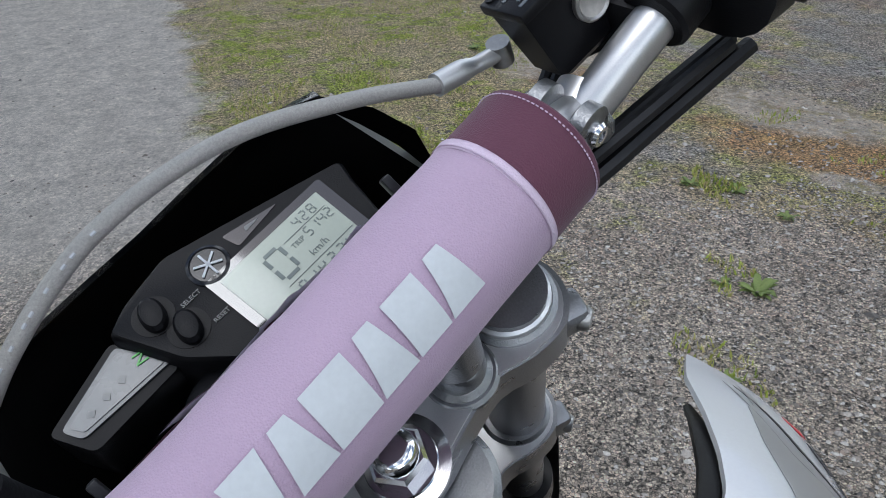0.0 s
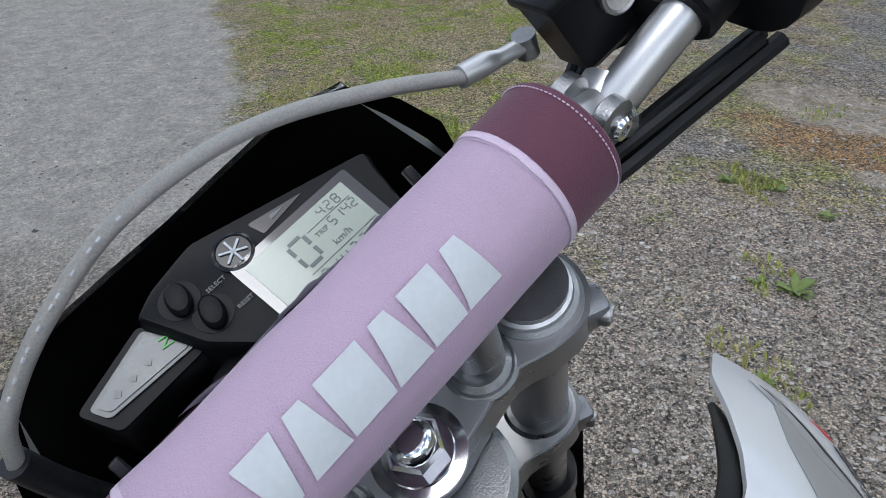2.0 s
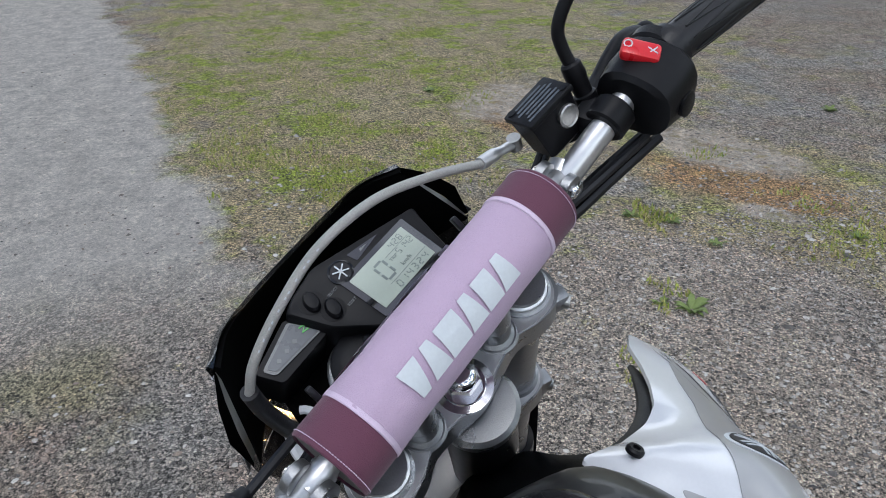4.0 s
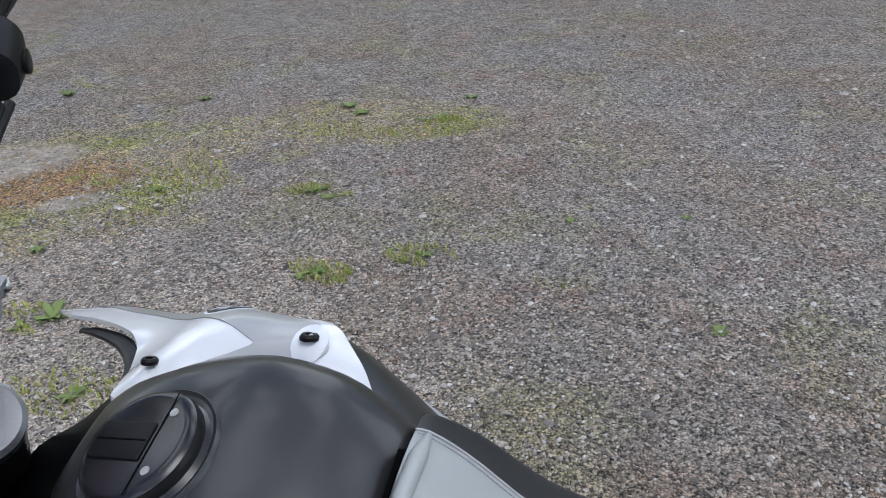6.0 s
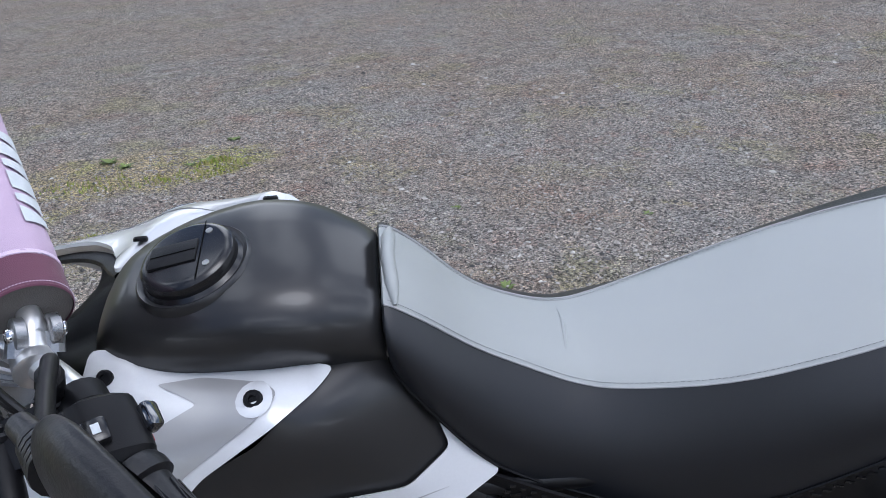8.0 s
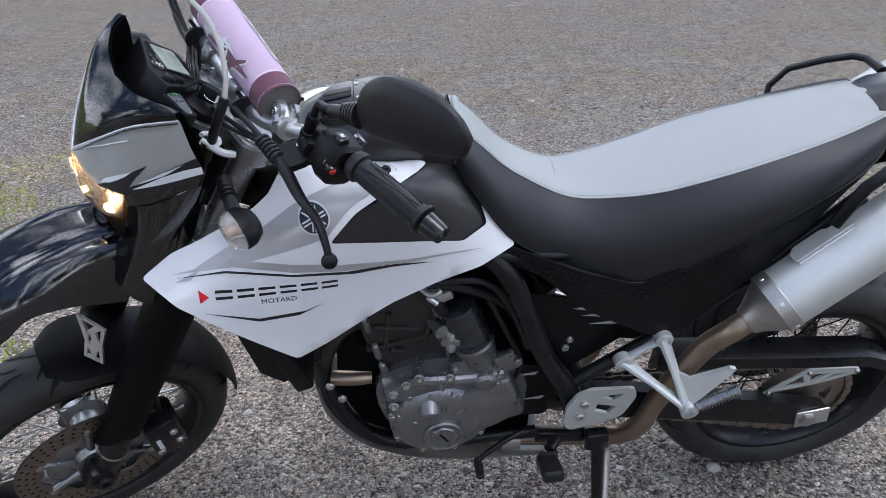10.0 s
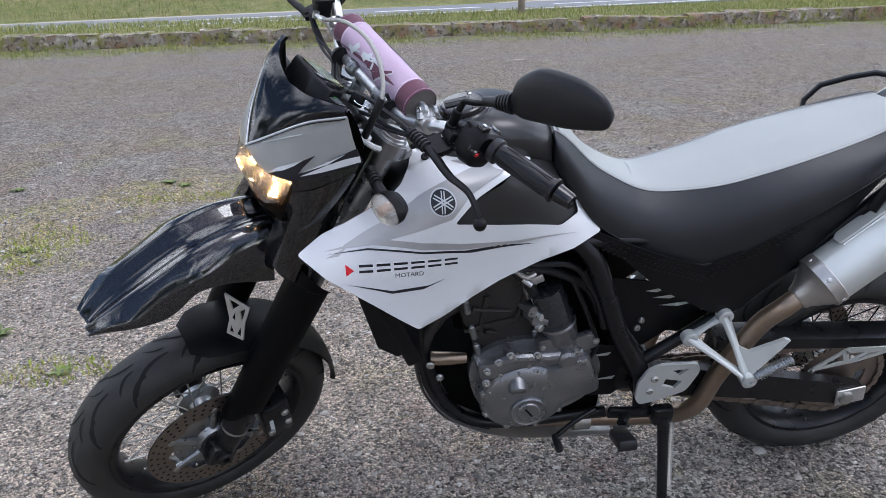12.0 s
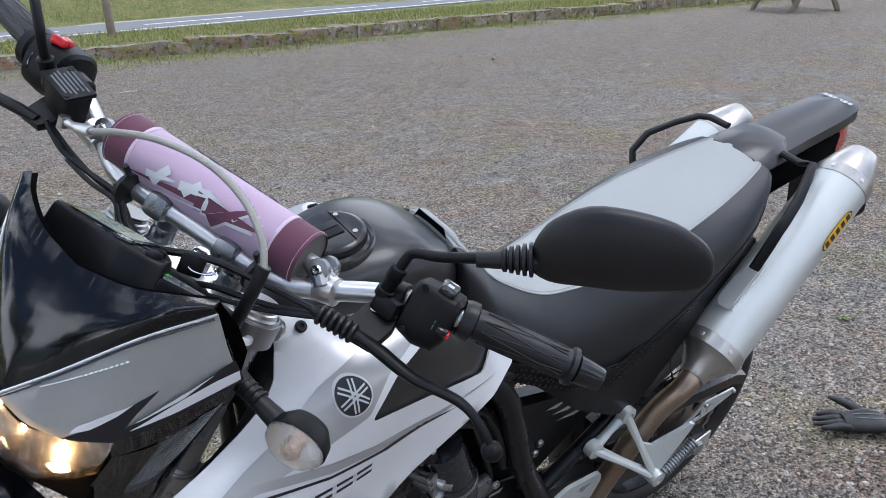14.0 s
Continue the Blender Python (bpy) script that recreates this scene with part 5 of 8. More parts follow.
fpart("hose_sleeve", tube([(0.094, 0.117, 0.078), (0.092, 0.117, 0.045), (0.086, 0.112, 0.0), (0.078, 0.104, -0.04)], 0.007, 12, 5), GRIP, hose, "black rubber sleeve")
fpart("hose_lower", tube([(0.078, 0.104, -0.04), (0.065, 0.09, -0.12), (0.06, 0.07, -0.3), (0.02, 0.07, -0.55), (-0.05, 0.075, -0.72)], 0.0043, 10, 6), GRIP, hose)
hm = bmesh.new()
HL = spline([Vector(p) for p in HOSE_LINE], 10)
for i in (30, 32, 33, 35, 37, 38, 40, 42, 43, 45, 47):
    rod(HL[i] + V(-0.003, 0.0015, 0.0032), HL[i] * 0.55 + HL[i + 1] * 0.45 + V(-0.003, 0.0015, 0.0032), 0.0007, seg=5, bm=hm)
fpart("hose_print", hm, LETTER, hose, "pale printed bars")
clip = bmesh.new()
tube([(0.083 + 0.013 * math.cos(a), 0.103 + 0.013 * math.sin(a), -0.004) for a in [0.2 + 5.4 * i / 14 for i in range(15)]], 0.0038, 8, 1, clip)
tube([(0.09, 0.112, -0.006), (0.07, 0.122, -0.012), (0.048, 0.118, -0.018)], 0.0055, 8, 4, clip)
fpart("hose_clip", clip, WHITE, label="white plastic hose clip")
# cables
for *way, r in (((-0.026, -0.262, 0.052), (-0.013, -0.20, 0.046), (-0.005, -0.15, 0.046), (0.022, -0.10, 0.016), (0.03, -0.04, -0.08), 0.0050),
                      ((-0.016, -0.258, 0.056), (-0.003, -0.195, 0.052), (0.004, -0.15, 0.050), (0.028, -0.10, 0.020), (0.035, -0.04, -0.08), 0.0050),
                      ((-0.020, -0.250, 0.060), (-0.010, -0.19, 0.060), (-0.001, -0.15, 0.056), (0.024, -0.10, 0.024), (0.03, -0.03, -0.08), 0.0040),
                      ((0.052, -0.205, 0.060), (0.048, -0.175, 0.041), (0.046, -0.134, 0.036), (0.046, -0.092, 0.033), (0.048, -0.068, 0.014), (0.050, -0.045, -0.002), (0.052, -0.02, -0.06), 0.0034),
                      ((0.046, -0.205, 0.058), (0.041, -0.170, 0.042), (0.040, -0.130, 0.032), (0.041, -0.090, 0.028), (0.043, -0.064, 0.012), (0.045, -0.040, -0.004), (0.047, -0.01, -0.06), 0.0030),
                      ((0.048, -0.165, 0.035), (0.050, -0.125, 0.029), (0.051, -0.090, 0.028), (0.054, -0.070, 0.012), (0.056, -0.05, -0.002), (0.058, -0.02, -0.06), 0.0028),
                      ((0.055, 0.172, 0.0545), (0.058, 0.103, 0.047), (0.060, 0.04, 0.036), (0.055, -0.04, 0.0), 0.0042),
                      ((0.02, 0.23, 0.07), (0.046, 0.13, 0.03), (0.06, 0.05, 0.01), (0.05, 0.0, -0.03), 0.0035),
                      ((0.02, 0.225, 0.066), (0.052, 0.125, 0.024), (0.066, 0.05, 0.0), (0.056, 0.0, -0.04), 0.003)):
    fpart("cable", tube(way, r, 8, 8), GRIP, bar, "black control cable")
for yy in (-0.085, 0.09):
    fpart("cable_tie", turned([(-0.0025, 0.0165), (-0.0025, 0.0180), (0.0025, 0.0180), (0.0025, 0.0165)], (0.044, yy, 0.045), (0.1, 1, 0), 18), GRIP, bar)
    fpart("tie_tail", block((0.006, 0.005, 0.016), (0.058, yy, 0.068), (0, 50, 0), bevel=0.001), GRIP, bar)

# ignition switch and key
ign = fpart("ignition_switch", turned([(-0.05, 0.026), (0.0, 0.026), (0.002, 0.03), (0.008, 0.03), (0.010, 0.028), (0.013, 0.016), (0.013, 0)], (0.072, 0.034, -0.002), (-0.25, 0, 1), 32), PLASTIC, label="ignition switch with the key in it")
fpart("ignition_ring", turned([(-0.012, 0.034), (-0.004, 0.034), (-0.002, 0.031)], (0.072, 0.034, -0.006), (-0.25, 0, 1), 32), ALU_CAST, ign)
fpart("ignition_print", words("ON   OFF", 0.005, FORK and Matrix.Translation(V(0.052, 0.034, 0.0075)) @ basis(V(0, 0, 0), V(0, -1, 0), V(0.97, 0, 0.24), V(-0.24, 0, 0.97))), LETTER, ign)
fpart("key_head", block((0.006, 0.026, 0.022), (0.067, 0.034, 0.024), (0, -14, 40), bevel=0.003), PLASTIC, ign, "black key head")
kr = bmesh.new()
tube([V(0.058, 0.042, 0.027) + V(0.004 * math.sin(a * 2), 0.014 * math.cos(a), 0.014 * math.sin(a) * 0.4) + V(-0.012 * math.sin(a), 0, 0) for a in [2 * math.pi * i / 24 for i in range(25)]], 0.0011, 6, 1, kr)
fpart("key_ring", kr, CHROME, ign, "steel key ring")

# instruments: laid out on a gently tilted plane; u to the rider's right, v ahead
DASH_U, DASH_V = V(0.014, -0.997, -0.072).normalized(), V(0.976, 0.0, 0.217).normalized()
DASH_W = DASH_U.cross(DASH_V).normalized()
DASH_V = DASH_W.cross(DASH_U)
DASH = FORK @ basis(V(0.101, -0.041, 0.0285) + DASH_U * 0.008 + DASH_V * 0.0018 - DASH_W * 0.0102, DASH_U, DASH_V, DASH_W)


def dpart(name, bm, material, parent, label="", angle=35, m=Matrix()):
    return part(name, bm, material, parent, label, angle, DASH @ Matrix.Diagonal((1.01, 0.96, 1, 1)) @ m)


def dface(outline, h, depth, r=0.003):
    pts = [tuple(p) for p in rounded([Vector(p) for p in outline], r)]
    return plate(pts, depth, pose(0, 0, h))


def tapered(outline, grow, z0, z1, r=0.004):
    """A body with sloping sides from a wider foot to a narrower top."""
    top = rounded([Vector(p) for p in outline], r)
    mid = sum(top, Vector((0, 0))) / len(top)
    return loft([[V(*(mid + (p - mid) * (1 + k)), z) for p in top] for k, z in ((grow, z0), (grow * 0.25, z1 - 0.004), (0.0, z1 - 0.0008), (-0.015, z1))])


MAIN = [(-0.095, 0.0365), (-0.082, 0.043), (-0.052, 0.049), (0.050, 0.0205), (0.046, 0.010), (0.038, -0.030), (0.030, -0.040), (-0.047, -0.040), (-0.081, 0.0)]
dash = dpart("instrument_panel", tapered(MAIN, 0.10, -0.05, 0.008), PLASTIC, BIKE, "black instrument panel with a grey-green digital display")
LCDQ = [(-0.0425, 0.0152), (0.0259, 0.0151), (0.0252, -0.0247), (-0.0415, -0.0247)]
dpart("display_frame", dface([(-0.0485, 0.0205), (0.0330, 0.0205), (0.0320, -0.0300), (-0.0470, -0.0300)], 0.0085, 0.0015, 0.002), GLOSS_BLACK, dash)
lcd = dpart("display", dface(LCDQ, 0.0102, 0.0006, 0.001), LCD, dash, "lit grey-green digital display")


def digit(ch, x, y, h, w, t):
    """A seven-segment figure."""
    bm = bmesh.new()
    seg = {"0": "abcdef", "1": "bc", "2": "abged", "3": "abgcd", "4": "fgbc", "5": "afgcd", "6": "afgedc", "7": "abc", "8": "abcdefg", "9": "abcdfg"}[ch]
    for s in seg:
        cx, cy, hor = {"a": (0, h / 2, 1), "d": (0, -h / 2, 1), "g": (0, 0, 1), "b": (w / 2, h / 4, 0), "c": (w / 2, -h / 4, 0), "e": (-w / 2, -h / 4, 0), "f": (-w / 2, h / 4, 0)}[s]
        block((w - t * 1.2 if hor else t, t if hor else h / 2 - t * 1.2, 0.0003), (x + cx, y + cy, 0.0110), bevel=0, bm=bm)
    dpart("digit", bm, LCD_INK, lcd)


digit("0", -0.0155, -0.0015, 0.0175, 0.0105, 0.0022)
for ch, x in zip("428", (0.006, 0.0115, 0.017)):
    digit(ch, x, 0.0098, 0.0058, 0.0032, 0.0007)
for ch, x in zip("5142", (0.0065, 0.0115, 0.0165, 0.0215)):
    digit(ch, x, 0.0012, 0.0058, 0.0032, 0.0007)
for i, ch in enumerate("014324"):
    digit(ch, -0.0165 + i * 0.0068, -0.0195, 0.0062, 0.0036, 0.0009)
for x, y, w in ((0.008, 0.0055, 0.030), (0.001, -0.0142, 0.046)):
    dpart("display_line", block((w, 0.0004, 0.0003), (x, y, 0.011), bevel=0), LCD_INK, lcd)
for t_, x, y, h in (("TRIP", -0.0015, 0.0004, 0.0032), ("km/h", 0.004, -0.0095, 0.0044)):
    dpart("caption", words(t_, h, pose(x, y, 0.0108)), LCD_INK, lcd)
ring = dpart("badge", turned([(0, 0.0115), (0.002, 0.0115), (0.003, 0.0098), (0.0022, 0.0092), (0.0022, 0)], (-0.0397, 0.0271, 0.0078), (0, 0, 1), 32), CAP_BLACK, dash, "round dark badge with pale radial bars")
for k in range(3):
    dpart("badge_bar", block((0.0150, 0.0012, 0.0006), (-0.0397, 0.0271, 0.0108), (0, 0, 60 * k + 30), bevel=0), LETTER, ring)
dpart("warning_window", dface([(0.0085, 0.0272), (-0.0245, 0.0345), (-0.0220, 0.0235)], 0.0078, 0.0008, 0.002), GLOSS_BLACK, dash)
dpart("warning_symbol", dface([(-0.004, 0.0282), (-0.013, 0.0300), (-0.014, 0.0270)], 0.0087, 0.0003, 0.001), CLEAR_GREY, dash)
for (x, y), t_, (tx, ty) in (((-0.0755, 0.0275), "SELECT", (-0.0575, 0.0205)), ((-0.0685, 0.0095), "RESET", (-0.0535, 0.0020))):
    dpart("button_well", turned([(0, 0.0108), (0.0012, 0.0108), (0.0012, 0.0092)], (x, y, 0.0072), (0, 0, 1), 28), PLASTIC, dash)
    bm = turned([(0, 0.0084), (0.004, 0.0082), (0.0062, 0.0065), (0.0068, 0.0035), (0.0068, 0)], (0, 0, 0), (0, 0, 1), 28)
    dpart("push_button", bm, PLASTIC, dash, "black oval push button", m=pose(x, y, 0.0074, 0, 0, -15) @ Matrix.Diagonal((0.78, 1.2, 1, 1)))
    dpart("caption", words(t_, 0.0027, pose(tx, ty, 0.0084, 0, 0, 0)), CLEAR_GREY, dash)
LAMP = [(-0.097, 0.0395), (-0.0825, 0.003), (-0.1365, 0.001), (-0.146, 0.0245)]
lamp_panel = dpart("lamp_panel", tapered(LAMP, 0.10, -0.05, -0.004), PLASTIC, dash, "angled indicator lamp panel")
dpart("lamp_frame", dface([(-0.0975, 0.0350), (-0.0845, 0.0080), (-0.1360, 0.0100), (-0.1405, 0.0210)], -0.0035, 0.001, 0.003), CLEAR_GREY, lamp_panel)
dpart("lamp_window", dface([(-0.0975, 0.0320), (-0.0868, 0.0100), (-0.1335, 0.0120), (-0.1372, 0.0196)], -0.0024, 0.0006, 0.002), LAMP_WINDOW, lamp_panel)
dpart("neutral_lamp", words("N", 0.007, pose(-0.0935, 0.0205, -0.0014, 0, 0, -100)), GREEN_LIT, lamp_panel, "green N lamp")
for x, y in ((-0.106, 0.0185), (-0.116, 0.0175), (-0.126, 0.0165)):
    dpart("lamp_symbol", block((0.0035, 0.0035, 0.0004), (x, y, -0.0016), (0, 0, 45), bevel=0), CLEAR_GREY, lamp_panel)

# headlamp mask
def half_rows(rows, n=5):
    """Mirrors rows of points (centre to left) into whole rows, smoothed."""
    out = []
    for r in rows:
        left = spline([V(*p) for p in r], n)
        out.append([V(p.x, -p.y, p.z) for p in reversed(left[1:])] + left)
    return out


RIM = [(0.190, 0, 0.020), (0.184, 0.05, 0.028), (0.170, 0.088, 0.041), (0.147, 0.116, 0.049)]
BAND_T = [(0.217, 0, -0.110), (0.208, 0.040, -0.062), (0.186, 0.084, -0.004), (0.147, 0.121, 0.037)]
BAND_B = [(0.217, 0, -0.116), (0.206, 0.042, -0.126), (0.179, 0.094, -0.110), (0.104, 0.149, -0.027)]


def between(a, b, t, push=0.0):
    """A row between two rows, pushed ahead in the middle."""
    return [tuple(V(*p).lerp(V(*q), t) + V(push, 0, push * 0.3)) for p, q in zip(a, b)]


def band_y(x, z):
    """How far out the mask's side lies at a given x."""
    return float(np.interp(x, (0.100, 0.112, 0.130, 0.147, 0.166, 0.178, 0.190, 0.200, 0.207), (0.1535, 0.1462, 0.1350, 0.1238, 0.1080, 0.0965, 0.0800, 0.0630, 0.0450)))


screen_bm = loft(half_rows([RIM, between(RIM, BAND_T, 0.33, 0.007), between(RIM, BAND_T, 0.66, 0.008), BAND_T]), closed=False)
bmesh.ops.solidify(screen_bm, geom=screen_bm.faces[:], thickness=-0.003)
mask = fpart("screen", screen_bm, SCREEN_BLACK, label="glossy black fly screen over the headlamp", angle=60)
inside = [[(x - 0.0045, y * 0.97, z) for x, y, z in r] for r in (RIM, between(RIM, BAND_T, 0.33, 0.007), between(RIM, BAND_T, 0.66, 0.008), BAND_T, BAND_B)]
fpart("screen_lining", loft(half_rows(inside), closed=False), DULL_BLACK, mask, "matt black inside", 60)
band_bm = loft(half_rows([BAND_T, between(BAND_T, BAND_B, 0.5, 0.003), BAND_B]), closed=False)
bmesh.ops.solidify(band_bm, geom=band_bm.faces[:], thickness=-0.003)
fpart("grey_band", band_bm, BAND_GREY, mask, "warm grey painted band", 60)
for s in (1, -1):
    fpart("white_line", tube([(x + 0.002, y * s, z) for x, y, z in BAND_T], 0.0013, 6, 5), WHITE, mask)
    fpart("black_line", tube([(x + 0.002, y * s, z - 0.005) for x, y, z in BAND_T], 0.0012, 6, 5), GLOSS_BLACK, mask)
    LOW = [(0.178, 0.095, -0.112), (0.150, 0.122, -0.080), (0.104, 0.150, -0.030)]
    LOW2 = [(0.166, 0.098, -0.135), (0.145, 0.124, -0.105), (0.106, 0.150, -0.052)]
    loz = loft([[V(x, y * s, z) for x, y, z in spline([V(*p) for p in LOW], 5)], [V(x, y * s, z) for x, y, z in spline([V(*p) for p in LOW2], 5)]], closed=False)
    bmesh.ops.solidify(loz, geom=loz.faces[:], thickness=0.003 * s)
    fpart("lower_band", loz, GLOSS_BLACK, mask, "black band below the grey one", 60)
    # printed zigzag: black shapes and white flashes on the grey band
    for o_, off, m_, nm in (([(0.201, -0.124), (0.190, -0.100), (0.177, -0.070), (0.165, -0.049), (0.172, -0.078), (0.175, -0.096), (0.152, -0.056), (0.130, -0.022), (0.119, -0.006), (0.102, -0.026), (0.140, -0.070), (0.178, -0.112)], 0.0022, DARK_PRINT, "black_zigzag"),
                            ([(0.199, -0.116), (0.197, -0.106), (0.188, -0.088), (0.177, -0.069), (0.182, -0.084), (0.192, -0.106)], 0.0028, WHITE, "flash"),
                            ([(0.171, -0.096), (0.147, -0.056), (0.128, -0.033), (0.111, -0.017), (0.106, -0.026), (0.138, -0.060)], 0.0028, WHITE, "flash"),
                            ([(0.170, -0.087), (0.150, -0.053), (0.131, -0.025), (0.146, -0.053)], 0.0028, WHITE, "flash")):
        fpart(nm, skin(o_, band_y, off, 0.0004, 0.008, 0.0, side=s), m_, mask)
    # black outer corner of the screen
    lip = loft([[V(0.147, 0.1165 * s, 0.048), V(0.130, 0.136 * s, 0.030), V(0.115, 0.149 * s, 0.007), V(0.103, 0.1495 * s, -0.027)], [V(0.148, 0.117 * s, 0.036), V(0.136, 0.127 * s, 0.021), V(0.120, 0.138 * s, 0.0), V(0.105, 0.147 * s, -0.028)]], closed=False)
    bmesh.ops.solidify(lip, geom=lip.faces[:], thickness=0.0025 * s)
    fpart("screen_corner", lip, DULL_BLACK, mask, "matt black screen corner", 60)
    # glossy cowl below
    c1 = [(0.166, 0.098, -0.135), (0.145, 0.124, -0.108), (0.106, 0.148, -0.055), (0.075, 0.125, -0.075)]
    c2 = [(0.150, 0.082, -0.19), (0.135, 0.108, -0.18), (0.10, 0.128, -0.15), (0.06, 0.118, -0.17)]
    c3 = [(0.138, 0.055, -0.236), (0.128, 0.095, -0.245), (0.10, 0.116, -0.25), (0.055, 0.112, -0.26)]
    c4 = [(0.140, 0.06, -0.29), (0.130, 0.105, -0.31), (0.10, 0.120, -0.325), (0.052, 0.116, -0.335)]
    cw = loft([[V(p.x, p.y * s, p.z) for p in spline([V(*q) for q in c], 4)] for c in (c1, c2, c3, c4)], closed=False)
    bmesh.ops.solidify(cw, geom=cw.faces[:], thickness=0.003 * s)
    fpart("cowl_side", cw, GLOSS_BLACK, mask, "glossy black side cowl", 60)
# small printing on the band, too fine to read, as a row of bars
for p, q in [(p, q) for p, q in zip(spline([V(*r) for r in between(BAND_T, BAND_B, 0.22, 0.0040)], 16), spline([V(*r) for r in between(BAND_T, BAND_B, 0.22, 0.0040)], 16)[1:]) if 0.03 < p.y < 0.085]:
    fpart("print_bar", tube([p, p.lerp(q, 0.65)], 0.0016, 6, 1, flat=0.4), LETTER, mask)
# headlamp: reflector, bulb and clear lens
bowl = fpart("headlamp", loft(half_rows([[(0.205, 0, -0.118), (0.195, 0.04, -0.13), (0.168, 0.095, -0.10)], [(0.165, 0, -0.13), (0.16, 0.035, -0.155), (0.14, 0.08, -0.13)], [(0.135, 0, -0.165), (0.13, 0.03, -0.17), (0.125, 0.07, -0.165)], [(0.13, 0, -0.21), (0.128, 0.03, -0.205), (0.13, 0.072, -0.185)], [(0.138, 0, -0.238), (0.14, 0.03, -0.225), (0.158, 0.088, -0.165)]]), closed=False), REFLECTOR, label="lit headlamp with clear lens and bright reflector", angle=50)
for yy in (0.0, 0.045, -0.045):
    fpart("bulb", turned([(0, 0.004), (0.004, 0.009), (0.014, 0.009), (0.02, 0.003)], (0.146, yy, -0.172), (0.9, 0, 0.1), 14), BULB, bowl, "lit bulb")
lens_bm = loft(half_rows([[(0.216, 0, -0.119), (0.205, 0.04, -0.129), (0.177, 0.099, -0.099)], [(0.206, 0, -0.15), (0.2, 0.042, -0.166), (0.174, 0.098, -0.128)], [(0.188, 0, -0.185), (0.182, 0.045, -0.186), (0.166, 0.09, -0.15)], [(0.162, 0, -0.218), (0.16, 0.035, -0.21), (0.155, 0.075, -0.18)], [(0.138, 0, -0.242), (0.14, 0.022, -0.232), (0.146, 0.05, -0.208)]]), closed=False)
bmesh.ops.solidify(lens_bm, geom=lens_bm.faces[:], thickness=-0.0025)
lens_ob = fpart("lens", lens_bm, HEAD_LENS, bowl, "clear lens", 60)
lens_ob.visible_shadow = False
# inner black shell behind mask and lamp
fpart("mask_inner", loft([[V(x, y, z) for x, y, z in ((0.10, -0.1, zt), (0.15, -0.085, zt - 0.01), (0.165, 0, zt - 0.02), (0.15, 0.085, zt - 0.01), (0.10, 0.1, zt), (0.075, 0.06, zt), (0.075, -0.06, zt))] for zt in (-0.02, -0.08, -0.2)]), DULL_BLACK, mask)

# indicators
for s in (1, -1):
    ind = fpart("indicator", tube([(0.056, 0.130 * s, -0.056), (0.060, 0.163 * s, -0.061), (0.063, 0.194 * s, -0.065)], [0.012, 0.0095, 0.012], 14, 4), GRIP, label="clear-lensed indicator on a rubber stalk")
    for i in range(4):
        fpart("stalk_rib", turned([(0, 0.0115), (0.0025, 0.0115)], V(0.058, 0.140 * s, -0.0575) + V(0.0010, 0.0075 * s, -0.0005) * i, V(0.12, 0.98 * s, -0.07), 14), GRIP, ind)
    o = V(0.068, 0.2215 * s, -0.068)
    ax = V(0.87, 0.10 * s, -0.46).normalized()
    lx = V(-0.12, 0.88 * s, -0.05)
    lx = (lx - ax * lx.dot(ax)).normalized()
    ly = ax.cross(lx).normalized()
    def iring(h, a, b):
        return [o + ax * h + lx * a * math.cos(2 * math.pi * j / 24) + ly * b * math.sin(2 * math.pi * j / 24) for j in range(24)]
    fpart("housing", loft([iring(-0.03, 0.012, 0.008), iring(-0.026, 0.022, 0.016), iring(-0.012, 0.032, 0.024), iring(0.002, 0.034, 0.026)]), PLASTIC, ind, "black indicator housing", 50)
    fpart("reflector", loft([iring(0.0025, 0.031, 0.023), iring(0.003, 0.012, 0.009)]), REFLECTOR, ind)
    fpart("bulb", loft([iring(0.003, 0.008, 0.008), iring(0.012, 0.008, 0.008), iring(0.016, 0.003, 0.003)]), ORANGE, ind, "orange bulb")
    il = fpart("lens", loft([iring(0.002, 0.0335, 0.0255), iring(0.012, 0.031, 0.0235), iring(0.02, 0.022, 0.016), iring(0.023, 0.006, 0.005)]), LENS, ind, "clear ribbed lens", 60)
    il.visible_shadow = False

# beak mudguard
BEAK = ((0.125, -0.255, 0.046, 0.112, 0.096, -0.345), (0.168, -0.270, 0.050, 0.150, 0.096, -0.347), (0.208, -0.291, 0.052, 0.204, 0.094, -0.350), (0.256, -0.327, 0.052, 0.256, 0.092, -0.370), (0.290, -0.366, 0.052, 0.279, 0.090, -0.415), (0.325, -0.412, 0.050, 0.302, 0.088, -0.441), (0.356, -0.458, 0.044, 0.345, 0.078, -0.466), (0.378, -0.497, 0.034, 0.372, 0.052, -0.498), (0.390, -0.522, 0.024, 0.387, 0.030, -0.526))
rows = []
for x, z, hw, sx, sy, sz in BEAK:
    c, e = V(x, 0, z), V(sx, sy, sz)
    n_ = V(0.75, 0, 0.66)
    sh_ = c + V(0, hw, 0) + n_ * 0.004
    half = [c - n_ * 0.004, c + V(0, hw * 0.35, 0) - n_ * 0.001, c + V(0, hw * 0.62, 0) + n_ * 0.009, c + V(0, hw * 0.85, 0) + n_ * 0.010, sh_ + V(0, hw * 0.08, 0), sh_.lerp(e, 0.3) + V(0.006, 0.006, 0), sh_.lerp(e, 0.65) + V(0.004, 0.006, 0), e]
    rows.append([V(p.x, -p.y, p.z) for p in reversed(half[1:])] + half)
dense = list(zip(*[spline(col, 4) for col in zip(*rows)]))
bk_bm = loft([list(r) for r in dense], closed=False)
bmesh.ops.solidify(bk_bm, geom=bk_bm.faces[:], thickness=0.003)
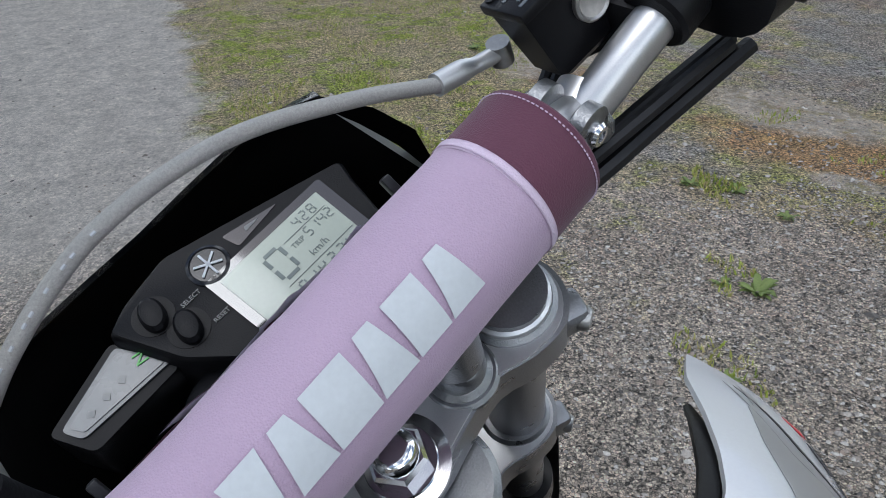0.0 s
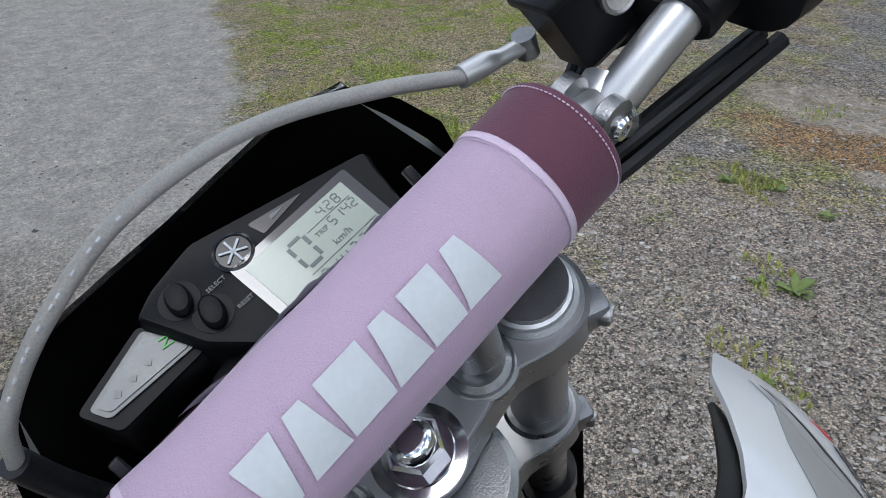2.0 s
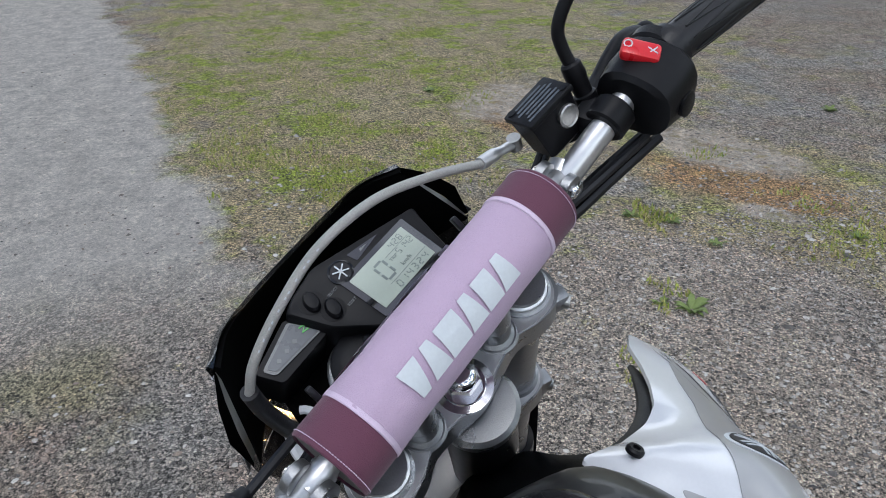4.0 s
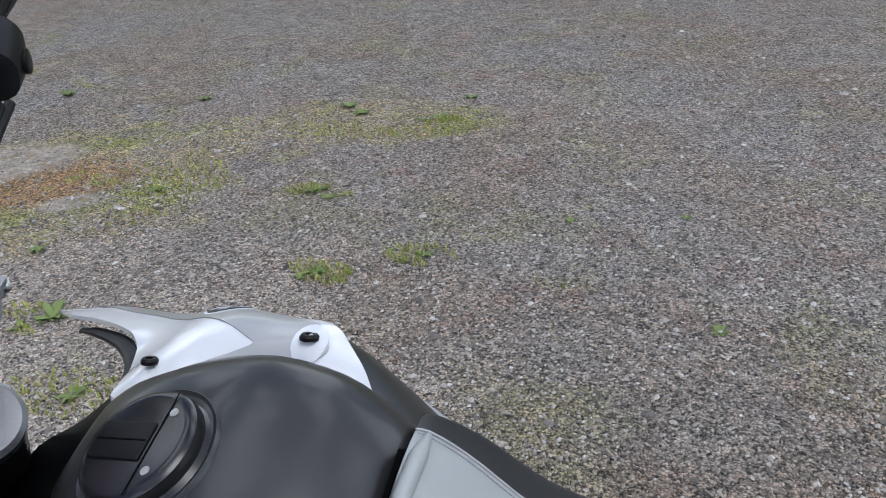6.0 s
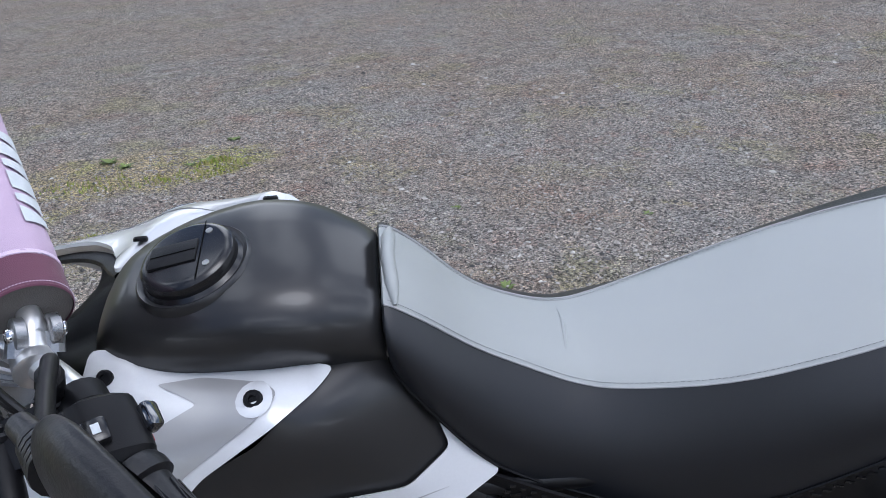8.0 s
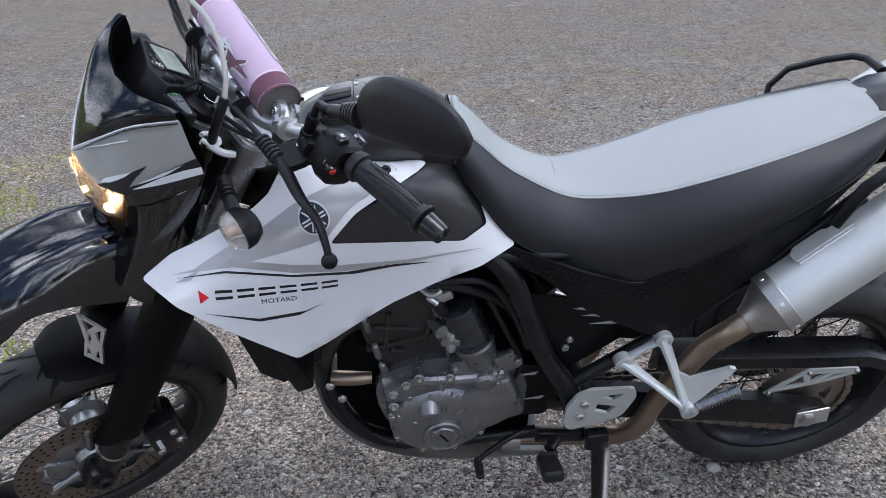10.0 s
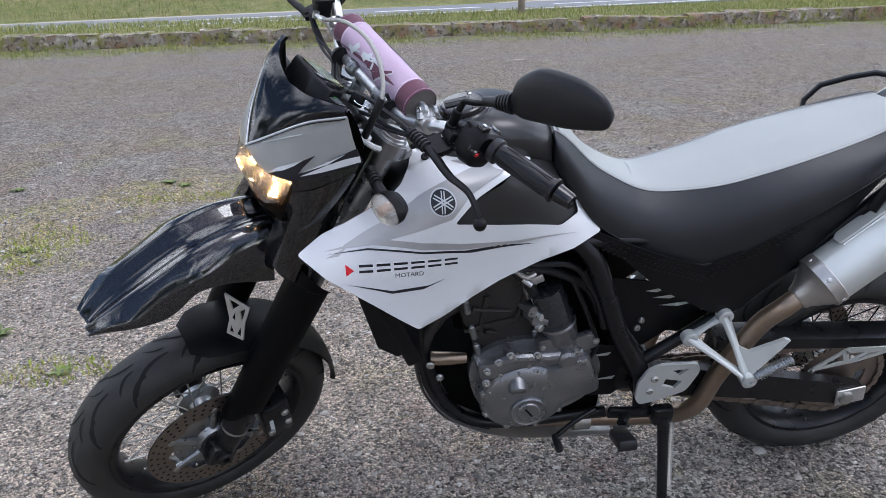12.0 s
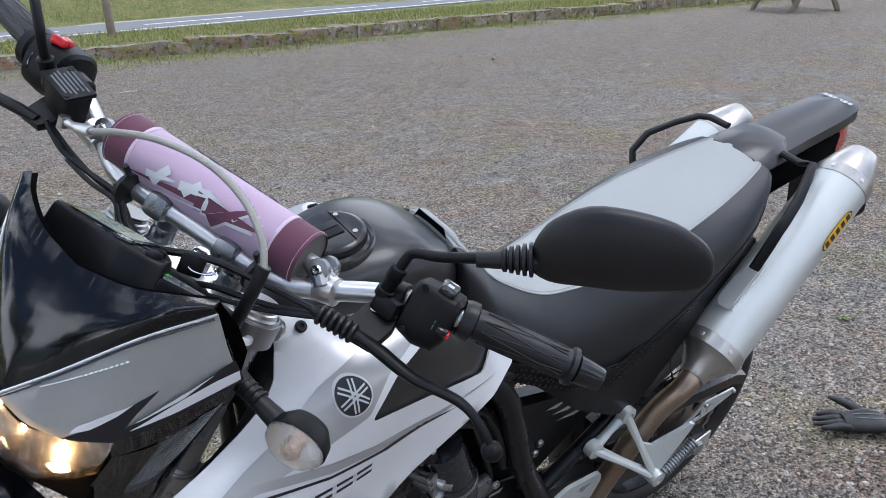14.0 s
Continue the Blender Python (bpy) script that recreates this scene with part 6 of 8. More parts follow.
fpart("beak_mudguard", bk_bm, GLOSS_BLACK, label="glossy black beak mudguard", angle=55)
# tyre hugger with its drilled brace
hug = bmesh.new()
hr = []
for i in range(19):
    a = radians(62 + 96 * i / 18)
    end = min(1.0, min(i, 18 - i) / 3 + 0.55)
    hr.append([FP(w_ * end, 0.302 + 0.016 * (1 - (w_ / 0.075) ** 2), a) for w_ in [-0.075 + 0.15 * j / 10 for j in range(11)]])
hug = loft(hr, closed=False)
bmesh.ops.solidify(hug, geom=hug.faces[:], thickness=0.003)
hugger = fpart("tyre_hugger", hug, PLASTIC, label="short matt black mudguard close over the tyre", angle=60)
BR = FORK @ basis(V(0.125 - 0.125 * 0.64, 0.080 + 0.125 * 0.77, 0), V(0.64, -0.77, 0), V(0, 0, 1), V(-0.77, -0.64, 0))
part("hugger_brace", plate([(0.1090, -0.5118), (0.1450, -0.5154), (0.1522, -0.4794), (0.1810, -0.4326), (0.1248, -0.4347), (0.1205, -0.4722)], 0.005, BR, holes=[[(0.1148, -0.5082), (0.1256, -0.5089), (0.1248, -0.4851)], [(0.1299, -0.5089), (0.1407, -0.5103), (0.1436, -0.4902)], [(0.1263, -0.4736), (0.1313, -0.4398), (0.1392, -0.4520)], [(0.1378, -0.4830), (0.1472, -0.4578), (0.1479, -0.4779)], [(0.1436, -0.4390), (0.1695, -0.4376), (0.1536, -0.4578)]]), ALU, hugger, "bright drilled aluminium brace")

# tank
def tank_ring(x, w, top, low=0.82):
    prof = [(0, 0), (0.3, 0.0005), (0.58, 0.003), (0.76, 0.009), (0.89, 0.019), (0.96, 0.030), (0.995, 0.042), (0.985, 0.054), (0.94, 0.068), (0.88, 0.09), (0.80, 1)]
    half = [(w * a, top - b if b < 1 else low) for a, b in prof]
    return [V(x, y, z) for y, z in half] + [V(x, -y, z) for y, z in reversed(half[1:])]


tk = [(1.116, 0.040, 0.968), (1.104, 0.053, 0.998), (1.078, 0.068, 1.027), (1.04, 0.083, 1.043), (1.0, 0.093, 1.054), (0.95, 0.098, 1.061), (0.90, 0.094, 1.054), (0.865, 0.084, 1.038), (0.843, 0.075, 1.024), (0.838, 0.072, 1.014)]
tank = bpart("fuel_tank", loft([tank_ring(*k) for k in spline([V(*k) for k in tk], 3)]), SATIN_BLACK, label="satin black fuel tank", angle=50)
CAPM = pose(1.004, 0.014, 1.053, 0, 11, 0) @ Matrix.Diagonal((0.86, 0.86, 0.8, 1))
part("cap_recess", turned([(-0.03, 0.066), (-0.003, 0.064), (0.001, 0.061), (-0.002, 0.056)], (0, 0, 0), (0, 0, 1), 48), SATIN_BLACK, tank, m=CAPM)
cap = part("fuel_cap", turned([(-0.012, 0.056), (-0.002, 0.056), (0.002, 0.052), (0.014, 0.051), (0.018, 0.047), (0.019, 0.042), (0.0195, 0.0)], (0, 0, 0), (0, 0, 1), 48), CAP_BLACK, tank, "black lockable fuel cap", m=CAPM)
part("cap_flap", block((0.052, 0.034, 0.003), (0.012, 0.0, 0.0205), bevel=0.0015), PLASTIC, cap, m=CAPM)
part("cap_slot", block((0.001, 0.09, 0.0005), (-0.018, 0, 0.0198), bevel=0), DULL_BLACK, cap, m=CAPM)
part("cap_slot", block((0.05, 0.0012, 0.0006), (0.012, 0.0, 0.0222), bevel=0), DULL_BLACK, cap, m=CAPM)
for a in (2.4, 4.0):
    part("cap_screw", turned([(0, 0.004), (0.001, 0.0038), (0.001, 0)], (0.036 * math.cos(a), 0.036 * math.sin(a), 0.0192), (0, 0, 1), 12), STEEL, cap, m=CAPM)
# black filler between tank and steering head
bpart("tank_nose", loft([[V(x, y * w_, z) for y, z in ((-1, lo), (-1, hi - 0.03), (-0.5, hi), (0.5, hi), (1, hi - 0.03), (1, lo))] for x, w_, lo, hi in ((1.00, 0.095, 0.80, 1.0), (1.06, 0.085, 0.80, 0.995), (1.10, 0.07, 0.82, 0.975), (1.135, 0.052, 0.86, 0.945))]), PLASTIC, label="black plastic nose cover", angle=40)

NOSE = [(0.0, 1.206, 0.930, 1.098, 0.968), (0.030, 1.200, 0.935, 1.100, 0.975), (0.054, 1.172, 0.941, 1.106, 0.984), (0.078, 1.155, 0.945, 1.113, 0.979), (0.092, 1.150, 0.946, 1.119, 0.971), (0.112, 1.149, 0.948, 1.128, 0.962), (0.128, 1.156, 0.950, 1.144, 0.955)]
nose_rows = spline([V(*k[:3]) for k in NOSE], 3), spline([V(k[0], *k[3:]) for k in NOSE], 3)
nose_half = [[V(f.y, f.x, f.z - 0.05), V(f.y, f.x, f.z - 0.004), V(f.y - 0.003, f.x, f.z), V((f.y + b.y) / 2, f.x, (f.z + b.z) / 2 - 0.002), V(b.y, b.x, b.z - 0.002), V(b.y - 0.004, b.x, b.z - 0.03)] for f, b in zip(*nose_rows)]
nose_bm = loft([[V(p.x, -p.y, p.z) for p in r] for r in reversed(nose_half[1:])] + nose_half, closed=False)
bmesh.ops.solidify(nose_bm, geom=nose_bm.faces[:], thickness=0.003)
bpart("nose_bridge", nose_bm, PLASTIC, label="black plastic bridge between the shrouds", angle=40)

# tank shrouds: a curved skin over control points
CTRL = [(1.097, 0.053, 0.996), (1.077, 0.092, 0.997), (0.942, 0.128, 0.997), (0.878, 0.094, 0.982), (1.041, 0.190, 0.92), (1.060, 0.174, 0.958), (0.797, 0.098, 0.904), (0.78, 0.115, 0.858), (0.734, 0.118, 0.822), (0.822, 0.145, 0.864), (1.234, 0.221, 0.861), (1.318, 0.187, 0.885), (1.250, 0.168, 0.914), (1.190, 0.148, 0.939), (1.160, 0.140, 0.948), (1.15, 0.193, 0.904), (1.118, 0.090, 0.972), (1.05, 0.061, 0.992), (1.0, 0.070, 0.989), (0.94, 0.080, 0.985), (1.113, 0.217, 0.696), (0.95, 0.172, 0.90), (0.98, 0.178, 0.78)]
CT = np.array(CTRL)
CA = np.c_[CT[:, 0], (CT[:, 2] - CT[:, 1]) / math.sqrt(2)]
CH = (CT[:, 1] + CT[:, 2]) / math.sqrt(2)


def tps(d):
    return np.where(d > 1e-9, d * d * np.log(np.maximum(d, 1e-9)), 0.0)


_n = len(CT)
_K = np.zeros((_n + 3, _n + 3))
_K[:_n, :_n] = tps(np.linalg.norm(CA[:, None] - CA[None], axis=2)) + np.eye(_n) * 1e-5
_K[:_n, _n:] = np.c_[np.ones(_n), CA]
_K[_n:, :_n] = _K[:_n, _n:].T
_W = np.linalg.solve(_K, np.r_[CH, 0, 0, 0])


def shroud_h(x, b):
    d = np.hypot(CA[:, 0] - x, CA[:, 1] - b)
    return float(tps(d) @ _W[:_n] + _W[_n] + _W[_n + 1] * x + _W[_n + 2] * b)


def on_shroud(x, z):
    """The skin's own height coordinate for a place given by x and z."""
    b = z * 0.5
    for _ in range(40):
        b += 0.5 * (z * math.sqrt(2) - (shroud_h(x, b) + b))
    return b


def at_shroud(x, h, b, s):
    p = V(x, s * (h - b) / math.sqrt(2), (h + b) / math.sqrt(2))
    return p.lerp(SHROUD_SET @ p, min(1.0, max(0.0, (x - 0.86) / 0.09))) if s < 0 else p


def shroud_skin(outline, off, thick, s, res=0.018, r=0.01):
    loop = [(x, z[0] if isinstance(z, tuple) else on_shroud(x, z)) for x, z in outline]
    bm = skin(loop, shroud_h, off, thick, res, r)
    for v in bm.verts:
        x, h, b = v.co
        v.co = at_shroud(x, h, b, s)
    return bm


SHROUD = [(1.326, (0.478,)), (1.28, (0.512,)), (1.235, (0.530,)), (1.19, (0.552,)), (1.155, (0.572,)), (1.132, (0.594,)), (1.115, (0.630,)), (1.106, (0.667,)), (1.055, (0.662,)), (1.004, (0.656,)), (0.952, (0.647,)), (0.916, (0.640,)), (0.884, (0.631,)), (0.90, (0.614,)), (0.937, (0.588,)), (1.0, (0.551,)), (1.042, 0.912), (0.93, 0.889), (0.831, 0.866), (0.786, 0.870), (0.797, 0.904), (0.765, 0.868), (0.736, 0.825), (0.80, 0.812), (0.875, 0.800), (0.95, 0.766), (1.0, 0.740), (1.06, 0.710), (1.112, 0.692), (1.161, 0.741), (1.226, 0.803), (1.277, 0.838)]
# the far shroud stands a little higher and flatter than the near one
SHROUD_SET = Matrix.Translation(V(0, -0.09, 1.008)) @ Matrix.Rotation(radians(-6), 4, "X") @ Matrix.Translation(V(0, 0.09, -1.0))
for s in (1, -1):
    sh = bpart("tank_shroud", shroud_skin(SHROUD, 0.0, 0.004, s, r=0.008), WHITE, label="glossy white plastic tank shroud with grey and black graphics", angle=50)
    bpart("grey_panel", shroud_skin([(1.246, (0.486,)), (1.20, (0.512,)), (1.15, (0.535,)), (1.096, (0.570,)), (1.045, (0.592,)), (1.012, (0.608,)), (1.001, (0.613,)), (1.017, (0.621,)), (1.04, (0.632,)), (1.00, (0.634,)), (0.968, (0.629,)), (0.943, (0.625,)), (0.931, (0.616,)), (0.945, (0.600,)), (0.978, (0.578,)), (1.012, (0.556,)), (1.045, 0.922), (1.10, 0.906), (1.18, 0.890)], 0.0007, 0.0005, s, 0.012, 0.006), SILVER_PAINT, sh, "silver-grey painted flash")
    bpart("white_rim", shroud_skin([(0.951 + 0.016 * math.cos(i * math.pi / 8), (0.6130 + 0.014 * math.sin(i * math.pi / 8),)) for i in range(16)], 0.0013, 0.0005, s, 0.006, 0), WHITE, sh)
    for (x, b), r_ in (((1.084, 0.642), 0.0075), ((0.951, 0.6130), 0.0085)):
        h = shroud_h(x, b)
        bolt(at_shroud(x, h, b, s), (0, s * 0.6, 0.8), r_, sh, PLASTIC, h=0.005)
    # graphics
    for o_, m_, nm in (([(1.28, 0.879), (1.19, 0.897), (1.10, 0.882), (1.03, 0.868), (0.92, 0.853), (0.79, 0.838), (0.92, 0.846), (1.03, 0.855), (1.10, 0.868), (1.19, 0.888)], SILVER_PAINT, "grey_stripe"),
                       ([(1.275, 0.875), (1.20, 0.884), (1.10, 0.864), (1.02, 0.851), (0.95, 0.848), (0.88, 0.842), (0.95, 0.842), (1.01, 0.843), (1.03, 0.848), (1.10, 0.860), (1.20, 0.881)], DARK_PRINT, "black_stripe"),
                       ([(1.24, 0.826), (1.16, 0.796), (1.09, 0.789), (1.06, 0.796), (1.10, 0.783), (1.16, 0.790)], DARK_PRINT, "black_swash"),
                       ([(1.242, 0.862), (1.227, 0.850), (1.241, 0.842)], RED, "red_arrow"),
                       ([(1.275, 0.870), (1.235, 0.888), (1.252, 0.874)], SILVER_PAINT, "grey_flash")):
        bpart(nm, shroud_skin(o_, 0.0008, 0.0004, s, 0.012, 0.0), m_, sh)
    # the model mark as plain bars, the word below it as it reads
    for i in range(6):
        x0 = 1.218 - i * 0.0315
        zz = 0.852 - i * 0.0035
        for dz in ((0.0028, 0.0074), (-0.0074, -0.0028)):
            bpart("mark_bar", shroud_skin([(x0, zz + dz[0]), (x0 - 0.025, zz - 0.0028 + dz[0]), (x0 - 0.025, zz - 0.0028 + dz[1]), (x0, zz + dz[1])], 0.0009, 0.0004, s, 0.01, 0), DARK_PRINT, sh)

    def lay(co, s=s):
        x = 1.127 - co.x * s if s > 0 else 1.127 + co.x
        z = 0.8225 - (1.127 - x) * 0.14 + co.y
        b = on_shroud(x, z)
        h = shroud_h(x, b) + 0.0009
        return at_shroud(x, h, b, s)
    bpart("wording", words("MOTARD", 0.0095, None, 0.0, bend=lay), DARK_PRINT, sh)
    # emblem
    ex, ez = 1.062, 0.950
    disc = lambda k, off, m_, nm, par: bpart(nm, shroud_skin([(ex + k * 0.024 * math.cos(i * math.pi / 12), ez + k * 0.0215 * math.sin(i * math.pi / 12)) for i in range(24)], off, 0.0006, s, 0.008, 0), m_, par)
    em = disc(1.0, 0.0012, LETTER, "emblem", sh)
    disc(0.9, 0.0018, DARK_PRINT, "emblem_field", em)
    for k in range(3):
        a = math.pi / 2 + k * math.pi / 3
        for q in (-1, 1):
            dx, dz = math.cos(a), math.sin(a) * 0.9
            nx_, nz_ = -math.sin(a) * 0.0022 * q, math.cos(a) * 0.0022 * q
            bpart("emblem_bar", shroud_skin([(ex + dx * 0.019 + nx_ * 1.5, ez + dz * 0.019 + nz_ * 1.5), (ex + dx * 0.019 + nx_ * 0.6, ez + dz * 0.019 + nz_ * 0.6), (ex - dx * 0.019 + nx_ * 0.6, ez - dz * 0.019 + nz_ * 0.6), (ex - dx * 0.019 + nx_ * 1.5, ez - dz * 0.019 + nz_ * 1.5)], 0.0024, 0.0005, s, 0.008, 0), LETTER, em)
    # dark inner edge and the black side panel that shows in the gap
    bpart("inner_panel", shroud_skin([(1.06, 0.93), (0.95, 0.975), (0.87, 0.985), (0.80, 0.93), (0.76, 0.85), (0.85, 0.84), (1.03, 0.88)], -0.008, 0.003, s, 0.02, 0.01), SATIN_BLACK, tank, "satin black tank side")
    bpart("shroud_back", tube([(SHROUD_SET if s < 0 else Matrix()) @ V(x, s * y, z) for x, y, z in ((1.27, 0.168, 0.885), (1.235, 0.160, 0.902), (1.18, 0.140, 0.926), (1.142, 0.114, 0.944), (1.122, 0.084, 0.960), (1.106, 0.054, 0.983))], [0.003, 0.006, 0.008, 0.010, 0.009, 0.004], 8, 5, flat=0.6), PLASTIC, sh, "black inner edge")

# seat
SEAT = [(0.838, 0.050, 1.010, 0.060, 0.985), (0.832, 0.056, 1.019, 0.082, 0.955), (0.80, 0.056, 0.993, 0.10, 0.911), (0.75, 0.050, 0.940, 0.112, 0.842), (0.70, 0.052, 0.906, 0.12, 0.805), (0.65, 0.060, 0.882, 0.126, 0.780), (0.60, 0.071, 0.878, 0.138, 0.765), (0.50, 0.090, 0.894, 0.148, 0.743), (0.40, 0.097, 0.923, 0.157, 0.803), (0.30, 0.094, 0.952, 0.154, 0.862), (0.20, 0.082, 0.979, 0.138, 0.915), (0.13, 0.068, 1.000, 0.108, 0.95), (0.105, 0.060, 1.008, 0.085, 0.965)]
srows = [(a.x, a.y, a.z, b.y, b.z) for a, b in zip(spline([V(r[0], r[1], r[2]) for r in SEAT], 4), spline([V(r[0], r[3], r[4]) for r in SEAT], 4))]
us = [-1 + i / 7 for i in range(15)]
top = [[V(x, y * u, z + 0.009 * (1 - u * u) + 0.0012 * noise.noise((x * 9, u * 2, 4))) for u in us] for x, y, z, _, _ in srows]
top = [[V(x - 0.001, p.y * 0.9, p.z - 0.035) for p in top[0] for x in (p.x,)]] + top
seat = bpart("seat", loft(top, closed=False), SEAT_GREY, label="long seat in silver-grey and black vinyl with pale piping", angle=60)
for s in (1, -1):
    side = loft([[V(x, s * (y + (y2 - y) * t + 0.015 * math.sin(t * math.pi)), z + (z2 - z) * t + 0.009 * math.sin(t * math.pi)) for t in [i / 9 for i in range(10)]] for x, y, z, y2, z2 in srows], closed=False)
    bpart("seat_side", side, SEAT_BLACK, seat, "black vinyl side", 60)
    bpart("seam", tube([(x, s * (y + 0.0008), z + 0.0004) for x, y, z, _, _ in srows[3::2]], 0.0011, 6, 2), THREAD, seat, "pale piping")
    bpart("seat_pan", loft([[V(x, s * y2 * 0.985, z2 + 0.008), V(x, s * y2 * 0.94, z2 - 0.02), V(x, s * y2 * 0.85, z2 - 0.05), V(x, s * y2 * 0.55, z2 - 0.06)] for x, _, _, y2, z2 in srows[8:]], closed=False), PLASTIC, seat, "black plastic seat pan")
    bpart("seat_welt", tube([(x, s * (y2 + 0.001), z2) for x, _, _, y2, z2 in srows[3::2]], 0.0018, 6, 2), PLASTIC, seat)
    sti = bmesh.new()
    line = [V(x, s * (y - 0.004), z + 0.0022) for x, y, z, _, _ in srows[4:]]
    line = spline(line, 4)
    for a, b in zip(line, line[1:]):
        rod(a, a.lerp(b, 0.65), 0.0004, seg=4, bm=sti)
    bpart("stitching", sti, CLEAR_GREY, seat)
bpart("seat_back_end", loft([[V(0.105, p[0], p[1]) for p in ((-0.085, 0.965), (-0.06, 1.008), (0.0, 1.017), (0.06, 1.008), (0.085, 0.965))], [V(0.098, p[0], p[1]) for p in ((-0.08, 0.96), (-0.055, 1.0), (0.0, 1.009), (0.055, 1.0), (0.08, 0.96))]], closed=False), SEAT_BLACK, seat)
bpart("seat_base", loft([[V(x, -y2 * 0.95, z2 + 0.004), V(x, -y2 * 0.5, z2 + 0.05), V(x, y2 * 0.5, z2 + 0.05), V(x, y2 * 0.95, z2 + 0.004)] for x, _, _, y2, z2 in srows], closed=False), DULL_BLACK, seat)

bpart("seat_lip", tube([(0.829 - 0.004 * abs(u), 0.055 * u, 1.0165 + 0.008 * (1 - u * u)) for u in [-1 + i / 5 for i in range(11)]], [0.002, 0.005] + [0.0072] * 7 + [0.005, 0.002], 12, 3), SEAT_GREY, seat, "rolled front lip")
bpart("seat_crease", tube([(0.648, -0.041, 0.8862), (0.647, -0.020, 0.8892), (0.649, -0.002, 0.8895), (0.652, 0.018, 0.8888), (0.657, 0.036, 0.8872)], [0.0006, 0.0022, 0.0030, 0.0026, 0.0006], 12, 5, flat=0.8), SEAT_GREY, seat, "soft crease in the vinyl")

# side panels under the seat
def side_y(x, z):
    return 0.155 - 0.05 * max(0.0, x - 0.62) / 0.2 - 0.03 * max(0.0, 0.35 - x) / 0.2 + 0.05 * (0.75 - z)


for s in (1, -1):
    sp = bpart("side_panel", skin([(0.778, 0.836), (0.70, 0.806), (0.62, 0.780), (0.515, 0.742), (0.40, 0.800), (0.30, 0.862), (0.215, 0.905), (0.150, 0.925), (0.185, 0.880), (0.245, 0.800), (0.300, 0.745), (0.365, 0.690), (0.415, 0.630), (0.445, 0.615), (0.49, 0.626), (0.60, 0.690), (0.69, 0.765), (0.765, 0.800), (0.84, 0.800)], side_y, side=s, thick=0.004), PLASTIC, label="black textured side panel below the seat")
    dots = bmesh.new()
    for i in range(46):
        x = 0.725 - i * 0.0105
        for j in range(4):
            zt = 0.742 + (x - 0.515) * 0.36 if x > 0.515 else 0.742 + (0.515 - x) * 0.53
            z = zt - 0.010 - j * 0.008
            if z > 0.70:
                block((0.0055, 0.0016, 0.0036), (x + (j % 2) * 0.005, s * (side_y(x, z) + 0.0004), z), bevel=0, bm=dots)
    bpart("raised_texture", dots, FRAME_BLACK, sp, "raised non-slip texture")
    # tube frame
    fr = bpart("frame_tube", tube([(0.80, 0.10 * s, 0.82), (0.745, 0.122 * s, 0.76), (0.715, 0.130 * s, 0.69), (0.665, 0.136 * s, 0.56), (0.615, 0.138 * s, 0.47), (0.585, 0.138 * s, 0.40), (0.575, 0.13 * s, 0.32)], [0.019, 0.02, 0.02, 0.02, 0.022, 0.024, 0.022], 16, 6), FRAME_BLACK, label="black painted frame tube")
    bpart("subframe_tube", tube([(0.60, 0.136 * s, 0.475), (0.45, 0.138 * s, 0.595), (0.30, 0.125 * s, 0.72), (0.12, 0.10 * s, 0.87)], 0.0145, 14, 6), FRAME_BLACK, fr)
    bpart("top_tube", tube([(1.10, 0.035 * s, 0.95), (0.98, 0.09 * s, 0.83), (0.80, 0.11 * s, 0.80), (0.5, 0.11 * s, 0.80), (0.15, 0.09 * s, 0.90)], 0.014, 12, 6), FRAME_BLACK, fr)
    bpart("down_tube", tube([(1.13, 0.02 * s, 0.88), (1.115, 0.05 * s, 0.70), (1.085, 0.075 * s, 0.48), (1.03, 0.085 * s, 0.33), (0.92, 0.09 * s, 0.262), (0.65, 0.10 * s, 0.275)], 0.0145, 14, 6), FRAME_BLACK, fr)
    # dark infill panel with pale flashes
    inf = bpart("infill_panel", skin([(0.70, 0.70), (0.50, 0.655), (0.455, 0.61), (0.60, 0.495), (0.645, 0.56)], lambda x, z: 0.112, side=s, thick=0.004), PLASTIC, fr, "black infill panel with pale flashes")
    for x, z, w_ in ((0.615, 0.655, 0.05), (0.595, 0.635, 0.075), (0.578, 0.612, 0.09)):
        bpart("flash", skin([(x, z), (x - w_ * 0.5, z + 0.004), (x - w_, z + 0.004), (x - w_ * 0.5, z - 0.006)], lambda x, z: 0.1125, side=s, thick=0.0005, r=0), ALU_WHITE, inf)
    for z in (0.575, 0.553):
        bolt((0.612 - (0.575 - z) * -0.3, s * 0.113, z), (0, s, 0), 0.008, inf, STEEL)
    low_inf = bpart("rear_guard_panel", skin([(0.80, 0.52), (0.63, 0.48), (0.60, 0.38), (0.64, 0.33), (0.80, 0.34)], lambda x, z: 0.098, side=s, thick=0.004), PLASTIC, fr)
    for x, z, w_ in ((0.72, 0.462, 0.06), (0.70, 0.385, 0.06)):
        bpart("flash", skin([(x, z), (x - w_, z + 0.008), (x - w_ * 0.9, z - 0.002)], lambda x, z: 0.0985, side=s, thick=0.0005, r=0), ALU_WHITE, low_inf)
    # heel plate
    HM = basis(V(0, 0.168 * s, 0), V(1, 0, 0), V(0, 0, 1), V(0, s, 0))
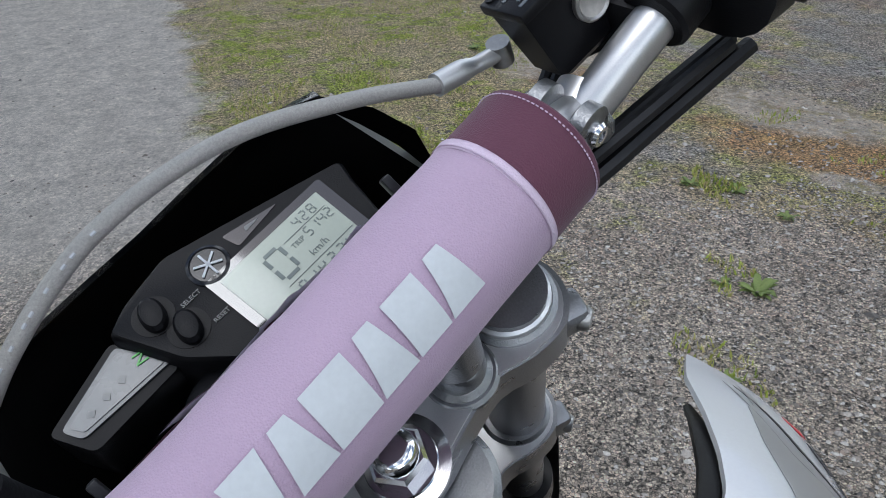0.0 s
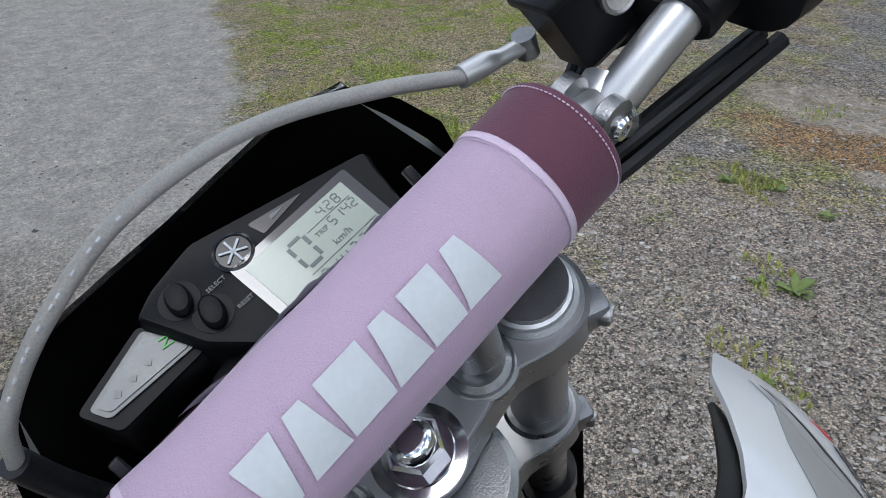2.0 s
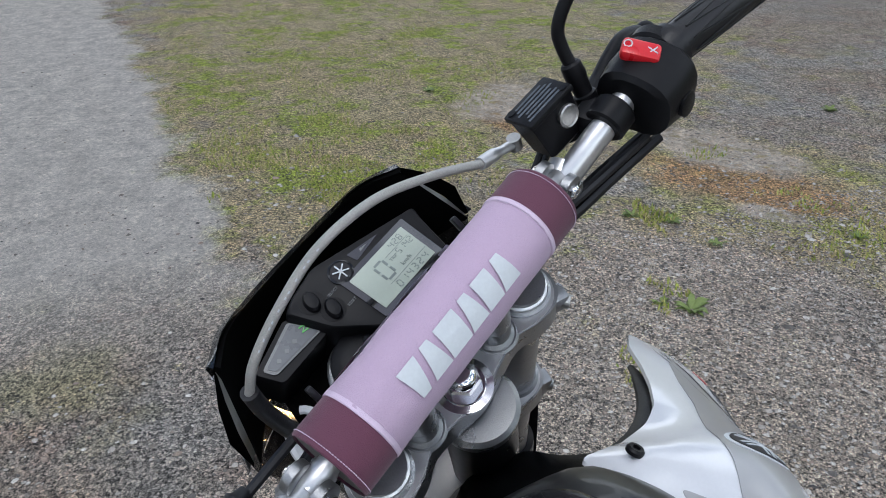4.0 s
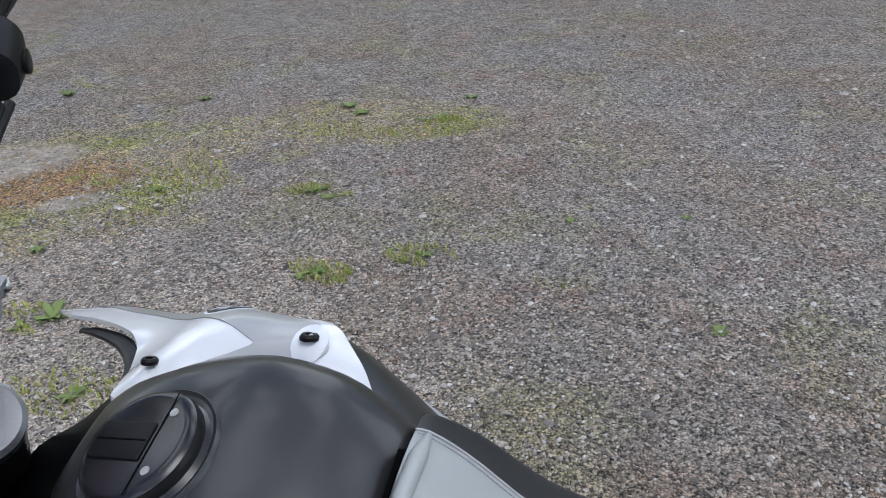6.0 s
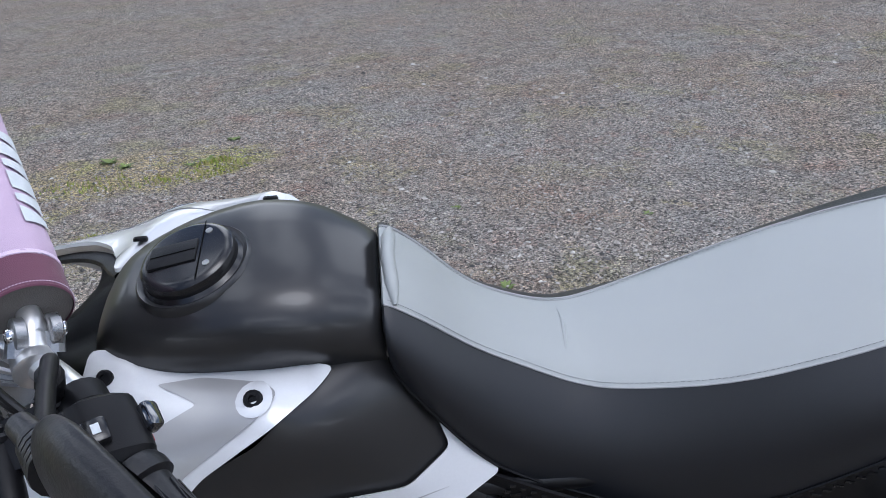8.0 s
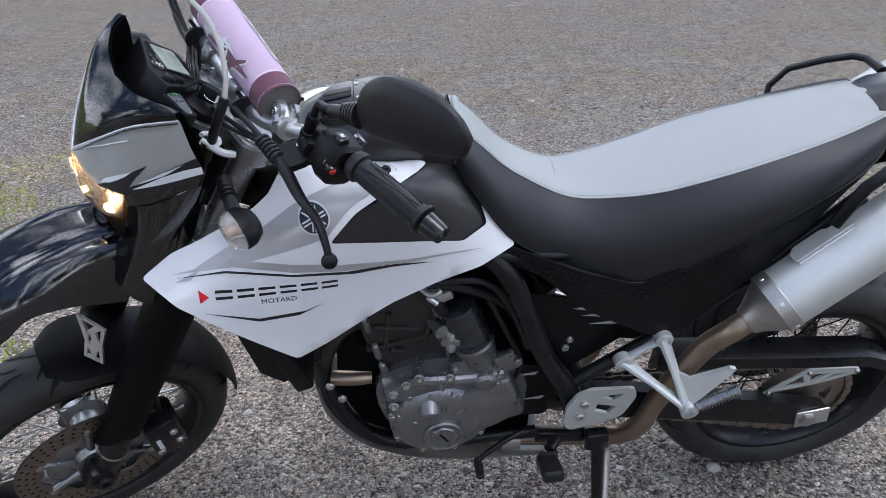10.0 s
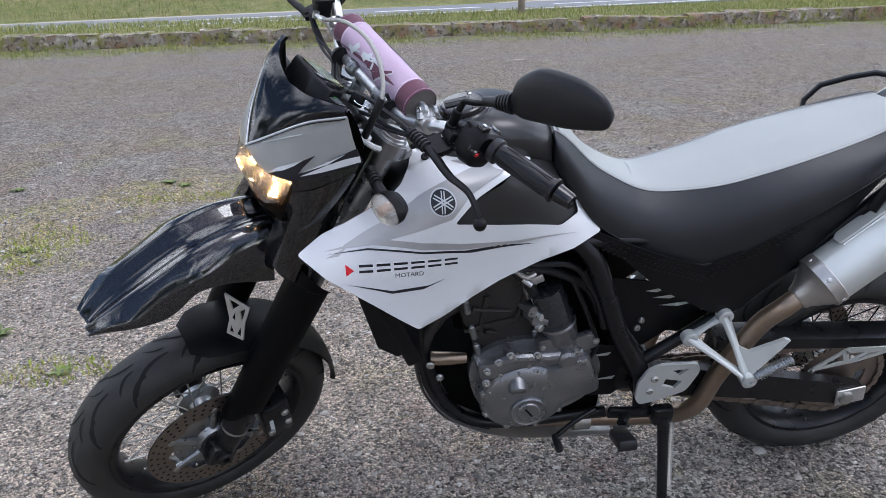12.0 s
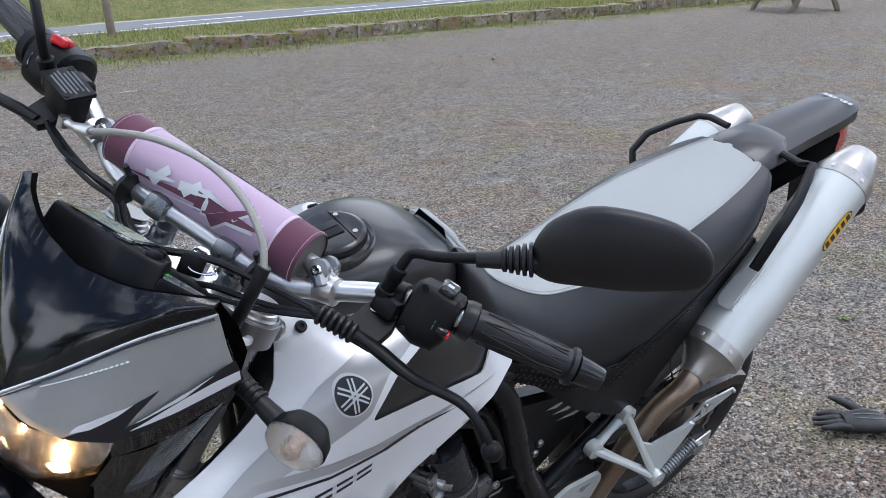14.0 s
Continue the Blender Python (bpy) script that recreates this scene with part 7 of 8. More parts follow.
    heel = bpart("heel_plate", plate([tuple(p) for p in rounded([Vector(p) for p in [(0.618, 0.44), (0.60, 0.478), (0.572, 0.492), (0.485, 0.487), (0.478, 0.462), (0.50, 0.405), (0.55, 0.385), (0.605, 0.372), (0.618, 0.392)]], 0.01)], 0.008, HM, holes=[[(0.55, 0.472), (0.505, 0.474), (0.525, 0.455)], [(0.555, 0.448), (0.515, 0.437), (0.53, 0.415), (0.56, 0.428)]]), ALU_WHITE, fr, "satin aluminium heel plate")
    for x, z in ((0.582, 0.452), (0.588, 0.415)):
        bolt((x, s * 0.176, z), (0, s, 0), 0.009, heel)
    # passenger footrest
    A, B_, F_, T_ = V(0.451, 0.163 * s, 0.614), V(0.519, 0.163 * s, 0.558), V(0.402, 0.235 * s, 0.490), V(0.335, 0.235 * s, 0.597)
    pf = bpart("passenger_footrest", tube([A, A.lerp(F_, 0.5), F_], [0.014, 0.010, 0.013], 10, 4, flat=0.6), ALU_WHITE, fr, "satin aluminium footrest hanger")
    bpart("hanger_arm", tube([B_, B_.lerp(F_, 0.5), F_], [0.014, 0.010, 0.013], 10, 4, flat=0.6), ALU_WHITE, pf)
    bpart("hanger_arm", tube([A, A.lerp(B_, 0.5), B_], [0.012, 0.008, 0.012], 10, 4, flat=0.6), ALU_WHITE, pf)
    mid = A.lerp(F_, 0.45)
    hp = bmesh.new()
    tri_ = [mid, A.lerp(F_, 0.95), F_ + V(-0.01, 0, 0.02), T_ + V(0.008, 0, -0.016), T_, T_ + V(0.012, 0, 0.004), mid + V(-0.03, 0.012 * s, -0.012)]
    loft([[p + V(0, 0.004 * s, 0) for p in tri_], [p - V(0, 0.004 * s, 0) for p in tri_]], hp)
    bpart("heel_guard", hp, ALU_WHITE, pf)
    for p in (A, B_):
        bpart("boss", turned([(-0.008, 0.017), (0.010, 0.017), (0.012, 0.014), (0.012, 0.008), (0.006, 0.008), (0.006, 0)], p, (0, s, 0), 20), ALU_WHITE, pf)
    bpart("boss", turned([(-0.012, 0.017), (0.012, 0.017), (0.014, 0.013), (0.014, 0.006), (0.009, 0.006), (0.009, 0)], F_, (0, s, 0), 20), ALU_WHITE, pf)
    peg = bpart("folded_peg", tube([F_ + V(-0.012, 0.006 * s, 0.012), F_ + V(-0.085, 0.006 * s, 0.055)], 0.011, 12, 3, flat=0.7), ALU_CAST, pf)
    rib = bmesh.new()
    for i in range(13):
        turned([(0, 0.0125), (0.0025, 0.0125)], F_ + V(-0.018, 0.008 * s, 0.016) + V(-0.0052, 0, 0.0031) * i, V(-0.86, 0, 0.51), 12, rib)
    bpart("peg_ribs", rib, ALU_CAST, peg)
    # silencers
    a, b = (V(0.318, 0.19, 0.668), V(-0.10, 0.140, 1.006)) if s > 0 else (V(0.318, -0.178, 0.642), V(-0.112, -0.135, 0.988))
    d = (b - a).normalized()
    muf = bpart("silencer", turned([(0, 0.024), (0.004, 0.027), (0.012, 0.029), (0.05, 0.052), (0.054, 0.0585), (0.078, 0.0585), (0.08, 0.057)], a, d, 40), STEEL, label="satin aluminium silencer with steel end cone")
    bpart("body", turned([(0.079, 0.0565), (0.485, 0.0565)], a, d, 48), ALU_WHITE, muf)
    bpart("end_band", turned([(0.477, 0.0578), (0.499, 0.0578)], a, d, 48), STEEL, muf)
    bpart("end_cone", turned([(0.499, 0.0565), (0.525, 0.048), (0.560, 0.034), (0.565, 0.030), (0.560, 0.026), (0.525, 0.024), (0.515, 0)], a, d, 40), STEEL, muf)
    up_ = (V(0.55, 0.35 * s, 0.75) - d * V(0.55, 0.35 * s, 0.75).dot(d)).normalized()
    out_ = (V(0, s, 0) - d * d.y * s).normalized()
    for k in range(6):
        aa = 2 * math.pi * k / 6 + 0.3
        rdir = out_ * math.cos(aa) + d.cross(out_) * math.sin(aa)
        bpart("rivet", turned([(0, 0.005), (0.0015, 0.004), (0.002, 0)], a + d * 0.066 + rdir * 0.0583, rdir, 10), ALU, muf)
        bpart("rivet", turned([(0, 0.005), (0.0015, 0.004), (0.002, 0)], a + d * 0.488 + rdir * 0.0576, rdir, 10), ALU, muf)
    side2 = d.cross(out_)
    side2 = side2 if side2.z > 0 else -side2
    bn = (side2 * 0.98 - out_ * 0.18).normalized()
    BM = basis(a + d * 0.190 + bn * 0.0585, d, bn.cross(d), bn)
    brk = part("bracket", plate([tuple(p) for p in rounded([Vector(p) for p in [(-0.062, -0.014), (0.05, -0.014), (0.05, 0.012), (0.012, 0.012), (0.006, 0.02), (-0.05, 0.02), (-0.062, 0.008)]], 0.005)], 0.005, BM), ALU_WHITE, muf, "welded aluminium bracket")
    part("bracket_foot", block((0.10, 0.020, 0.010), (-0.006, -0.002, -0.006), bevel=0.003), ALU_WHITE, brk, m=BM)
    part("weld", tube([(-0.058 + 0.0105 * i, -0.015 + 0.001 * (i % 2), -0.003) for i in range(11)], 0.0028, 6, 2), ALU, brk, m=BM)
    # plate with the maker's mark as bars
    if s > 0:
        def lay2(u, v, h):
            aa = v / 0.057 + 0.25
            side2 = d.cross(out_)
            side2 = side2 if side2.z > 0 else -side2
            return a + d * (0.385 + u) + (out_ * math.cos(aa) + side2 * math.sin(aa)) * (0.0568 + h)
        for k, h_, m_ in ((1.0, 0.0004, DARK_PRINT), (0.93, 0.0008, YELLOW)):
            st_bm = bmesh.new()
            rows_ = []
            for i in range(21):
                t = -1 + i / 10
                hv = 0.012 * k * (1 - abs(t) ** 4) ** 0.5
                rows_.append([lay2(0.05 * k * t, hv * q, h_) for q in (-1, -0.5, 0, 0.5, 1)])
            bpart("sticker", loft(rows_, st_bm, closed=False), m_, muf, "yellow oval sticker with dark bars")
        for i in range(5):
            t = -0.034 + i * 0.017
            bpart("sticker_bar", loft([[lay2(t - 0.0055, q * 0.0065, 0.0012) for q in (-1, 0, 1)], [lay2(t + 0.0055, q * 0.0065, 0.0012) for q in (-1, 0, 1)]], closed=False), DARK_PRINT, muf)
    bpart("link_pipe", tube([a + d * 0.01, a - d * 0.03, (0.375, 0.176 * s, 0.585), (0.422, 0.157 * s, 0.43), (0.44, 0.142 * s, 0.32), (0.475, 0.118 * s, 0.262), (0.55, 0.095 * s, 0.238), (0.63, 0.08 * s, 0.230), (0.93, 0.05 * s, 0.232)], 0.0215, 20, 6), BRONZE, muf, "heat-tinted exhaust pipe")

# tail
tail = bpart("tail_cover", loft([[V(x, -w_, z - 0.022), V(x, -w_ * 0.92, z - 0.004), V(x, -w_ * 0.5, z + 0.002), V(x, 0, z + 0.004), V(x, w_ * 0.5, z + 0.002), V(x, w_ * 0.92, z - 0.004), V(x, w_, z - 0.022), V(x, w_ * 0.8, z - 0.04), V(x, -w_ * 0.8, z - 0.04)] for x, w_, z in ((0.11, 0.06, 1.005), (0.04, 0.062, 1.016), (-0.06, 0.06, 1.035), (-0.18, 0.058, 1.056), (-0.235, 0.052, 1.066), (-0.27, 0.036, 1.068))]), SATIN_BLACK, label="black tail cover with pale lettering blocks", angle=40)
bpart("tail_hump", loft([[V(x, -w_, z - 0.02), V(x, -w_ * 0.7, z), V(x, 0, z + 0.003), V(x, w_ * 0.7, z), V(x, w_, z - 0.02)] for x, w_, z in ((0.112, 0.066, 1.012), (0.085, 0.075, 1.022), (0.03, 0.066, 1.034), (0.0, 0.05, 1.034))]), SATIN_BLACK, tail, angle=40)
for i in range(6):
    bpart("lettering", block((0.010, 0.0085, 0.0006), (-0.235, -0.03 + i * 0.0115, 1.0692), (0, 10, 0), bevel=0), LETTER, tail)
bpart("tail_lamp", loft([[V(x, y * w_, z) for y, z in ((-1, 0.985), (-0.7, 1.03), (0.7, 1.03), (1, 0.985), (0.8, 0.94), (-0.8, 0.94))] for x, w_ in ((-0.18, 0.05), (-0.23, 0.05), (-0.262, 0.04))]), LENS_RED, tail, "red tail lamp")
bpart("number_hanger", loft([[V(x, y, z) for y in (-0.045, 0.045)] for x, z in ((-0.17, 0.97), (-0.26, 0.86), (-0.30, 0.78))], closed=False), PLASTIC, tail)
bpart("inner_tail", block((0.36, 0.11, 0.07), (-0.03, 0, 0.955), (0, 12, 0), bevel=0.015), DULL_BLACK, tail)
for s in (1, -1):
    bpart("grab_rail", tube([(0.045, 0.062, 1.020), (0.045, 0.10, 1.018), (0.03, 0.118, 1.020), (0.065, 0.135, 1.005), (0.12, 0.158, 0.982), (0.165, 0.171, 0.957), (0.182, 0.174, 0.944), (0.196, 0.175, 0.915), (0.210, 0.172, 0.868)] if s > 0 else [(0.050, -0.062, 1.024), (0.055, -0.105, 1.026), (0.075, -0.120, 1.025), (0.115, -0.142, 1.008), (0.165, -0.164, 0.982), (0.190, -0.170, 0.944), (0.200, -0.150, 0.915)], 0.0108, 10, 1, flat=0.6), PLASTIC, tail, "black passenger grab rail")
    ri = bpart("rear_indicator", tube([(-0.12, 0.05 * s, 0.93), (-0.13, 0.12 * s, 0.92)], 0.011, 12, 3), GRIP, tail, "clear rear indicator on a rubber stalk")
    bpart("housing", turned([(-0.03, 0.01), (-0.02, 0.024), (0.0, 0.03), (0.004, 0.028), (0.012, 0.015)], (-0.14, 0.15 * s, 0.915), (-1, 0, 0), 20), PLASTIC, ri)

# swingarm, chain and rear guard
swing = bpart("swingarm", block((0.10, 0.20, 0.10), (0.60, 0, 0.385), bevel=0.02), FRAME_BLACK, label="black box-section swingarm")
for s in (1, -1):
    bpart("swingarm_leg", loft([[V(x, s * (0.118 + dy), z) + V(0, 0, dz) for dy, dz in ((-0.014, -h), (0.014, -h), (0.016, 0), (0.014, h), (-0.014, h))] for x, z, h in ((0.60, 0.40, 0.045), (0.45, 0.378, 0.042), (0.25, 0.335, 0.038), (0.06, 0.292, 0.034), (0.005, 0.280, 0.028))]), FRAME_BLACK, swing, angle=40)
    bpart("axle_block", block((0.075, 0.006, 0.05), (0.035, 0.136 * s, 0.286), (0, 10, 0), bevel=0.003), ALU, swing, "bright axle adjuster")
    bpart("axle_nut", turned([(0, 0.019), (0.01, 0.018), (0.012, 0.012), (0.012, 0)], (0.05, 0.138 * s, 0.286), (0, s, 0), 6), STEEL, swing)
sprocket = bpart("rear_sprocket", plate([((0.112 if j % 2 else 0.104) * math.cos(2 * math.pi * j / 90), (0.112 if j % 2 else 0.104) * math.sin(2 * math.pi * j / 90)) for j in range(90)], 0.006, basis(AX_R + V(0, 0.082, 0), V(1, 0, 0), V(0, 0, 1), V(0, 1, 0)), holes=[[(0.075 * math.cos(k * math.pi / 3 + e), 0.075 * math.sin(k * math.pi / 3 + e)) for e in (-0.32, 0, 0.32)] + [(0.05 * math.cos(k * math.pi / 3 + e), 0.05 * math.sin(k * math.pi / 3 + e)) for e in (0.2, -0.2)] for k in range(6)]), DISC, rw)
chain = bmesh.new()
run = []
c0, c1, R0, R1 = V(0.05, 0.085, 0.305), V(0.655, 0.085, 0.385), 0.112, 0.034
for i in range(25):
    a = radians(90 + 180 * i / 24) + 0.05
    run.append(c0 + V(R0 * math.cos(a), 0, R0 * math.sin(a)))
for i in range(1, 30):
    run.append((c0 + V(0.0, 0, -R0)).lerp(c1 + V(0, 0, -R1), i / 30))
for i in range(7):
    a = radians(-90 + 180 * i / 6)
    run.append(c1 + V(R1 * math.cos(a), 0, R1 * math.sin(a)))
for i in range(1, 30):
    run.append((c1 + V(0, 0, R1)).lerp(c0 + V(0, 0, R0), i / 30))
for i, p in enumerate(run):
    q = run[(i + 1) % len(run)]
    dd = q - p
    for off in ((0.006, 0.008) if i % 2 else (0.004, 0.0055)):
        for sgn in (-1, 1):
            block((dd.length * 1.15, 0.0016, 0.015), tuple(p.lerp(q, 0.5) + V(0, off * sgn, 0)), (0, -math.degrees(math.atan2(dd.z, dd.x)), 0), bevel=0, bm=chain)
    rod(p + V(0, -0.009, 0), p + V(0, 0.009, 0), 0.0045, seg=6, bm=chain)
bpart("chain", chain, DISC, swing, "oily drive chain")
bpart("chain_guard", loft([[V(x, y, z + dz) for y, dz in ((0.06, 0.012), (0.10, 0.014), (0.118, 0.008), (0.12, -0.02), (0.117, -0.02), (0.10, 0.0), (0.06, 0.0))] for x, z in ((0.42, 0.488), (0.3, 0.478), (0.1, 0.458), (-0.05, 0.445), (-0.10, 0.425))]), FRAME_BLACK, swing, "black chain guard")
SM = basis(V(0, 0.137, 0), V(1, 0, 0), V(0, 0, 1), V(0, 1, 0))
bpart("fin_guard", plate([tuple(p) for p in rounded([Vector(p) for p in [(0.182, 0.388), (0.168, 0.402), (0.10, 0.456), (-0.012, 0.450), (-0.02, 0.436), (0.06, 0.410)]], 0.006)], 0.004, SM, holes=[[(0.15, 0.403), (0.107, 0.438), (0.098, 0.414)], [(0.092, 0.44), (0.085, 0.416), (0.05, 0.440)], [(0.07, 0.416), (0.04, 0.436), (0.01, 0.438)]]), ALU_WHITE, swing, "bright cut-out sprocket guard")
for x, z in ((0.172, 0.393), (0.098, 0.447), (-0.008, 0.443)):
    bolt((x, 0.141, z), (0, 1, 0), 0.005, swing)
bpart("rear_inner_guard", loft([[RP(w_, 0.335, radians(a)) for w_ in (-0.05, 0, 0.05)] for a in (75, 90, 105, 115)], closed=False), PLASTIC, swing)

# engine
eng = bpart("engine", loft([[V(p.x, y, p.z) for p in spline([V(0.985, 0, 0.47), V(0.96, 0, 0.34), V(0.87, 0, 0.275), V(0.76, 0, 0.30), V(0.69, 0, 0.36), V(0.69, 0, 0.46), V(0.78, 0, 0.52), V(0.90, 0, 0.53)], 4, True)] for y in (-0.12, -0.10, 0.085, 0.10)]), ENGINE_GREY, label="grey painted single-cylinder engine", angle=30)
cov = V(0.862, 0.10, 0.384)
bpart("cover_cap", turned([(0, 0.042), (0.010, 0.041), (0.013, 0.038), (0.011, 0.035), (0.011, 0.026), (0.014, 0.024), (0.014, 0)], (0.858, 0.148, 0.363), (0, 1, 0.05), 40), ENGINE_GREY, eng, "round screwed cap")
bpart("generator_cover", turned([(0, 0.100), (0.024, 0.100), (0.034, 0.096), (0.042, 0.086), (0.048, 0.070), (0.050, 0.050), (0.050, 0)], cov, (0, 1, 0), 56), ENGINE_GREY, eng, "round grey generator cover")
for k in range(9):
    ca = 2 * math.pi * k / 9 + 0.2
    lug_at = cov + V(0.099 * math.cos(ca), 0.002, 0.099 * math.sin(ca))
    bpart("cover_boss", turned([(0, 0.011), (0.026, 0.010), (0.028, 0.008)], lug_at, (0, 1, 0), 14), ENGINE_GREY, eng)
    bolt(lug_at + V(0, 0.028, 0), (0, 1, 0), 0.0065, eng, STEEL)
bpart("cover_rim", turned([(0.022, 0.101), (0.026, 0.103), (0.030, 0.101)], cov, (0, 1, 0), 56), ALU_CAST, eng)
for k in range(5):
    ra = radians(20 + 28 * k)
    bpart("cover_rib", tube([cov + V(0.052 * math.cos(ra), 0.049, 0.052 * math.sin(ra)), cov + V(0.092 * math.cos(ra), 0.037, 0.092 * math.sin(ra))], [0.004, 0.003], 8, 2), ENGINE_GREY, eng)
for x0, z0, x1, z1 in ((0.965, 0.56, 0.955, 0.66), (0.93, 0.55, 0.955, 0.56), (0.90, 0.61, 0.985, 0.625), (0.89, 0.575, 0.87, 0.66)):
    bpart("casting_rib", tube([(x0, 0.088, z0), (x1, 0.092, z1)], 0.006, 8, 2), ENGINE_DARK, eng)
bpart("cover_slot", block((0.004, 0.001, 0.030), (0.858, 0.1625, 0.364), (0, 35, 0), bevel=0), DULL_BLACK, eng)
bpart("oil_filler", turned([(0, 0.022), (0.03, 0.022), (0.034, 0.017), (0.03, 0.012), (0.03, 0)], (0.885, 0.13, 0.445), (0, 0.9, -0.5), 20), ENGINE_GREY, eng)
bpart("side_case", block((0.13, 0.05, 0.12), (0.765, 0.12, 0.425), (0, 20, 0), bevel=0.018), ENGINE_GREY, eng)
bpart("case_ledge", block((0.15, 0.045, 0.05), (0.90, 0.112, 0.485), (0, 14, 0), bevel=0.012), ENGINE_GREY, eng)
for x, z in ((0.955, 0.475), (0.93, 0.500), (0.905, 0.518), (0.845, 0.512), (0.955, 0.44)):
    bpart("case_boss", turned([(-0.02, 0.011), (0.012, 0.010), (0.013, 0.007)], (x, 0.128, z), (0, 0.9, 0.4), 12), ENGINE_GREY, eng)
    bolt((x, 0.139, z + 0.005), (0, 0.9, 0.4), 0.006, eng, STEEL)
bpart("case_rib", tube([(0.96, 0.115, 0.47), (0.90, 0.13, 0.508), (0.82, 0.13, 0.505), (0.74, 0.12, 0.50)], 0.012, 10, 5), ENGINE_GREY, eng)
bm = turned([(0, 0.0075), (0.0008, 0.0075), (0.001, 0)], (0.876, 0.129, 0.513), (0, 0.8, 0.5), 16)
bpart("paint_dot", bm, GREEN_DOT, eng, "green paint dot")
EA = V(0.90, 0, 0.50)
ED = V(0.22, 0, 0.975).normalized()
EM = basis(EA, V(ED.z, 0, -ED.x), V(0, 1, 0), ED)
part("cylinder", block((0.15, 0.17, 0.10), (0, 0, 0.03), bevel=0.008), ENGINE_DARK, eng, "dark painted cylinder block", m=EM)
part("cylinder_head", block((0.165, 0.18, 0.13), (0, 0, 0.15), bevel=0.012), ENGINE_DARK, eng, "dark painted cylinder head", m=EM)
part("gasket_step", block((0.168, 0.186, 0.012), (0, 0, 0.083), bevel=0.002), ENGINE_DARK, eng, m=EM)
part("cam_cover", block((0.15, 0.16, 0.05), (0, 0, 0.235), bevel=0.014), ENGINE_DARK, eng, m=EM)
for sx in (-1, 1):
    for y in (0.092,):
        for z in (0.02, 0.075, 0.15, 0.2):
            bp_ = EM @ V(0.066 * sx, y, z)
            bpart("stud", rod(bp_ - ED * 0.016, bp_ + ED * 0.016, 0.008, seg=10), ENGINE_GREY, eng)
            bolt(bp_ + ED * 0.016, ED, 0.006, eng, STEEL, h=0.004)
bpart("water_elbow", tube([(0.858, 0.08, 0.60), (0.835, 0.11, 0.605), (0.82, 0.125, 0.605)], [0.018, 0.016, 0.014], 12, 4), ALU_CAST, eng, "bright hose union")
for i in range(2):
    bpart("union_bolt", turned([(0, 0.010), (0.012, 0.010), (0.014, 0.007)], (0.845, 0.115, 0.615 - 0.03 * i), (-0.5, 0.8, 0), 12), ALU, eng)
# starter motor
STARTER = mat("dark_metallic_paint", (0.045, 0.05, 0.06), 0.25, 0.7, vary=0.15, coat=0.4)
sa, sb = V(0.832, 0.092, 0.672), V(0.768, 0.112, 0.50)
sd = (sb - sa).normalized()
stm = bpart("starter_motor", turned([(0, 0.022), (0.004, 0.036), (0.012, 0.038), (0.085, 0.038), (0.086, 0.041), (0.094, 0.041)], sa, sd, 32), STARTER, eng, "black starter motor with grey end cover")
bpart("starter_end", turned([(0.094, 0.040), (0.10, 0.042), (0.105, 0.039), (0.14, 0.034), (0.148, 0.030), (0.155, 0.026), (0.175, 0.024), (0.18, 0.018)], sa, sd, 32), ENGINE_GREY, stm, "grey cast end cover")
bpart("starter_gearbox", loft([[V(x, y, z) for x, z in ((0.842, 0.548), (0.80, 0.556), (0.748, 0.52), (0.742, 0.478), (0.765, 0.455), (0.825, 0.475), (0.845, 0.51))] for y in (0.09, 0.128)]), ENGINE_GREY, stm, "grey cast gear housing", 30)
for x, z in ((0.834, 0.535), (0.835, 0.50), (0.79, 0.468), (0.752, 0.485), (0.756, 0.515)):
    bpart("gear_boss", turned([(0, 0.010), (0.01, 0.009)], (x, 0.122, z), (0, 1, 0), 12), ENGINE_GREY, stm)
    bolt((x, 0.132, z), (0, 1, 0), 0.006, stm, STEEL)
bpart("gear_dome", turned([(0, 0.024), (0.012, 0.023), (0.018, 0.016), (0.019, 0)], (0.775, 0.128, 0.497), (0, 1, 0), 20), ENGINE_GREY, stm)
bpart("starter_flange", block((0.10, 0.02, 0.05), (0.755, 0.108, 0.51), (0, 25, 0), bevel=0.008), ENGINE_GREY, stm)
for dx in (-0.045, 0.045):
    bolt((0.755 + dx, 0.119, 0.51 - dx * 0.45), (0, 1, 0), 0.008, stm, STEEL)
bpart("starter_strap", tube([sa + V(0.036, 0.012, 0.0), sb + V(0.042, 0.012, 0.03)], 0.003, 8, 2), ALU, stm)
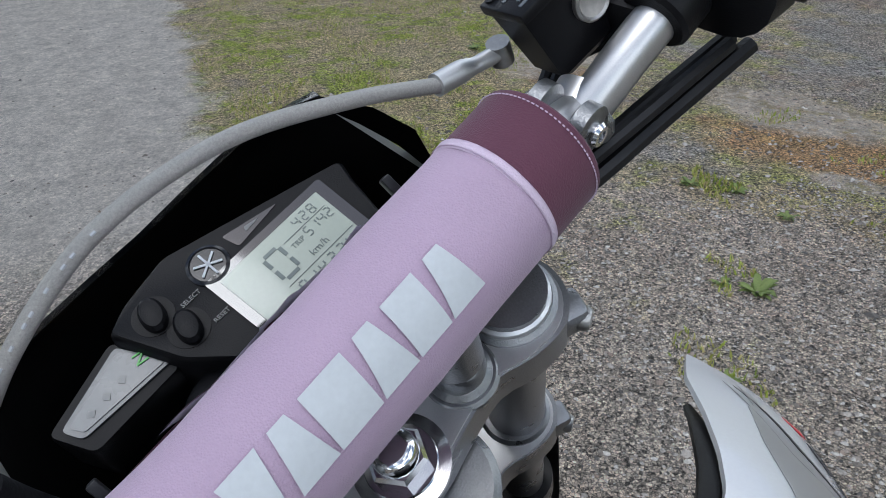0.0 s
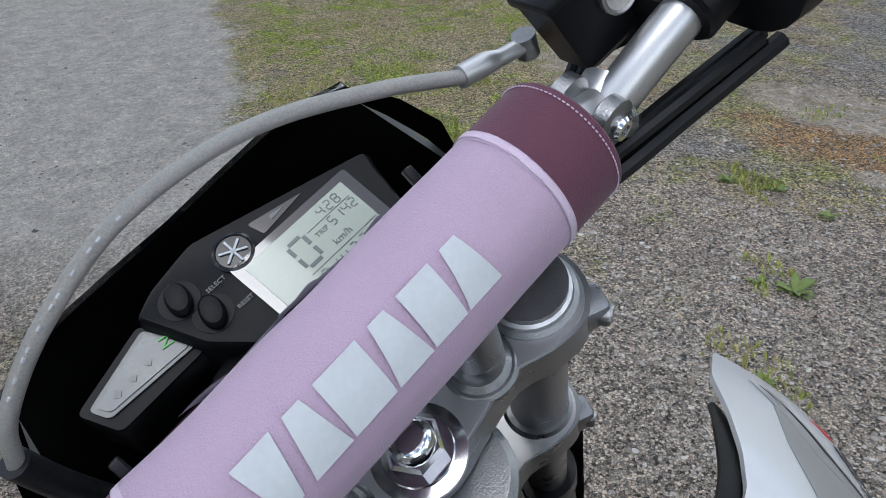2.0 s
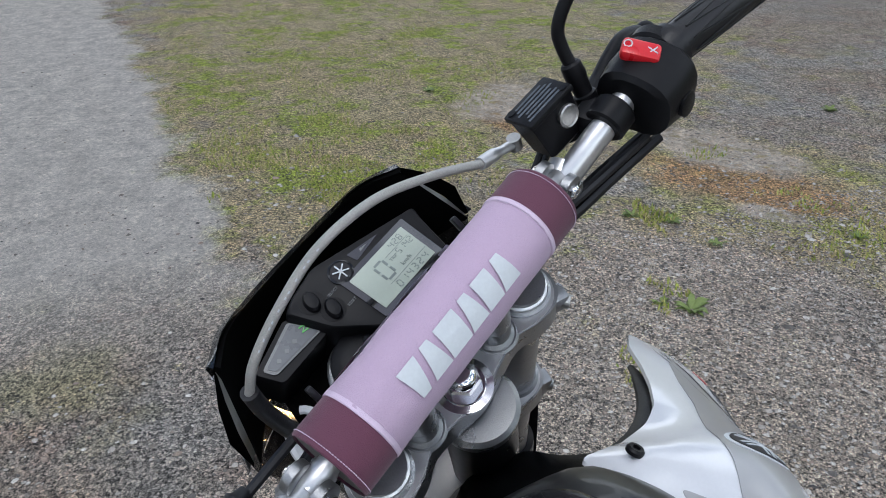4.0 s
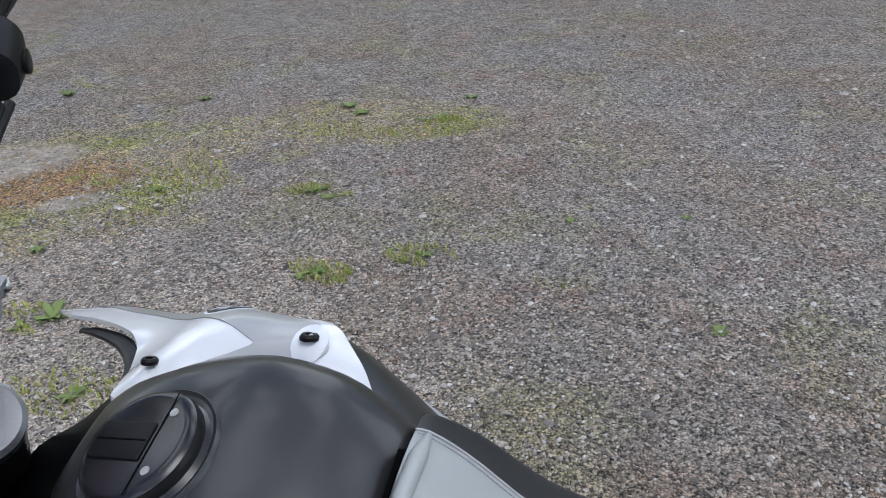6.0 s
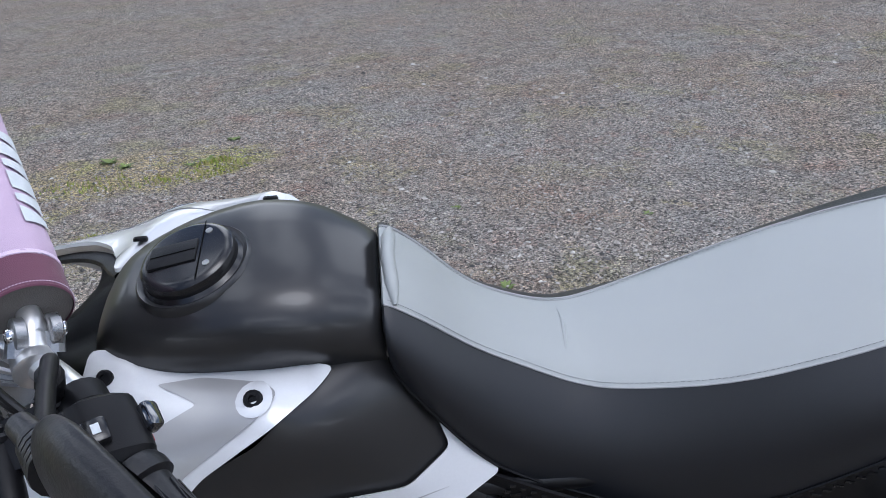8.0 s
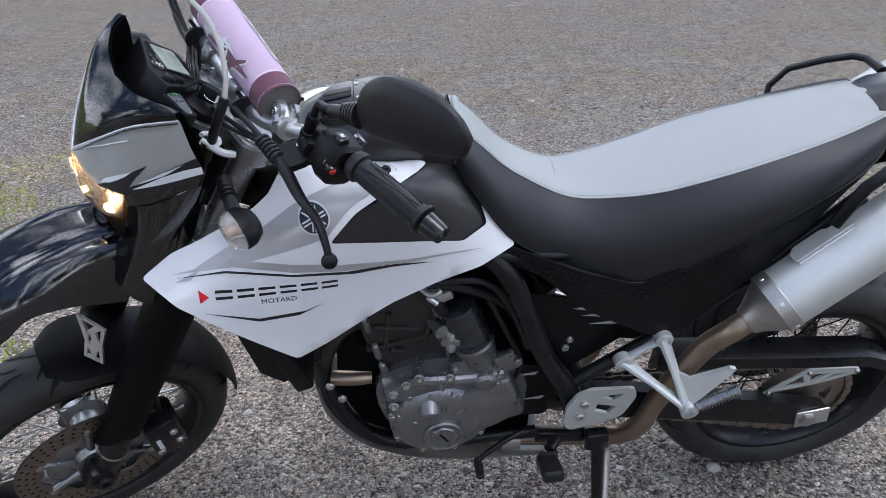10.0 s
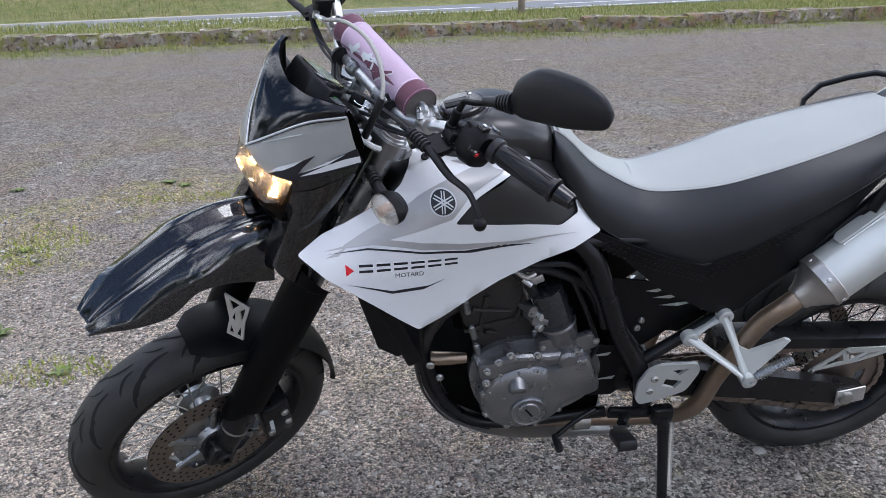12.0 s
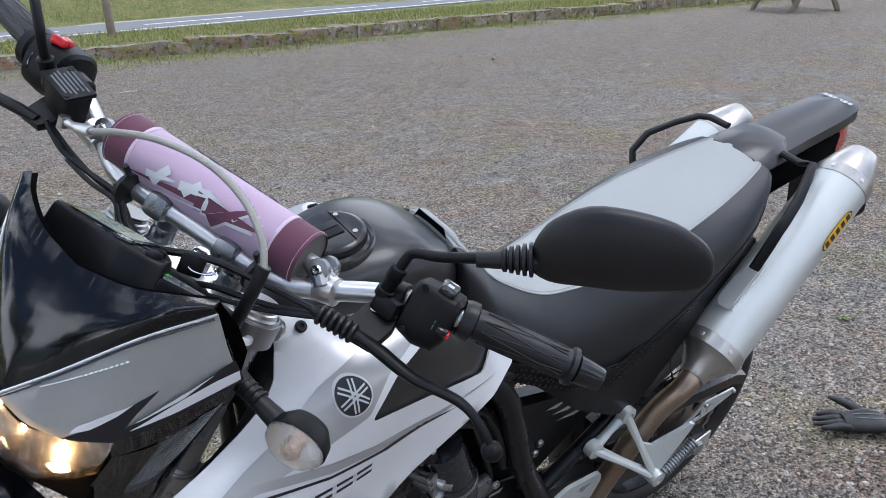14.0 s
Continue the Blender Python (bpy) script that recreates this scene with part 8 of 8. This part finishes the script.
# throttle body, hoses, and near-black boxes added as the shade behind them
bpart("sump_shadow_box", loft([[V(x, y, z) for x, z in ((1.065, 0.44), (1.02, 0.325), (0.92, 0.255), (0.66, 0.245), (0.66, 0.40), (0.98, 0.50))] for y in (-0.075, 0.072)]), DULL_BLACK, eng, "near-black box added as shade low in the engine")
bpart("engine_bay_shade_box", loft([[V(x, y, z) for x, z in ((1.04, 0.78), (1.02, 0.55), (0.72, 0.42), (0.64, 0.50), (0.70, 0.76), (0.85, 0.80))] for y in (-0.07, 0.06)]), DULL_BLACK, eng)
for pts, r in (([(0.98, 0.07, 0.73), (0.90, 0.10, 0.735), (0.82, 0.105, 0.72), (0.74, 0.09, 0.66), (0.70, 0.08, 0.58)], 0.009), ([(0.95, 0.08, 0.75), (0.86, 0.115, 0.752), (0.78, 0.112, 0.735), (0.70, 0.10, 0.64)], 0.007), ([(0.90, 0.09, 0.72), (0.87, 0.105, 0.69), (0.85, 0.10, 0.65)], 0.012), ([(0.78, 0.10, 0.70), (0.735, 0.105, 0.60), (0.70, 0.10, 0.50), (0.72, 0.10, 0.44)], 0.006), ([(0.76, 0.105, 0.72), (0.72, 0.11, 0.65), (0.69, 0.11, 0.56)], 0.011)):
    bpart("hose", tube(pts, r, 10, 6), GRIP, eng, "black rubber hose")
bpart("throttle_clamp", turned([(0, 0.022), (0.02, 0.022)], (0.872, 0.085, 0.70), (-0.3, 0.9, 0.2), 20), STEEL, eng)
for pts, r in (([(0.90, 0.10, 0.728), (0.88, 0.118, 0.722), (0.862, 0.115, 0.728)], 0.007), ([(0.885, 0.11, 0.71), (0.868, 0.12, 0.70)], 0.006)):
    bpart("union", tube(pts, r, 10, 3), ALU, eng, "bright hose union")
for x, z in ((0.868, 0.628), (0.858, 0.604)):
    bpart("union_block", turned([(-0.02, 0.011), (0.012, 0.011), (0.014, 0.014), (0.02, 0.014), (0.021, 0.009)], (x, 0.105, z), (-0.4, 0.9, 0.1), 12), ALU_CAST, eng)
bpart("blue_cap", block((0.03, 0.012, 0.02), (0.855, 0.105, 0.705), (0, 20, 0), bevel=0.003), ALU, eng)
# header, silencer link clamp, skid plate
bpart("header_pipe", tube([(0.985, 0.05, 0.62), (1.05, 0.06, 0.59), (1.09, 0.065, 0.50), (1.075, 0.07, 0.38), (1.02, 0.075, 0.29), (0.93, 0.07, 0.236)], 0.019, 16, 6), ENGINE_DARK, eng, "dark sooty exhaust header pipe")
bpart("header_mount", tube([(1.07, 0.085, 0.485), (1.03, 0.095, 0.49), (0.995, 0.095, 0.488)], [0.016, 0.015, 0.012], 12, 4), BRONZE, eng)
for x, z in ((1.076, 0.485), (1.055, 0.445)):
    bolt((x, 0.105, z), (0, 1, 0), 0.009, eng)
bpart("pipe_clamp", turned([(-0.02, 0.026), (0.02, 0.026)], (0.70, 0.08, 0.232), (1, 0, 0), 20), STEEL, eng)
SK = [(1.10, 0.46), (1.085, 0.39), (1.03, 0.30), (0.93, 0.235), (0.80, 0.205), (0.62, 0.195)]
skid = loft([[V(p.x, y, p.z + (0.012 if abs(y) > 0.1 else 0.0)) for y in (-0.115, -0.09, 0, 0.09, 0.115)] for p in spline([V(x, 0, z) for x, z in SK], 5)], closed=False)
bmesh.ops.solidify(skid, geom=skid.faces[:], thickness=0.004)
bpart("skid_plate", skid, ALU, label="aluminium skid plate", angle=60)
# radiator
rad = bpart("radiator", block((0.035, 0.13, 0.24), (1.155, 0.105, 0.665), (0, 20, 0), bevel=0.006), PLASTIC, label="black radiator")
fins = bmesh.new()
for i in range(24):
    p = V(1.172, 0.105, 0.665) + V(math.sin(radians(20)), 0, math.cos(radians(20))) * (-0.105 + i * 0.009)
    block((0.004, 0.118, 0.0015), tuple(p), (0, 20, 0), bevel=0, bm=fins)
bpart("fins", fins, FRAME_BLACK, rad)
bpart("radiator_cover", loft([[V(1.205, 0.17, 0.755), V(1.225, 0.165, 0.745), V(1.19, 0.16, 0.60), V(1.15, 0.165, 0.575), V(1.12, 0.17, 0.60), V(1.155, 0.175, 0.70)], [V(1.205, 0.15, 0.755), V(1.225, 0.145, 0.745), V(1.19, 0.14, 0.60), V(1.15, 0.145, 0.575), V(1.12, 0.15, 0.60), V(1.155, 0.155, 0.70)]]), PLASTIC, rad)

# side stand, rider's peg and gear lever
foot = V(0.53, 0.262, 0.262 * math.tan(radians(LEAN)) + 0.006)
stand = bpart("side_stand", tube([(0.535, 0.168, 0.315), (0.532, 0.2, 0.23), foot], [0.015, 0.0125, 0.0125], 12, 4), FRAME_BLACK, label="black side stand with its spring")
bpart("stand_foot", turned([(0, 0.026), (0.005, 0.028), (0.009, 0.02)], foot - V(0, math.sin(radians(LEAN)), math.cos(radians(LEAN))) * 0.008, (0, math.sin(radians(LEAN)), math.cos(radians(LEAN))), 16), FRAME_BLACK, stand)
bpart("stand_hinge", block((0.05, 0.028, 0.05), (0.538, 0.165, 0.32), bevel=0.008), FRAME_BLACK, stand)
spr = bmesh.new()
p0, p1 = V(0.515, 0.178, 0.305), V(0.512, 0.232, 0.135)
tube([p0.lerp(p1, i / 240) + V(0.006 * math.cos(i * 0.9), 0.006 * math.sin(i * 0.9), 0) for i in range(241)], 0.0013, 5, 1, spr)
bpart("stand_spring", spr, STEEL, stand, "coil spring")
bpart("stand_tang", tube([(0.52, 0.242, 0.11), (0.495, 0.25, 0.098), (0.482, 0.252, 0.105)], 0.004, 8, 4), FRAME_BLACK, stand)
bpart("peg_mount", block((0.15, 0.014, 0.03), (0.59, 0.150, 0.318), (0, -6, 0), bevel=0.005), FRAME_BLACK)
for s in (1, -1):
    pg = bpart("rider_footpeg", block((0.045, 0.075, 0.028), (0.645, 0.215 * s, 0.305), (25 * s, 0, 0), bevel=0.008), GRIP, label="black rubber-topped footpeg")
    for i in range(4):
        bpart("tread_bar", block((0.04, 0.007, 0.006), (0.645, (0.192 + 0.016 * i) * s, 0.322 - 0.0075 * i), (25 * s, 0, 0), bevel=0.002), GRIP, pg)
    bpart("peg_arm", tube([(0.62, 0.155 * s, 0.318), (0.64, 0.18 * s, 0.318)], 0.012, 10, 2), FRAME_BLACK, pg)
gl = bpart("gear_lever", tube([(0.69, 0.135, 0.325), (0.74, 0.145, 0.30), (0.78, 0.150, 0.262)], 0.006, 10, 4), FRAME_BLACK, label="black gear lever")
gr = bmesh.new()
for i in range(7):
    turned([(0, 0.0095), (0.004, 0.0095)], V(0.783, 0.150 + 0.0055 * i, 0.258), (0, 1, 0), 12, gr)
rod((0.783, 0.145, 0.258), (0.783, 0.192, 0.258), 0.008, bm=gr)
bpart("toe_rubber", gr, GRIP, gl)
